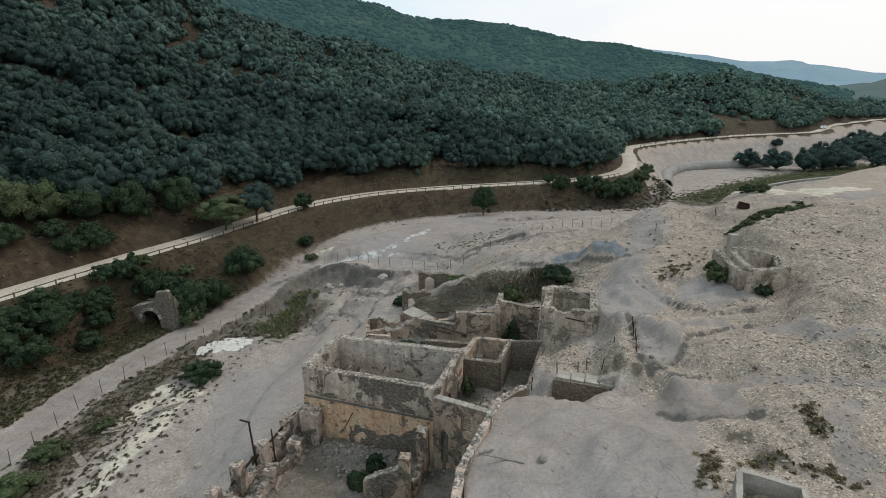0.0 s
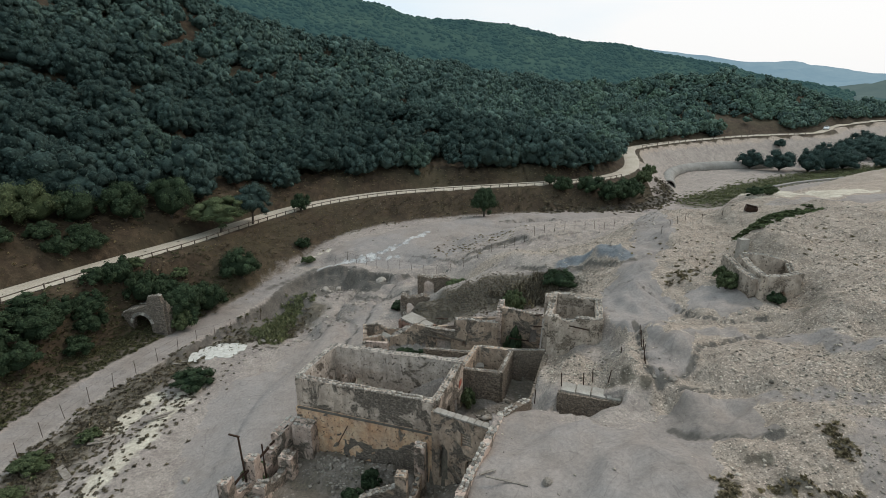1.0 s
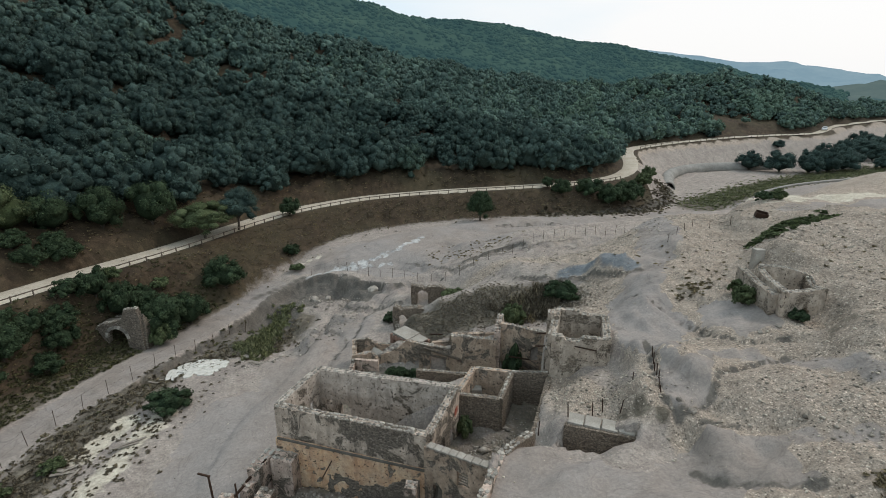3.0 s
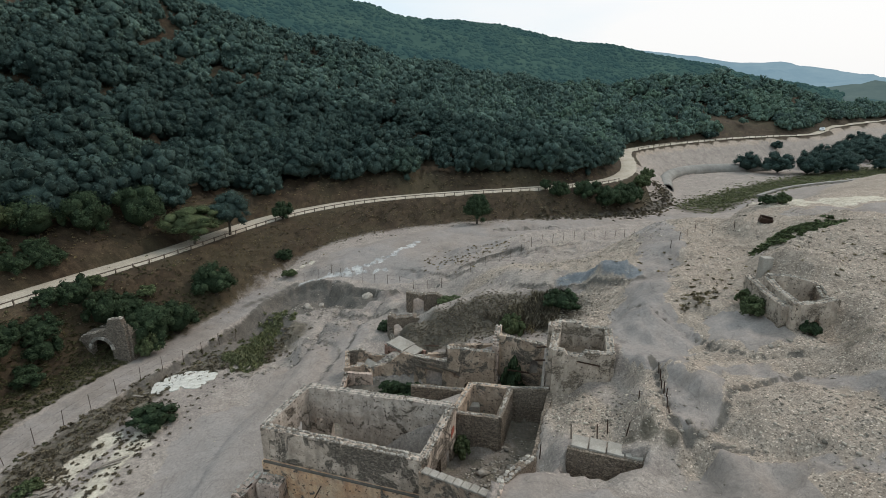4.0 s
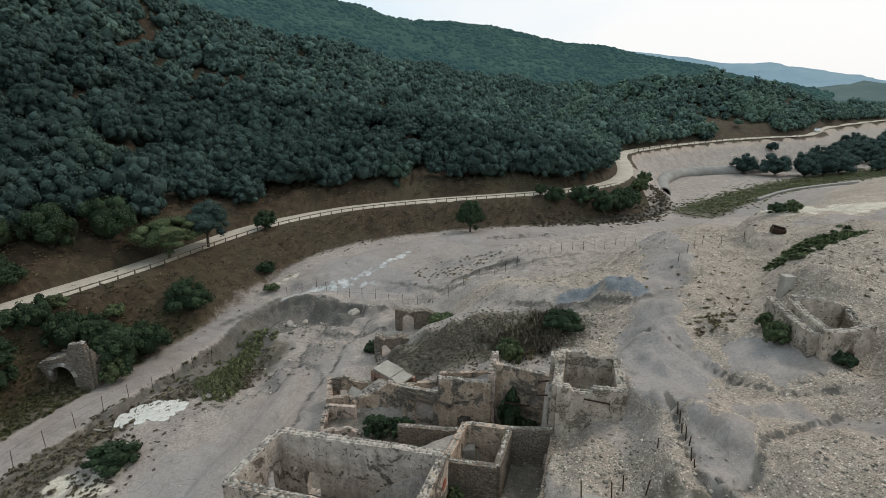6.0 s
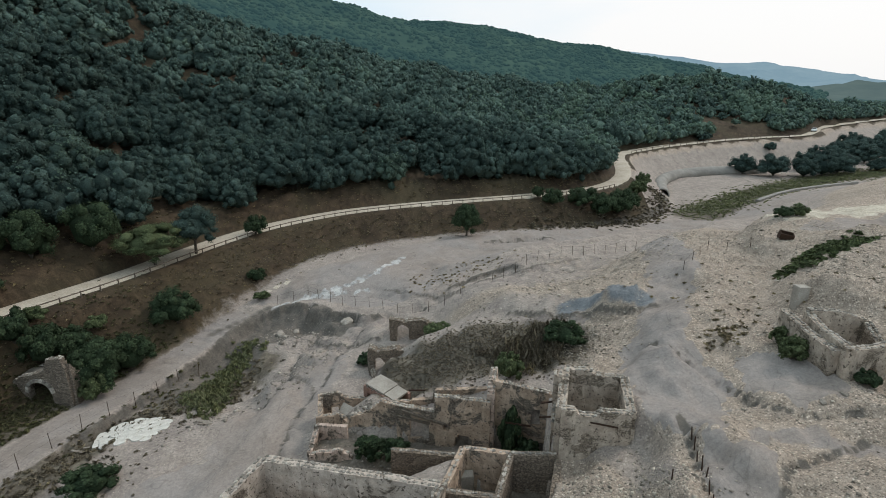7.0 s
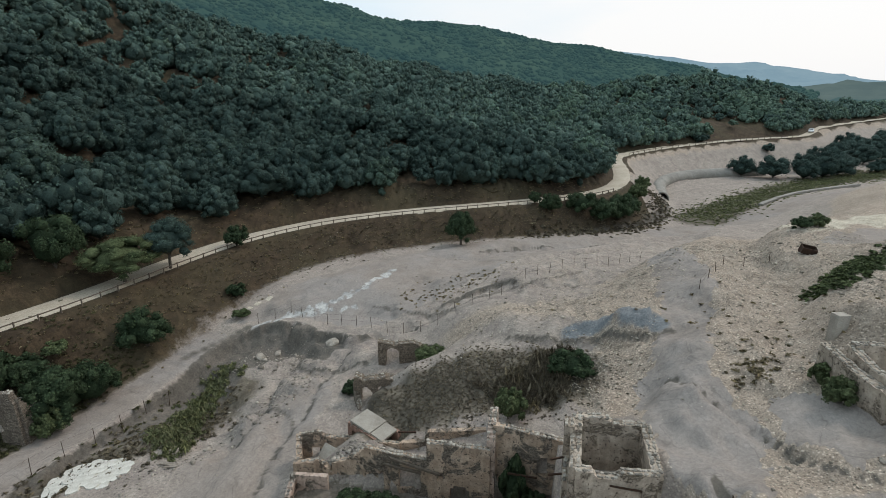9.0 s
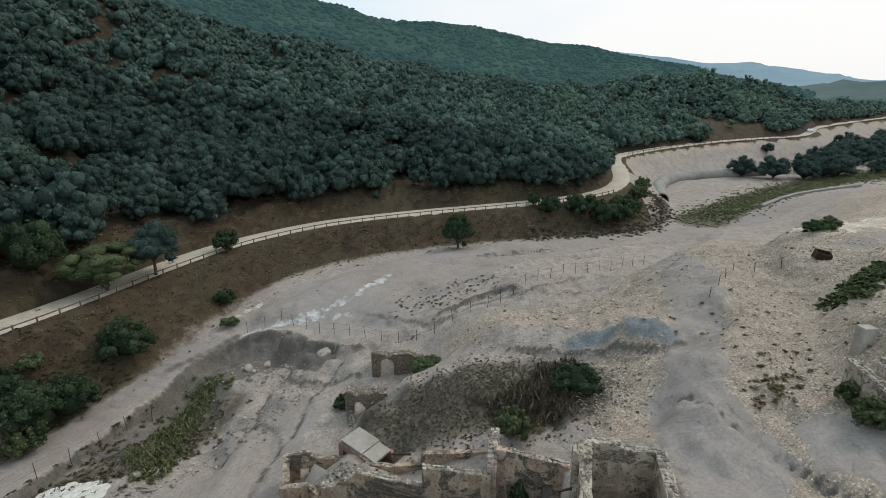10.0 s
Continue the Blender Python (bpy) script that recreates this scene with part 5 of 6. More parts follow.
def long_house():
    h = building("long_ruined_house", -1, 45, 4.2, "long ruined house with stained cream plaster and fallen roof")
    ruin_wall(h, (-2.6, 44.9), (1.3, 43.75), 3.0, ((0, 6.6), (0.5, 6.45), (1, 6.35)), 0.42, M_OLD, holes=((2.2, 3.7, 4.0, 5.6, False), (0.9, 1.3, 3.2, 5.0, True)), seed=61, rough=0.08)
    ruin_wall(h, (1.3, 43.75), (5.05, 42.75), 3.0, ((0, 7.6), (0.45, 7.75), (0.5, 7.65), (1, 7.75)), 0.42, M_OLD, holes=((0.6, 1.0, 5.0, 5.6, True), (1.5, 2.6, 3.0, 4.9, True)), seed=62, rough=0.05, caps=0.13)
    ruin_wall(h, (5.05, 42.75), (5.6, 45.2), 4.0, ((0, 8.2), (0.3, 8.9), (1, 8.9)), 0.5, M_PINK, seed=63, rough=0.05)
    ruin_wall(h, (5.3, 43.5), (9.2, 42.3), 4.6, ((0, 8.95), (1, 8.5)), 0.42, M_OLD, seed=64, rough=0.06, holes=((1.0, 1.6, 4.6, 6.8, False), (2.7, 3.3, 5.8, 7.2, True)))
    ruin_wall(h, (-0.4, 46.4), (5.2, 46.0), 4.6, ((0, 5.6), (0.25, 5.7), (0.3, 6.5), (1, 6.7)), 0.35, M_OLD, holes=((2.7, 3.9, 5.3, 6.1, False),), seed=65, rough=0.03, caps=0)
    ruin_wall(h, (-8.0, 49.6), (-4.2, 49.9), 1.2, ((0, 4.2), (0.35, 4.25), (0.6, 3.7), (1, 3.5)), 0.4, M_OLD, holes=((0.9, 1.5, 1.3, 3.0, False),), seed=66, rough=0.18)
    ruin_wall(h, (-8.0, 49.6), (-7.5, 46.4), 1.6, ((0, 4.2), (0.5, 3.4), (1, 4.3)), 0.4, M_OLD, seed=67, rough=0.25)
    ruin_wall(h, (-7.5, 46.4), (-4.9, 45.9), 2.2, ((0, 4.3), (0.6, 4.7), (1, 4.0)), 0.4, M_OLD, seed=68, rough=0.25)
    ruin_wall(h, (-7.2, 44.7), (-5.0, 44.4), 2.6, flat(4.85), 0.3, M_PINK, seed=69, rough=0.04, caps=0)
    ruin_wall(h, (-7.2, 44.7), (-7.4, 42.7), 2.4, ((0, 4.8), (1, 4.0)), 0.35, M_PINK, seed=70, rough=0.25)
    ruin_wall(h, (-7.4, 42.7), (-4.4, 42.4), 2.4, ((0, 4.0), (0.7, 4.4), (1, 3.9)), 0.35, M_PINK, seed=71, rough=0.2)
    ruin_wall(h, (-4.9, 45.9), (-2.6, 44.9), 3.0, ((0, 4.6), (0.4, 5.2), (1, 6.4)), 0.4, M_OLD, seed=72, rough=0.3)
    ruin_wall(h, (-4.2, 49.9), (-0.4, 46.6), 2.4, ((0, 3.5), (0.5, 4.3), (1, 5.4)), 0.35, M_OLD, holes=((0.8, 1.5, 2.4, 3.6, False),), seed=73, rough=0.15)
    # what is left of the roof, over a ruddy walled room
    ruin_wall(h, (-4.5, 50.6), (-2.3, 48.5), 1.4, flat(4.3), 0.3, M_RUDDY, holes=((0.5, 1.2, 1.4, 3.8, False), (1.7, 2.5, 1.4, 3.8, False)), seed=74, rough=0.02, caps=0, cell=0.15)
    ruin_wall(h, (-2.9, 51.1), (-0.7, 49.2), 1.4, flat(4.3), 0.3, M_RUDDY, seed=75, rough=0.02, caps=0)
    tilt = Matrix.Translation((-1.6, 4.9, 0.26)) @ Euler((0.05, 0.04, -0.75)).to_matrix().to_4x4()
    bm = bmesh.new()
    box_bm(bm, -1.65, 0.5, -0.85, 0.85, -0.09, 0.09, tilt, 0.02)
    part("roof_slab", bm, M_CONCRETE, h, "cracked pale slab of fallen roof")
    bm = bmesh.new()
    box_bm(bm, 0.54, 1.7, -0.8, 0.72, -0.09, 0.09, tilt @ Euler((0.02, 0.07, 0.02)).to_matrix().to_4x4(), 0.02)
    part("roof_slab", bm, M_CONCRETE, h)
    for k in range(5):
        bm = bmesh.new()
        beam_bm(bm, tilt @ Vector((-1.4 + 0.65 * k, -0.95, -0.16)), tilt @ Vector((-1.4 + 0.65 * k, 0.95, -0.16)), 0.09, 0.12)
        part("roof_beam", bm, M_WOOD, h)
    bm = bmesh.new()
    box_bm(bm, -0.9, 0.9, -0.6, 0.6, -0.07, 0.07, Matrix.Translation((-4.6, 3.6, -1.3)) @ Euler((0.75, 0.2, -0.5)).to_matrix().to_4x4(), 0.02)
    part("leaning_slab", bm, M_CONCRETE, h)
    bm = bmesh.new()
    beam_bm(bm, (0.0, -0.9, 2.0), (3.0, -1.85, 1.45), 0.14, 0.16)
    part("lintel", bm, M_RAIL, h)
    bm = bmesh.new()
    beam_bm(bm, (-0.4, -0.85, 1.55), (1.9, -1.5, 1.3), 0.12, 0.14)
    part("lintel", bm, M_RAIL, h)
    for a, b in (((0.4, 1.5, 2.1), (1.6, 1.35, 2.15)), ((6.8, -3.0, 2.4), (8.6, -3.4, 2.3))):
        bm = bmesh.new()
        beam_bm(bm, a, b, 0.09)
        part("roof_beam", bm, M_RUST, h)


def outlying():
    w = building("arched_wall", -0.7, 62.8, 2.3, "half-buried brown stone wall with a round arch", "wall")
    ruin_wall(w, (-3.25, 62.9), (1.8, 62.5), 2.0, ((0, 4.7), (0.3, 4.4), (0.7, 4.6), (1, 3.6)), 0.9, M_BRICKY, holes=((0.75, 2.05, 2.0, 4.0, True),), seed=81, rough=0.2, cell=0.12)
    w = building("double_arched_wall", -2.6, 56.6, 1.2, "half-buried stone wall stump with two round arches", "wall")
    ruin_wall(w, (-4.8, 56.7), (-0.4, 56.3), 0.6, ((0, 4.6), (0.3, 4.3), (0.6, 4.6), (1, 4.15)), 1.0, M_BRICKY, holes=((0.5, 1.5, 1.6, 3.7, True), (1.9, 3.0, 0.7, 3.8, True)), seed=82, rough=0.25, cell=0.12)
    ruin_wall(w, (-4.75, 56.7), (-4.2, 54.9), 0.6, ((0, 4.4), (0.4, 3.0), (1, 2.4)), 0.5, M_BARE, seed=83, rough=0.2)
    a = building("arched_stone_hut", -34, 55, 0.6, "roofless stone hut with a dark arched doorway among dense bushes", "hut")
    ruin_wall(a, (-36.6, 54.9), (-31.3, 54.3), 0.2, ((0, 3.1), (0.2, 3.5), (0.6, 4.1), (0.68, 5.2), (0.95, 5.5), (1, 4.6)), 0.6, M_BARE, holes=((1.35, 3.55, 0.5, 3.05, True),), seed=84, rough=0.14, cell=0.12)
    ruin_wall(a, (-31.3, 54.3), (-31.1, 56.6), 0.4, ((0, 4.8), (0.6, 3.0), (1, 2.0)), 0.5, M_BARE, seed=85, rough=0.2)
    ruin_wall(a, (-36.6, 54.9), (-36.4, 57.0), 0.4, ((0, 3.1), (1, 2.4)), 0.5, M_BARE, seed=86, rough=0.2)
    # back wall and vault are assumed, added to keep light out of the doorway
    ruin_wall(a, (-36.4, 57.0), (-31.1, 56.6), 0.4, flat(3.3), 0.5, M_BARE, seed=87, rough=0.15)
    bm = bmesh.new()
    box_bm(bm, -2.3, 2.6, -0.25, 1.6, 2.42, 2.66, None, 0.05)
    part("vault", bm, M_STONE, a, "assumed stone vault added to darken the doorway")
    # arch ring
    for k in range(13):
        th = math.pi * (k + 0.5) / 13
        bm = bmesh.new()
        box_bm(bm, -0.13, 0.13, -0.14, 0.14, -0.16, 0.16, Matrix.Translation((1.24 * math.cos(th), 0, 1.24 * math.sin(th))) @ Euler((0, -th + math.pi / 2, 0)).to_matrix().to_4x4(), 0.02)
        st = part("arch_stone", bm, M_CAP, a)
        st.matrix_basis = pose(-34.16 + 34, 54.31 - 55, 1.35, 0, 0, -6.5)
    bm = bmesh.new()
    tube_bm(bm, (-3.6, 1.2, 0.4), (-3.6, 1.2, 3.0), 0.22, 0.2, 8)
    part("gate_post", bm, M_CONCRETE, a)
    s = building("hillside_stone_house", 26, 39.5, 11.6, "ruined square stone house sunk into the stony bank", "house")
    F, R, B, L = (24.15, 37.4), (27.25, 38.15), (28.4, 41.5), (24.9, 41.9)
    ruin_wall(s, F, R, 11.0, ((0, 14.1), (0.5, 14.0), (1, 14.1)), 0.5, M_TOWER, holes=((1.0, 2.0, 11.2, 12.75, True),), seed=91, rough=0.06)
    ruin_wall(s, F, L, 11.0, ((0, 14.1), (0.6, 14.0), (1, 14.3)), 0.5, M_TOWER, seed=92, rough=0.1)
    ruin_wall(s, (23.85, 37.9), (23.9, 42.6), 11.0, ((0, 13.7), (0.15, 13.7), (0.6, 13.8), (1, 14.1)), 0.6, M_TOWER, seed=97, rough=0.2)
    ruin_wall(s, L, B, 11.4, ((0, 14.4), (0.5, 14.4), (1, 13.8)), 0.5, M_TOWER, seed=93, rough=0.12)
    ruin_wall(s, R, B, 11.4, ((0, 14.1), (0.35, 13.3), (0.7, 13.6), (1, 13.8)), 0.5, M_TOWER, seed=94, rough=0.15)
    ruin_wall(s, (26.15, 44.9), (26.95, 44.95), 12.4, flat(14.75), 0.6, M_CONCRETE, seed=95, rough=0.03, caps=0, name="chimney_block")
    t = building("concrete_tank", 13, 16, 12, "open rectangular concrete tank sunk in the stony ground", "tank")
    q = [(12.25, 16.9), (14.2, 15.9), (13.3, 14.2), (11.35, 15.2)]
    for k in range(4):
        ruin_wall(t, q[k], q[(k + 1) % 4], 11.2, flat(13.05), 0.22, M_CONCRETE, seed=96 + k, rough=0.02, caps=0)
    l = building("buried_retaining_wall", 9.6, 28.6, 7.6, "buried wall with a cracked concrete slab top in the mud", "wall")
    ruin_wall(l, (7.45, 29.35), (11.75, 27.6), (7.0, 9.0), ((0, 9.5), (1, 9.7)), 0.35, M_BRICKY, seed=101, rough=0.02, caps=0)
    for k in range(5):
        bm = bmesh.new()
        box_bm(bm, -0.42, 0.42, -0.45, 0.45, -0.08, 0.06, None, 0.02)
        ob = part("top_slab", bm, M_CONCRETE, l)
        f = (k + 0.5) / 5
        ob.matrix_basis = pose(7.6 + 4.2 * f - 9.6 + 0.15, 29.75 - 1.75 * f - 28.6, 9.58 + 0.2 * f - 7.6, 3 + k % 2, 2, -22)
    rng = random.Random(8)
    for x, y, z, hgt in ((7.9, 30.3, 9.2, 1.0), (9.2, 29.9, 9.4, 1.2), (9.9, 30.4, 9.4, 1.1), (10.6, 29.6, 9.5, 1.0), (6.2, 30.2, 8.2, 1.1), (12.1, 32.0, 9.4, 0.7), (14.2, 34.4, 10.4, 0.8), (14.1, 33.9, 10.4, 0.9), (13.9, 33.2, 10.5, 0.7), (13.7, 32.4, 10.5, 0.9), (13.5, 31.7, 10.7, 0.7), (13.2, 30.8, 10.7, 0.8), (13.0, 30.1, 10.7, 0.6)):
        p = new("iron_stake")
        p.location = (x, y, lie(np.array([x]), np.array([y]))[0] - 0.1)
        tagged(p, "thin rusted iron stake standing in the rubble", "stake", "stakes in the rubble")
        bm = bmesh.new()
        tube_bm(bm, (0, 0, 0), (rng.uniform(-0.1, 0.1), rng.uniform(-0.1, 0.1), hgt), 0.035, 0.028, 6)
        part("rod", bm, M_RUST, p)
    p = building("leaning_pole", -12.4, 28.2, 3.0, "dark leaning iron post with a short cross arm", "post")
    bm = bmesh.new()
    tube_bm(bm, (0.1, 0, 0), (-0.05, 0, 3.95), 0.07, 0.06, 7)
    part("post", bm, M_RUST, p)
    bm = bmesh.new()
    beam_bm(bm, (0.05, 0, 3.9), (-0.62, 0, 4.1), 0.09)
    part("cross_arm", bm, M_RUST, p)
    p = building("iron_post", -11.05, 28.3, 3.0, "dark rusted iron post among the broken wall", "post")
    bm = bmesh.new()
    tube_bm(bm, (0, 0, 0), (-0.02, 0, 3.3), 0.06, 0.05, 7)
    part("post", bm, M_RUST, p)


def channel_wall():
    """Low lining of the stream bed."""
    line = [(75.0, 124.2), (83.1, 130.4), (91.5, 136.1), (101.3, 140.6), (116.0, 146.5)]
    w = building("channel_wall", *line[0], height(*line[0]), "low grey concrete lining along the far stream bed", "wall")
    for k, (p, q) in enumerate(zip(line, line[1:])):
        zp, zq = height(*p), height(*q)
        ruin_wall(w, p, q, min(zp, zq) - 0.6, ((0, zp + 0.55), (1, zq + 0.55)), 0.9, M_PIPE, seed=140 + k, rough=0.05, caps=0, name="segment", cell=0.6)


hall()
yard()
channel_wall()
small_rooms()
long_house()
outlying()


# ---- plants ----
def foliage(name, parent, x, y, z, r, h, material, seed, n=700, leaf=0.17, lumps=16, tint=0.5):
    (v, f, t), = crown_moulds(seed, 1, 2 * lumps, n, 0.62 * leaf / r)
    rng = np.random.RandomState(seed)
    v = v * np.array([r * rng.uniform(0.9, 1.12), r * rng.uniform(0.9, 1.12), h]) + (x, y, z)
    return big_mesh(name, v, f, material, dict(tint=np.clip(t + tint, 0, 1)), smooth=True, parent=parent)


def shrub(x, y, r, h, seed, label, material=None, tint=0.5, group=""):
    z = height(x, y)
    ob = new("shrub")
    ob.location = (x, y, z - 0.1)
    tagged(ob, label, "shrub", group)
    foliage("foliage", ob, 0, 0, h * 0.42, r, h * 0.62, material or M_BUSH, seed, int(800 + 700 * r), 0.125 + 0.016 * r, tint=tint)
    for k in range(4):
        bm = bmesh.new()
        a = k * 1.6 + seed
        tube_bm(bm, (0, 0, 0), (0.35 * r * math.cos(a), 0.35 * r * math.sin(a), h * 0.5), 0.07, 0.03, 5)
        part("stem", bm, M_BARK, ob)
    return ob


def tree(x, y, crown_z, r, h, seed, label, material, tint=0.5, z=None):
    z = height(x, y) if z is None else z
    ob = new("tree")
    ob.location = (x, y, z - 0.15)
    tagged(ob, label, "tree")
    cz = crown_z - z + 0.15
    bm = bmesh.new()
    tube_bm(bm, (0, 0, 0), (0.1, 0.05, cz * 0.55), 0.2, 0.14, 8)
    rng = random.Random(seed)
    for k in range(6):
        a = k * 1.05 + rng.uniform(-0.3, 0.3)
        tube_bm(bm, (0.1, 0.05, cz * 0.5), (0.6 * r * math.cos(a), 0.6 * r * math.sin(a), cz + rng.uniform(-0.3, 0.4) * h), 0.09, 0.03, 6)
    part("trunk", bm, M_BARK, ob)
    foliage("crown", ob, 0, 0, cz, r, h, material, seed, 4200, 0.15, 24, tint)
    return ob


tree(-29.6, 78.2, 10.8, 3.3, 3.0, 301, "dark green evergreen oak leaning over the road's edge", M_OAK, 0.55)
tree(-32.6, 73.6, 10.2, 4.0, 2.3, 302, "light green broad-crowned tree beside the road", M_LIGHTLEAF, 0.45)
tree(7.4, 96.8, 6.6, 2.4, 2.9, 303, "dense dark green conical tree at the foot of the bank", M_BUSH, 0.5)
SHRUBS = [(-27.6, 67.0, 2.4, 4.4, 0.5), (-24.6, 87.2, 1.6, 3.2, 0.45), (-22.2, 78.6, 1.3, 1.8, 0.5), (25, 109.5, 1.9, 3.4, 0.5), (22.4, 111, 1.3, 2.4, 0.5), (31.2, 111, 2.6, 4.2, 0.5),
          (35.2, 110, 2.6, 4.6, 0.45), (38.6, 111.5, 2.6, 4.8, 0.5), (42.2, 114.6, 2.2, 4.2, 0.55), (46.6, 122, 2.0, 3.6, 0.6), (50, 128, 1.7, 3.2, 0.6), (-23.2, 43.3, 1.9, 1.7, 0.5),
          (11.8, 49.6, 1.5, 2.0, 0.5), (6.9, 46.6, 1.1, 2.1, 0.65), (22.9, 40.0, 0.95, 1.5, 0.62), (23.5, 41.8, 0.7, 1.3, 0.7), (24.9, 36.9, 0.6, 0.9, 0.4), (39.2, 65.6, 1.0, 1.2, 0.55)]
SHRUBS += [(41.4, 66.6, 1.15, 1.4, 0.62), (-30.7, 33.1, 1.5, 1.2, 0.6), (-30.4, 28.7, 2.0, 1.5, 0.65), (-28.7, 36.5, 0.9, 0.9, 0.6), (-27.6, 26.2, 1.3, 1.1, 0.6), (-37.4, 56.8, 1.9, 3.4, 0.42),
          (-35.4, 57.4, 2.0, 4.0, 0.42), (-30.6, 57.4, 2.7, 4.6, 0.5), (-31.6, 58.8, 2.5, 3.8, 0.52), (-37.8, 51.2, 1.8, 2.6, 0.42), (-38.4, 52.6, 1.8, 2.6, 0.45), (-43.4, 37.6, 1.6, 1.8, 0.45),
          (-40.2, 47.2, 2.2, 3.2, 0.5), (-39.4, 43.4, 2.4, 3.0, 0.45), (-42.4, 44.6, 2.0, 2.2, 0.5), (-30.2, 55.4, 1.3, 2.4, 0.7), (-12.2, 29.4, 0.9, 2.4, 0.8), (-4.4, 28.8, 0.7, 1.3, 0.35)]
SHRUBS += [(-5.2, 26.6, 0.8, 1.1, 0.35), (-3.2, 42.2, 1.1, 1.5, 0.5), (-1.4, 42.0, 1.0, 1.3, 0.4), (6.4, 42.2, 0.8, 3.6, 0.55), (7.4, 41.8, 0.9, 1.4, 0.45), (2.0, 33.4, 0.6, 1.6, 0.7),
          (-5.4, 58, 0.9, 1.2, 0.4), (1.8, 60.6, 1.7, 1.3, 0.75), (-40.4, 33, 1.8, 2.0, 0.5), (-44.5, 36, 2.0, 2.2, 0.5), (-41.4, 48.4, 2.0, 2.2, 0.5), (-39.8, 50.2, 1.9, 2.4, 0.48),
          (-39.9, 46.8, 2.3, 3.2, 0.45), (-41.2, 43.0, 2.2, 2.8, 0.5), (-43.0, 40.6, 1.8, 2, 0.5), (-37.6, 48.6, 1.4, 1.8, 0.5), (-44.9, 58.4, 1.9, 2.4, 0.45), (-43.2, 61, 2.0, 2.4, 0.45)]
SHRUBS += [(-49.4, 54.4, 2.4, 3, 0.5), (-48.7, 61, 3.2, 5.2, 0.62), (-51.5, 58.8, 3.2, 5.2, 0.62), (-45.8, 64, 3.0, 5.0, 0.5), (-42.4, 67.6, 3.0, 5.4, 0.45), (-38.6, 72, 3.0, 6.0, 0.5),
          (-33.4, 62.2, 1.2, 1.3, 0.72), (-37.0, 59.2, 1.3, 1.3, 0.7), (-20.4, 74.4, 1.0, 1.1, 0.66), (-46.8, 58.6, 1.8, 2.2, 0.5), (-44.2, 61.4, 1.7, 2.2, 0.5), (-52.5, 52.5, 2.2, 3.0, 0.45),
          (-34.4, 59.6, 1.8, 2.2, 0.45), (-38.8, 54.8, 1.5, 2.0, 0.5), (-29.2, 60, 2.2, 3.8, 0.5)]
for k, (x, y, r, h, tint) in enumerate(SHRUBS):
    shrub(x, y, r, h, 320 + k, "dense dark green evergreen shrub on dry ground" if tint < 0.6 else "light olive green shrub on dry ground", M_BUSH if tint < 0.6 else M_LIGHTLEAF, tint if tint < 0.6 else tint - 0.25, "shrubs of the valley")

for k, (x, y, r, h) in enumerate(((97, 167, 4.2, 6), (104, 163, 4.6, 6.5), (111, 160, 4.4, 6), (118, 162, 4.6, 6.5), (125, 165, 4.4, 6.5), (132, 172, 5, 7), (128, 178, 4.6, 7), (137, 182, 4.8, 7.5), (120, 172, 4, 6),
                                  (144, 190, 4.6, 7), (150, 185, 4.5, 6), (158, 200, 5, 7), (166, 208, 5, 7), (172, 219, 5, 7), (140, 168, 3.5, 4.5), (152, 172, 3, 4), (96, 190, 2.6, 3.0), (121, 192, 2.2, 3), (178, 205, 5, 6), (190, 222, 6, 8), (160, 176, 3, 3.5), (150, 197, 4.4, 6), (158, 191, 5, 6.5), (167, 197, 5, 7), (176, 212, 5, 7), (186, 214, 5.5, 7), (170, 187, 4.6, 5.5))):
    shrub(x, y, r, h, 400 + k, "large rounded evergreen bush in the far valley", M_OAK, 0.5, "far bushes")


def tufts(name, spots, sizes, material, seed, label, category="scrub", n=18, leaf=0.11, flat_h=0.7):
    """Low scrub: small open tufts, joined."""
    rng = np.random.RandomState(seed)
    p = np.array(spots)
    z = lie(p[:, 0], p[:, 1])
    m = len(p)
    d = rng.normal(size=(m, n, 3))
    d[:, :, 2] = np.abs(d[:, :, 2])
    d /= np.linalg.norm(d, axis=2)[:, :, None]
    size = np.array(sizes)[:, None, None]
    c = np.stack([p[:, 0], p[:, 1], z], 1)[:, None] + d * size * np.array([1, 1, flat_h]) * rng.uniform(0.4, 1.0, (m, n, 1))
    foot = np.stack([p[:, 0], p[:, 1], z], 1)[:, None] + rng.normal(size=(m, n, 3)) * size * np.array([0.35, 0.35, 0])
    a = rng.normal(size=(m, n, 3))
    a[:, :, 2] *= 0.3
    a /= np.linalg.norm(a, axis=2)[:, :, None] + 1e-9
    mid = foot * 0.45 + c * 0.55
    s = leaf * rng.uniform(0.5, 1.3, (m, n, 1)) * (0.4 + 0.9 * size)
    v = np.stack([foot, mid + a * s, c, foot, c, mid - a * s], 2).reshape(-1, 3)
    f = np.arange(len(v)).reshape(-1, 3)
    tint = np.repeat(np.clip(rng.normal(0.5, 0.18, m), 0, 1), n * 6)
    ob = big_mesh(name, v, f, material, dict(tint=tint))
    return tagged(ob, label, category, kind="stuff")


def along(rng, line, width, n):
    s = sampled([(*q, 0) for q in line], 0.5)
    k = rng.randint(0, len(s), n)
    return s[k, :2] + rng.normal(size=(n, 2)) * width


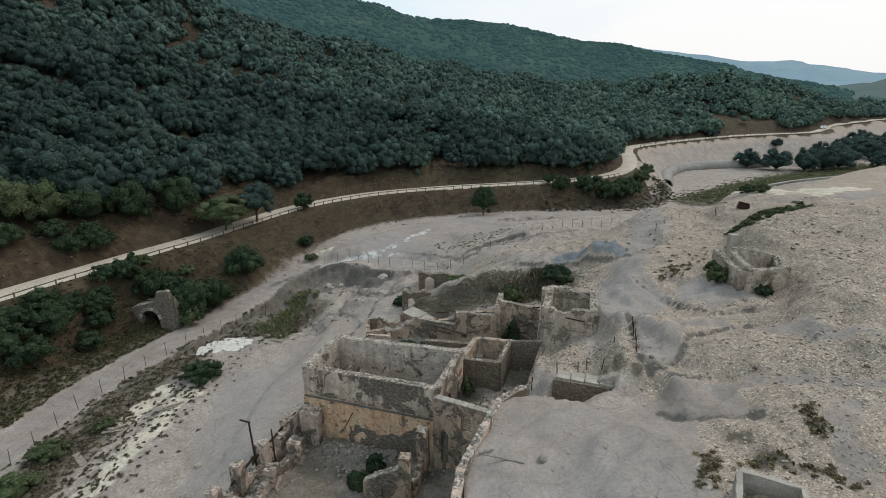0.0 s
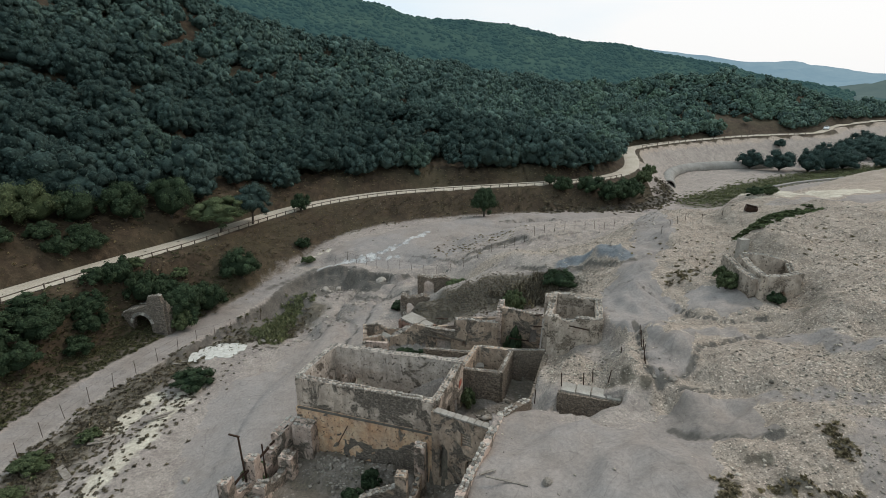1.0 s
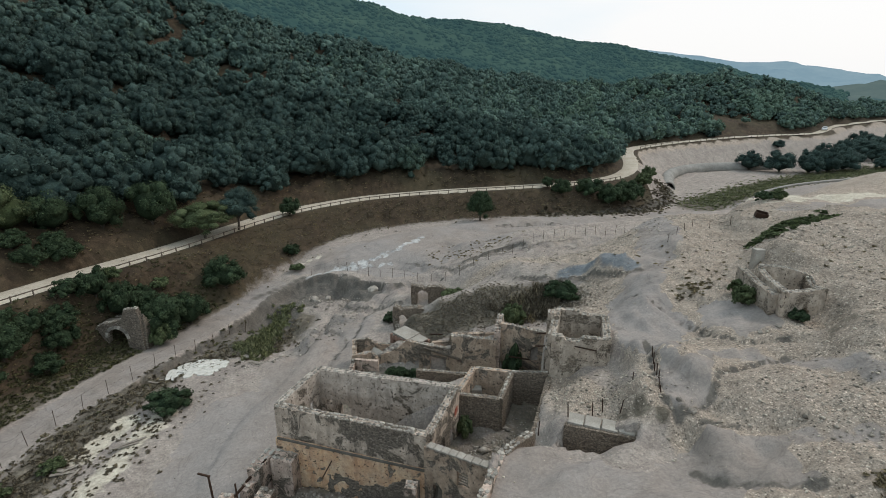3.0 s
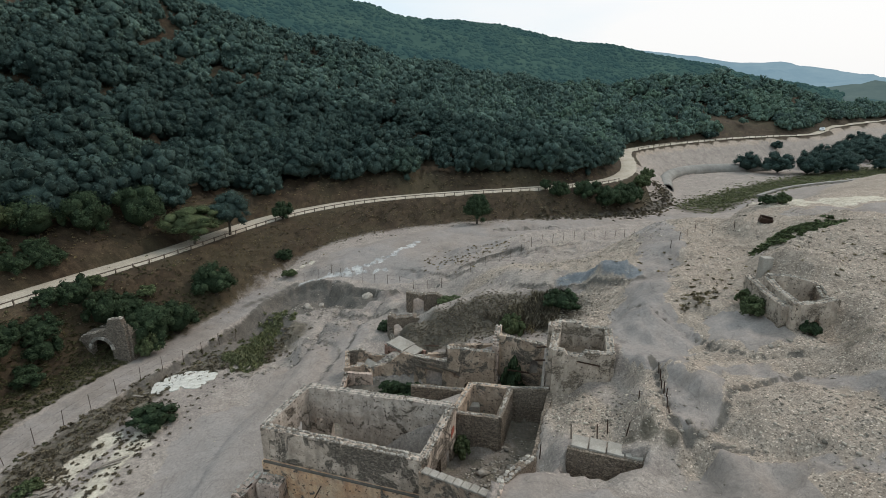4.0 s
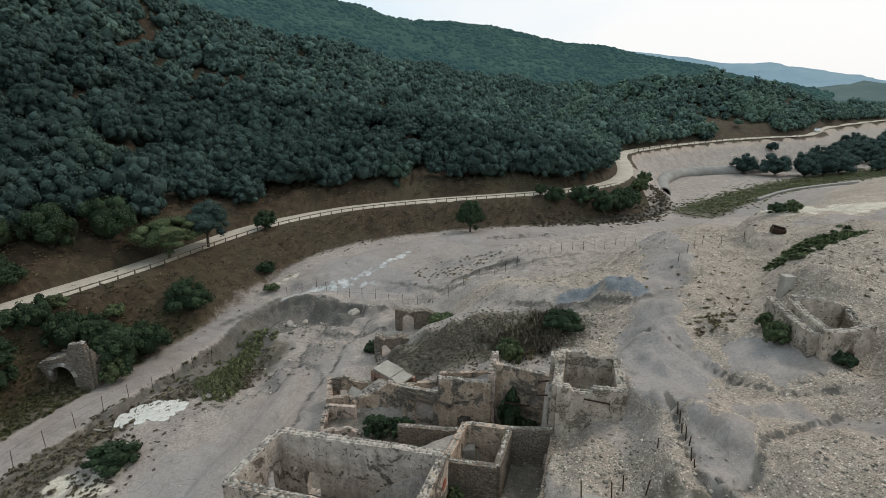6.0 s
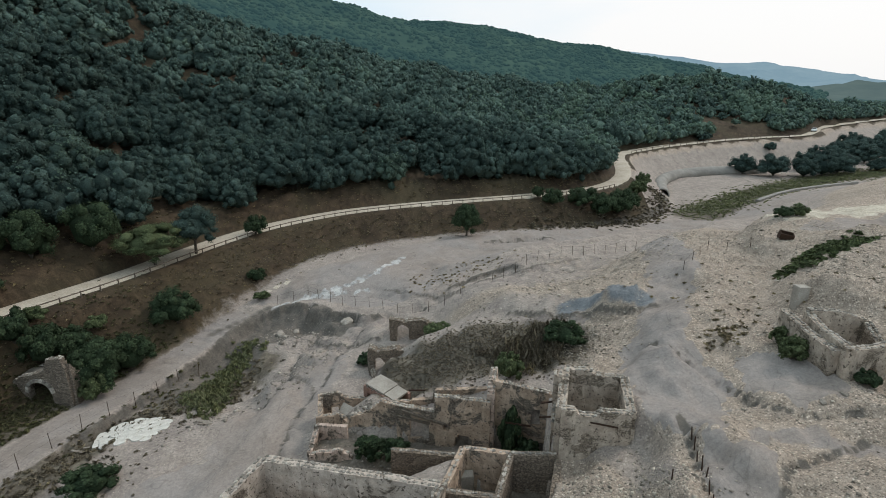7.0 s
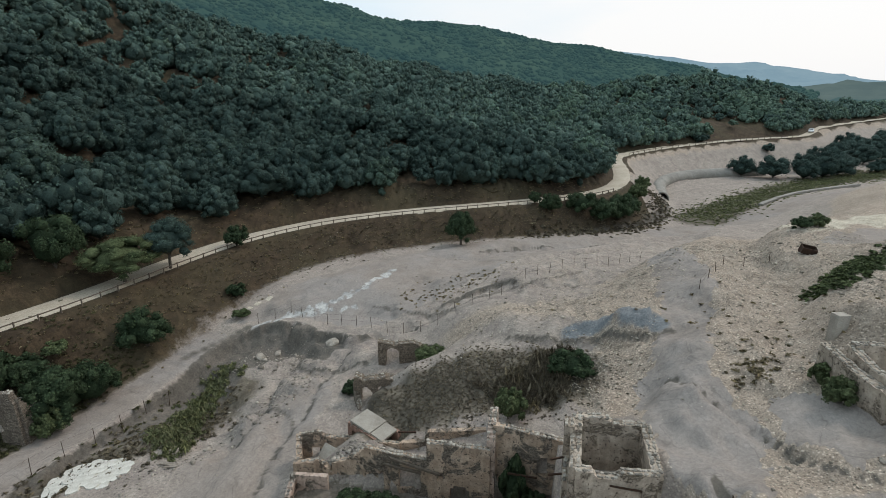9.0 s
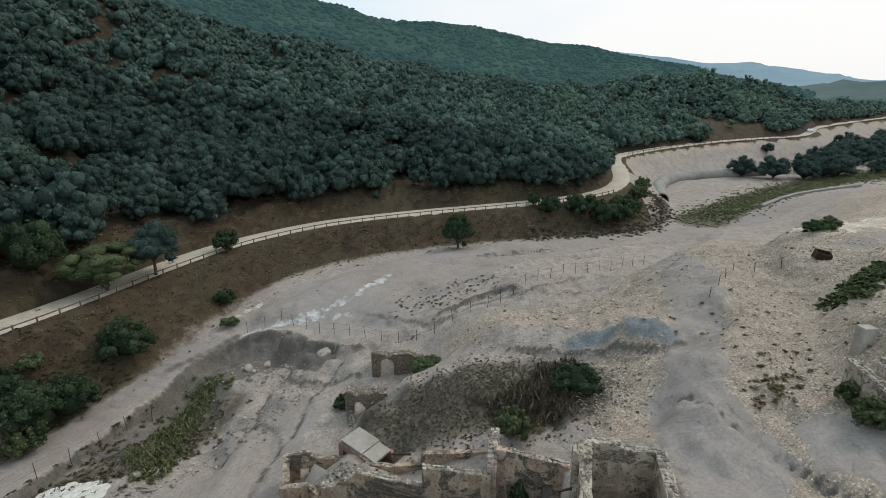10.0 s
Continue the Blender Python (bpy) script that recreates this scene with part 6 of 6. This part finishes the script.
rng = np.random.RandomState(5)
strip = along(rng, [(-31, 21), (-30.2, 31), (-29.2, 41), (-26.4, 49.4), (-21, 55), (-18, 61)], 1.5, 1500)
strip = strip[to_line(strip[:, 0], strip[:, 1], TRACK_S)[0] > 2.0]
tufts("dry_scrub", strip, rng.uniform(0.15, 0.5, len(strip)), M_DRY, 51, "brown dry scrub along the dirt track")
sandy = along(rng, [(-26.5, 23), (-25.3, 31.4), (-24.2, 38.7), (-22.3, 46)], 1.5, 420)
tufts("sand_scrub", sandy, rng.uniform(0.12, 0.34, len(sandy)), M_DRY, 52, "small brown tufts scattered over pale sand")
left = along(rng, [(-44, 28), (-40, 38), (-37, 48), (-33, 55), (-28, 64)], 2.8, 4600)
left = left[to_line(left[:, 0], left[:, 1], TRACK_S)[0] > 2.2]
tufts("dry_grass", left, rng.uniform(0.15, 0.45, len(left)), M_GRASS, 53, "dry olive grass and weeds below the road", "grass")
bank = along(rng, [(-46, 38), (-38, 58), (-29, 73), (-22, 86), (-12, 97), (2, 101.5), (18, 106), (32, 110)], 2.4, 3800)
d, _, side = to_line(bank[:, 0], bank[:, 1], ROAD_S)
bank = bank[(side < 0) & (d > 3)]
tufts("bank_grass", bank, rng.uniform(0.08, 0.26, len(bank)), M_STRAW, 54, "dry grass tufts on the brown road bank", "grass")
tufts("bank_scrub", bank[::3] + 0.4, rng.uniform(0.12, 0.4, len(bank[::3])), M_DRY, 55, "dry brown scrub on the road bank")
cutb = along(rng, [(-52, 45), (-44, 62), (-36, 80), (-27, 96), (-14, 105), (4, 111), (22, 116), (38, 124)], 3.0, 1500)
d, _, side = to_line(cutb[:, 0], cutb[:, 1], ROAD_S)
cutb = cutb[(side > 0) & (d > 2.8)]
tufts("cutting_scrub", cutb, rng.uniform(0.15, 0.5, len(cutb)), M_STRAW, 56, "low scrub on the cutting above the road")
mound = along(rng, [(-1, 51.5), (4, 51.5), (9, 51), (11, 49)], 2.0, 4200)
tufts("mound_scrub", mound, rng.uniform(0.06, 0.17, len(mound)), M_MOUND, 57, "dry dark scrub covering the earth mound")
tall = along(rng, [(7.4, 49.8), (9.6, 49), (11, 51.5)], 0.8, 240)
tufts("tall_dry_grass", tall, rng.uniform(0.5, 0.9, len(tall)), M_DRY, 58, "tall dry grey brush behind the ruins", n=30, leaf=0.07, flat_h=1.5)
gul = along(rng, [(-19.6, 66), (-20.6, 61), (-20.4, 55.4), (-19.4, 53)], 0.9, 460)
tufts("gully_reeds", gul, rng.uniform(0.2, 0.7, len(gul)), M_REED, 59, "olive green reeds growing in the gully", "reeds", n=26, leaf=0.1, flat_h=1.2)
far_line = [(58, 119), (70, 128), (85, 139), (100, 148), (120, 158), (150, 170)]
farg = along(rng, far_line, 3.2, 5600)
tufts("river_grass", farg, rng.uniform(0.25, 0.6, len(farg)), M_REED, 60, "olive green rushes along the far stream bed", "rushes", n=16, leaf=0.12)
toe = along(rng, [(20, 104), (32, 106.5), (42, 110.5), (50, 120), (56, 132)], 1.5, 700)
tufts("bank_foot_scrub", toe, rng.uniform(0.2, 0.7, len(toe)), M_DRY, 61, "grey scrub at the foot of the road bank", leaf=0.2)
patch = along(rng, [(31.2, 51.6), (33.2, 52.4), (36, 53.9), (39.5, 56)], 0.6, 1200)
tufts("green_patch", patch, rng.uniform(0.3, 0.6, len(patch)), M_PATCH, 62, "low bright green creeping patch on the stony slope", "ground cover", n=20, leaf=0.2, flat_h=0.5)
loose = np.vstack([along(rng, [(18, 60), (26, 44), (22, 48)], 2.5, 60), along(rng, [(28, 50), (33, 44), (40, 40)], 4, 45), along(rng, [(0, 73), (6, 74), (10, 77)], 1.8, 160), along(rng, [(17.4, 19.5), (18, 21.5)], 0.25, 45), along(rng, [(12.2, 18.9), (11.6, 17.6)], 0.3, 55), along(rng, [(14.2, 18.7), (16, 18), (17, 16.5)], 0.25, 45), along(rng, [(20.5, 43.5), (22, 45)], 0.6, 60)])
tufts("stony_scrub", loose, rng.uniform(0.12, 0.34, len(loose)), M_STRAW, 63, "sparse brown tufts on the stony slope")


# ---- stones ----
CHIP_V = np.array([(1, 0, -0.1), (0.2, 1, 0.1), (-1, 0.2, -0.1), (-0.1, -1, 0.1), (0.15, 0.1, 1), (0, 0, -1)], float)
CHIP_F = np.array([(0, 1, 4), (1, 2, 4), (2, 3, 4), (3, 0, 4), (1, 0, 5), (2, 1, 5), (3, 2, 5), (0, 3, 5)])


def stones(name, spots, sizes, seed, label, material):
    rng = np.random.RandomState(seed)
    p = np.array(spots)
    n = len(p)
    z = lie(p[:, 0], p[:, 1])
    base = CHIP_V * np.array([1.0, 0.85, 0.6])
    turn = rng.uniform(0, 6.283, n)
    c, s = np.cos(turn), np.sin(turn)
    v = base[None] * rng.uniform(0.7, 1.15, (n, len(CHIP_V), 1)) * np.array(sizes)[:, None, None] * np.stack([rng.uniform(0.7, 1.4, n), rng.uniform(0.7, 1.2, n), rng.uniform(0.5, 1.1, n)], 1)[:, None]
    x, y = v[:, :, 0] * c[:, None] - v[:, :, 1] * s[:, None], v[:, :, 0] * s[:, None] + v[:, :, 1] * c[:, None]
    v = np.stack([x + p[:, :1], y + p[:, 1:2], v[:, :, 2] + z[:, None] + np.array(sizes)[:, None] * 0.15], 2)
    f = (CHIP_F + (np.arange(n) * len(CHIP_V))[:, None, None]).reshape(-1, 3)
    ob = big_mesh(name, v.reshape(-1, 3), f, material)
    return tagged(ob, label, "stones", kind="stuff")


rng = np.random.RandomState(9)
q = np.stack([rng.uniform(11.5, 44, 60000), rng.uniform(14, 74, 60000)], 1)
keep = np.ones(len(q), bool)
for sheet in (MUD_COURT, MUD_LOBES[0], MUD_LOBES[1], MUD_LOBES[2], MUD_SWALE):
    keep &= ~inside(q[:, 0], q[:, 1], sheet) | (rng.uniform(size=len(q)) < 0.02)
for line, w in (([(17.5, 33.9, 0), (20, 33.7, 0), (22.6, 31.2, 0), (24.4, 28, 0), (27, 25.5, 0)], 1.3), ([(16.5, 25.4, 0), (20, 24.2, 0), (25, 21.5, 0)], 1.1), ([(18, 54, 0), (15.6, 54.8, 0)], 1.6)):
    dd, _, _ = to_line(q[:, 0], q[:, 1], sampled(line, 0.8))
    keep &= dd > w * (0.8 + 0.3 * waves(q[:, 0], q[:, 1], 3, 7, 2))
keep &= waves(q[:, 0], q[:, 1], 9, 45, 3) + rng.uniform(-1.1, 1.1, len(q)) > -0.35
keep &= ~inside(q[:, 0], q[:, 1], [(23.8, 37), (27.4, 37.8), (28.6, 41.9), (24.2, 42.2)])
q = q[keep]
stones("slope_stones", q, 0.022 + 0.024 * rng.exponential(1.0, len(q)), 71, "pale angular stones strewn over the spoil slope", M_ROCK)
band = np.vstack([along(rng, [(27, 31), (31, 33), (34, 42), (33, 50), (38, 60)], 3.2, 5000), along(rng, [(20, 27), (24, 24), (26, 20)], 2.2, 2500), along(rng, [(4, 60), (10, 61), (16, 60), (24, 64), (30, 70)], 2.2, 3600), along(rng, [(14, 47), (12.6, 51), (15, 49)], 1.4, 1500), along(rng, [(8.4, 34), (10, 31.8), (12, 32.4), (11.8, 30.8)], 1.1, 1500),
                  along(rng, [(12, 80), (24, 78), (36, 84), (48, 100)], 3.5, 1800), along(rng, [(33, 66), (35, 62), (32, 70)], 2.0, 900)])
stones("spoil_stones", band, 0.028 + 0.03 * rng.exponential(1.0, len(band)), 72, "broken stones on the spoil heaps behind the ruins", M_ROCK)
rub = np.vstack([along(rng, [(-8.6, 30.6), (-5.5, 30.2), (-3, 29.4)], 0.7, 420), along(rng, [(-11.6, 29), (-13.6, 24.4)], 0.9, 420), along(rng, [(-5.5, 46.5), (-4, 45.8), (-3.4, 47.5)], 0.7, 420), along(rng, [(2.5, 31.5), (4, 31), (5, 33.5)], 0.8, 420), along(rng, [(-8, 29.5), (-4, 28.5), (-1, 27.5), (1.6, 26.4)], 0.7, 420), along(rng, [(-10.5, 28.5), (-12, 24.5)], 0.8, 360),
                 along(rng, [(-14.5, 55), (-12, 60), (-9.5, 63)], 1.4, 700), along(rng, [(-19, 66.5), (-15, 67), (-11, 65.5)], 1.5, 800), along(rng, [(-19, 53.5), (-16, 52), (-21.5, 49)], 1.0, 320), along(rng, [(-3, 40.5), (0.5, 41.2), (3.6, 40.6)], 0.8, 260), along(rng, [(-3.5, 24), (-1.2, 23)], 0.9, 200)])
stones("rubble", rub, 0.04 + 0.045 * rng.exponential(1.0, len(rub)), 73, "fallen wall stones lying among the ruins", M_STONE)
mud = np.stack([rng.uniform(-20, 12, 700), rng.uniform(16, 100, 700)], 1)
stones("mud_stones", mud, 0.03 + 0.03 * rng.exponential(1.0, len(mud)), 74, "scattered small stones on grey mud", M_ROCK)


def boulder(x, y, r, seed, label):
    rng = np.random.RandomState(seed)
    v = ICO2_V * rng.uniform(0.85, 1.1, (len(ICO2_V), 1)) * np.array([1.0, 0.8, 0.65])
    v = np.clip(v, [-0.85, -0.7, -0.5], [0.85, 0.7, 0.55]) * r
    ob = mesh_object("boulder", v, ICO2_F, M_STONE)
    ob.location = (x, y, height(x, y) + r * 0.2)
    ob.rotation_euler = (0.1, 0.2, seed)
    return tagged(ob, label, "boulder", "boulders")


boulder(5.2, 20.9, 0.3, 1, "small dark boulder lying on smooth grey mud")
for k, (x, y, r) in enumerate(((-8.6, 67.6, 0.8), (-14.8, 68.4, 0.5), (-16.2, 66.9, 0.6), (14.0, 28.4, 0.3), (13.5, 29.0, 0.22), (-18.2, 31.4, 0.35), (-17.6, 28.2, 0.4), (21.8, 35.8, 0.22), (23.2, 36.2, 0.25))):
    boulder(x, y, r, 10 + k, "grey weathered boulder half sunk in the mud")


# ---- road furniture ----
def guardrail():
    """Timber rail on the valley side of the road."""
    s = sampled(smooth_line(ROAD, 3), 0.5)
    way = np.gradient(s[:, :2], axis=0)
    way /= np.linalg.norm(way, axis=1)[:, None]
    edge = s[:, :2] + np.stack([way[:, 1], -way[:, 0]], 1) * 2.35
    run = np.concatenate([[0], np.cumsum(np.linalg.norm(np.diff(edge, axis=0), axis=1))])
    lo, hi = run[np.argmin(np.hypot(edge[:, 0] + 50, edge[:, 1] - 38))], run[np.argmin(np.hypot(edge[:, 0] - 40, edge[:, 1] - 121))]
    lo2, hi2 = run[np.argmin(np.hypot(edge[:, 0] - 60, edge[:, 1] - 164))], run[np.argmin(np.hypot(edge[:, 0] - 140, edge[:, 1] - 205))]
    post = bpy.data.meshes.new("post")
    bm = bmesh.new()
    box_bm(bm, -0.06, 0.06, -0.06, 0.06, -0.3, 0.72, None, 0.015)
    bm.to_mesh(post)
    bm.free()
    post.materials.append(M_RAIL)
    for a, b, gap, label in ((lo, hi, 2.0, "brown timber guard rail along the dirt road"), (lo2, hi2, 3.0, "far timber guard rail along the dirt road")):
        g = tagged(new("guard_rail"), label, "guard rail")
        at = np.arange(a, b, gap)
        p = np.stack([np.interp(at, run, edge[:, 0]), np.interp(at, run, edge[:, 1]), np.interp(at, run, s[:, 2])], 1)
        g.location = p[0]
        for k, q in enumerate(p):
            o = new("post", post)
            o.parent, o.location = g, q - p[0]
        for k in range(len(p) - 1):
            bm = bmesh.new()
            beam_bm(bm, p[k] - p[0] + (0, 0, 0.6), p[k + 1] - p[0] + (0, 0, 0.6), 0.06, 0.11)
            part("rail", bm, M_RAIL, g)


guardrail()


def wire_fence(line, gap, high, seed, label):
    s = sampled([(*q, 0) for q in line], 0.25)
    run = np.concatenate([[0], np.cumsum(np.linalg.norm(np.diff(s[:, :2], axis=0), axis=1))])
    at = np.arange(0, run[-1], gap)
    x, y = np.interp(at, run, s[:, 0]), np.interp(at, run, s[:, 1])
    z = lie(x, y)
    f = tagged(new("wire_fence"), label, "fence")
    f.location = (x[0], y[0], z[0])
    rng = random.Random(seed)
    for k in range(len(at)):
        lean = (rng.uniform(-0.12, 0.12), rng.uniform(-0.12, 0.12))
        bm = bmesh.new()
        tube_bm(bm, (x[k] - x[0], y[k] - y[0], z[k] - z[0] - 0.2), (x[k] - x[0] + lean[0], y[k] - y[0] + lean[1], z[k] - z[0] + high), 0.026, 0.022, 5)
        part("post", bm, M_RUST, f)
        if k:
            for h in (0.5, 0.95):
                bm = bmesh.new()
                tube_bm(bm, (x[k - 1] - x[0], y[k - 1] - y[0], z[k - 1] - z[0] + high * h), (x[k] - x[0], y[k] - y[0], z[k] - z[0] + high * h), 0.006, 0.006, 3)
                part("wire", bm, M_RUST, f)


wire_fence([(-33.1, 25), (-33.2, 34), (-32.8, 39.8), (-31, 45), (-28.4, 50.5), (-25.4, 57), (-22.8, 63)], 2.4, 1.5, 4, "leaning wire fence beside the dirt track")
wire_fence([(-18, 72.8), (-14.5, 74), (-10, 71), (-5, 68.8), (-1, 67), (2, 66), (7.5, 67), (15, 72.5), (22, 76), (30, 80)], 1.9, 1.3, 5, "low sagging wire fence across the mud flat")
wire_fence([(24, 56), (29, 61), (34, 60.5)], 2.2, 0.9, 6, "thin wire fence on the stony crest")


def culvert():
    """Shotcrete-covered pipe with an open mouth."""
    axis = smooth_line([(59.6, 138.2, 1.6), (62.5, 146, 1.8), (65.5, 153, 2.0), (70, 159.5, 2.2), (77, 165, 2.3), (86, 168.5, 2.3), (96, 169.5, 2.2), (105, 169, 1.6)], 2)
    s = sampled(axis, 1.0)
    way = np.gradient(s, axis=0)
    way /= np.linalg.norm(way, axis=1)[:, None]
    n, verts, faces = 18, [], []
    for ring, rad in ((0, 1.75), (1, 1.45)):
        for p, w in zip(s, way):
            side = np.array([w[1], -w[0], 0]) / math.hypot(w[0], w[1])
            for k in range(n):
                a = 2 * math.pi * k / n
                wob = 1 + 0.03 * noise.noise((p[0], p[1], a * 2))
                verts.append(p + rad * wob * (side * math.cos(a) + np.array([0, 0, 1]) * math.sin(a)))
    m = len(s) * n
    for i in range(len(s) - 1):
        for k in range(n):
            a, b = i * n + k, i * n + (k + 1) % n
            faces.append((a, b, b + n, a + n))
            if i < 14:
                faces.append((m + a, m + a + n, m + b + n, m + b))
    for k in range(n):
        faces.append((k, m + k, m + (k + 1) % n, (k + 1) % n))
    o = np.array([59.6, 138.2, 0.0])
    c = tagged(new("culvert"), "long grey shotcrete culvert pipe with a dark open mouth", "culvert")
    c.location = o
    mesh_object("pipe", [v - o for v in verts], faces, M_PIPE, c, smooth=True)
    # near-black disc deep inside stands in for the shade of the pipe
    bm = bmesh.new()
    bmesh.ops.create_circle(bm, cap_ends=True, segments=18, radius=1.46, matrix=Matrix.Translation((5.2, 13.2, 2.0)) @ Euler((math.pi / 2, 0, -0.4)).to_matrix().to_4x4())
    part("inner_dark", bm, M_DARK, c)


culvert()


def parked_car(x, y, z, turn):
    c = thing("car", x, y, z, "small white hatchback car on the far dirt road", "car", turn=turn)
    bm = bmesh.new()
    prof = [(-2.05, 0.35), (-2.0, 0.85), (-1.75, 0.95), (-1.2, 1.45), (0.3, 1.48), (1.0, 1.0), (1.85, 0.88), (2.05, 0.6), (2.0, 0.32)]
    rows = [[bm.verts.new((px, s * (0.82 if pz < 1.1 else 0.68), pz)) for px, pz in prof] for s in (-1, 1)]
    for k in range(len(prof)):
        j = (k + 1) % len(prof)
        bm.faces.new((rows[0][k], rows[0][j], rows[1][j], rows[1][k]))
    bm.faces.new(rows[0][::-1])
    bm.faces.new(rows[1])
    bmesh.ops.bevel(bm, geom=list(bm.edges), offset=0.05, segments=2, affect="EDGES")
    part("body", bm, M_PAINT, c)
    for s in (-1, 1):
        bm = bmesh.new()
        box_bm(bm, -1.15, 0.5, s * 0.74 - 0.03, s * 0.74 + 0.03, 1.02, 1.36, None, 0.02)
        part("side_window", bm, M_GLASS, c)
    bm = bmesh.new()
    box_bm(bm, -0.02, 0.02, -0.6, 0.6, -0.24, 0.24, Matrix.Translation((0.68, 0, 1.25)) @ Euler((0, -0.95, 0)).to_matrix().to_4x4(), 0.01)
    part("windscreen", bm, M_GLASS, c)
    for px in (-1.25, 1.25):
        for s in (-1, 1):
            bm = bmesh.new()
            tube_bm(bm, (px, s * 0.66, 0.3), (px, s * 0.86, 0.3), 0.3, 0.3, 14)
            w = part("wheel", bm, M_TYRE, c)
            bm = bmesh.new()
            tube_bm(bm, (px, s * 0.855, 0.3), (px, s * 0.875, 0.3), 0.17, 0.16, 10)
            part("rim", bm, M_CONCRETE, w)


parked_car(157.0, 220.6, 9.62, 228)


# ---- loose things ----
def planks(x, y, turn, lengths, label):
    z = height(x, y)
    for k, (l, w, dx, dy, a, tilt) in enumerate(lengths):
        bm = bmesh.new()
        box_bm(bm, -l / 2, l / 2, -w / 2, w / 2, -0.03, 0.03, None, 0.01)
        me = bpy.data.meshes.new("plank")
        bm.to_mesh(me)
        bm.free()
        me.materials.append(M_WOOD)
        ob = new("plank", me)
        px, py = x + dx, y + dy
        ob.matrix_world = pose(px, py, height(px, py) + 0.1 + 0.04 * k, tilt, 3, turn + a)
        tagged(ob, label, "plank", "discarded planks")


planks(-28.2, 32.8, -38, ((1.9, 0.5, 0, 0, 0, 4), (0.9, 0.12, 0.7, 0.9, 60, 0)), "grey weathered board lying in the scrub")
planks(-27.6, 36.0, 20, ((1.6, 0.3, 0, 0, 0, 2), (1.2, 0.25, 0.3, 0.5, 30, 0), (1.3, 0.2, 1.0, -0.2, 70, 0), (0.9, 0.3, -0.5, 0.2, -20, 5)), "grey broken plank in a heap by the track")
planks(-24.1, 38.7, 35, ((2.2, 0.2, 0, 0, 0, 0), (1.8, 0.22, 0.2, 0.25, 5, 0), (2.0, 0.15, -0.2, -0.3, -6, 0)), "grey broken plank beside pale sand")
planks(-27.1, 48.1, -10, ((1.6, 0.2, 0, 0, 0, 0), (0.9, 0.15, 0.5, 0.4, 30, 0)), "grey weathered board lying in the scrub")
planks(-18.2, 50.6, -12, ((1.5, 0.3, 0, 0, 0, 8), (0.9, 0.2, 0.3, -0.5, 20, 0)), "grey broken plank on rubble")
planks(4.9, 20.4, -14, ((2.0, 0.1, -1.6, 0.5, 0, 0), (0.9, 0.12, -2.4, 1.3, 40, 6)), "thin grey timber lying on smooth mud")


def white_slab():
    s = thing("cracked_white_slab", -24.2, 50.1, height(-24.2, 50.1), "cracked chalk-white concrete floor slab by the track", "slab", turn=14)
    rng = random.Random(5)
    for i in range(10):
        for j in range(6):
            ex, ey = -2.7 + 0.6 * i, -1.5 + 0.6 * j
            if (ex / 2.9) ** 2 + (ey / 1.7) ** 2 + rng.uniform(-0.25, 0.25) > 1.0:
                continue
            bm = bmesh.new()
            w = 0.43
            ring = [bm.verts.new((w * 1.25 * rng.uniform(0.75, 1.1) * math.cos(a), w * 1.25 * rng.uniform(0.75, 1.1) * math.sin(a), 0)) for a in [k * math.pi / 4 + 0.4 for k in range(8)]]
            top = bmesh.ops.extrude_face_region(bm, geom=[bm.faces.new(ring)])
            for v in top["geom"]:
                if isinstance(v, bmesh.types.BMVert):
                    v.co = (v.co.x * 0.95, v.co.y * 0.95, rng.uniform(0.2, 0.225))
            bmesh.ops.recalc_face_normals(bm, faces=bm.faces)
            o = part("slab_piece", bm, M_WHITE, s)
            gz = height(-24.2 + ex * math.cos(0.244) - ey * math.sin(0.244), 50.1 + ex * math.sin(0.244) + ey * math.cos(0.244)) - height(-24.2, 50.1)
            o.matrix_basis = pose(ex + rng.uniform(-0.05, 0.05), ey + rng.uniform(-0.05, 0.05), gz - 0.13 + 0.004 * ((3 * i + 5 * j) % 7), rng.uniform(-1, 1), rng.uniform(-1, 1), rng.uniform(-25, 25))


white_slab()
bx = thing("rusted_cart", 35.4, 59.6, height(35.4, 59.6), "small rusted iron cart box tipped on the slope", "cart", turn=-20)
for a in ((-0.6, 0.6, -0.4, -0.35, 0, 0.7), (-0.6, 0.6, 0.35, 0.4, 0, 0.7), (-0.6, -0.55, -0.35, 0.35, 0, 0.7), (0.55, 0.6, -0.35, 0.35, 0, 0.7), (-0.6, 0.6, -0.4, 0.4, -0.05, 0.0)):
    bm = bmesh.new()
    box_bm(bm, *a, Euler((0.25, 0.2, 0)).to_matrix().to_4x4())
    part("panel", bm, M_RUST, bx)
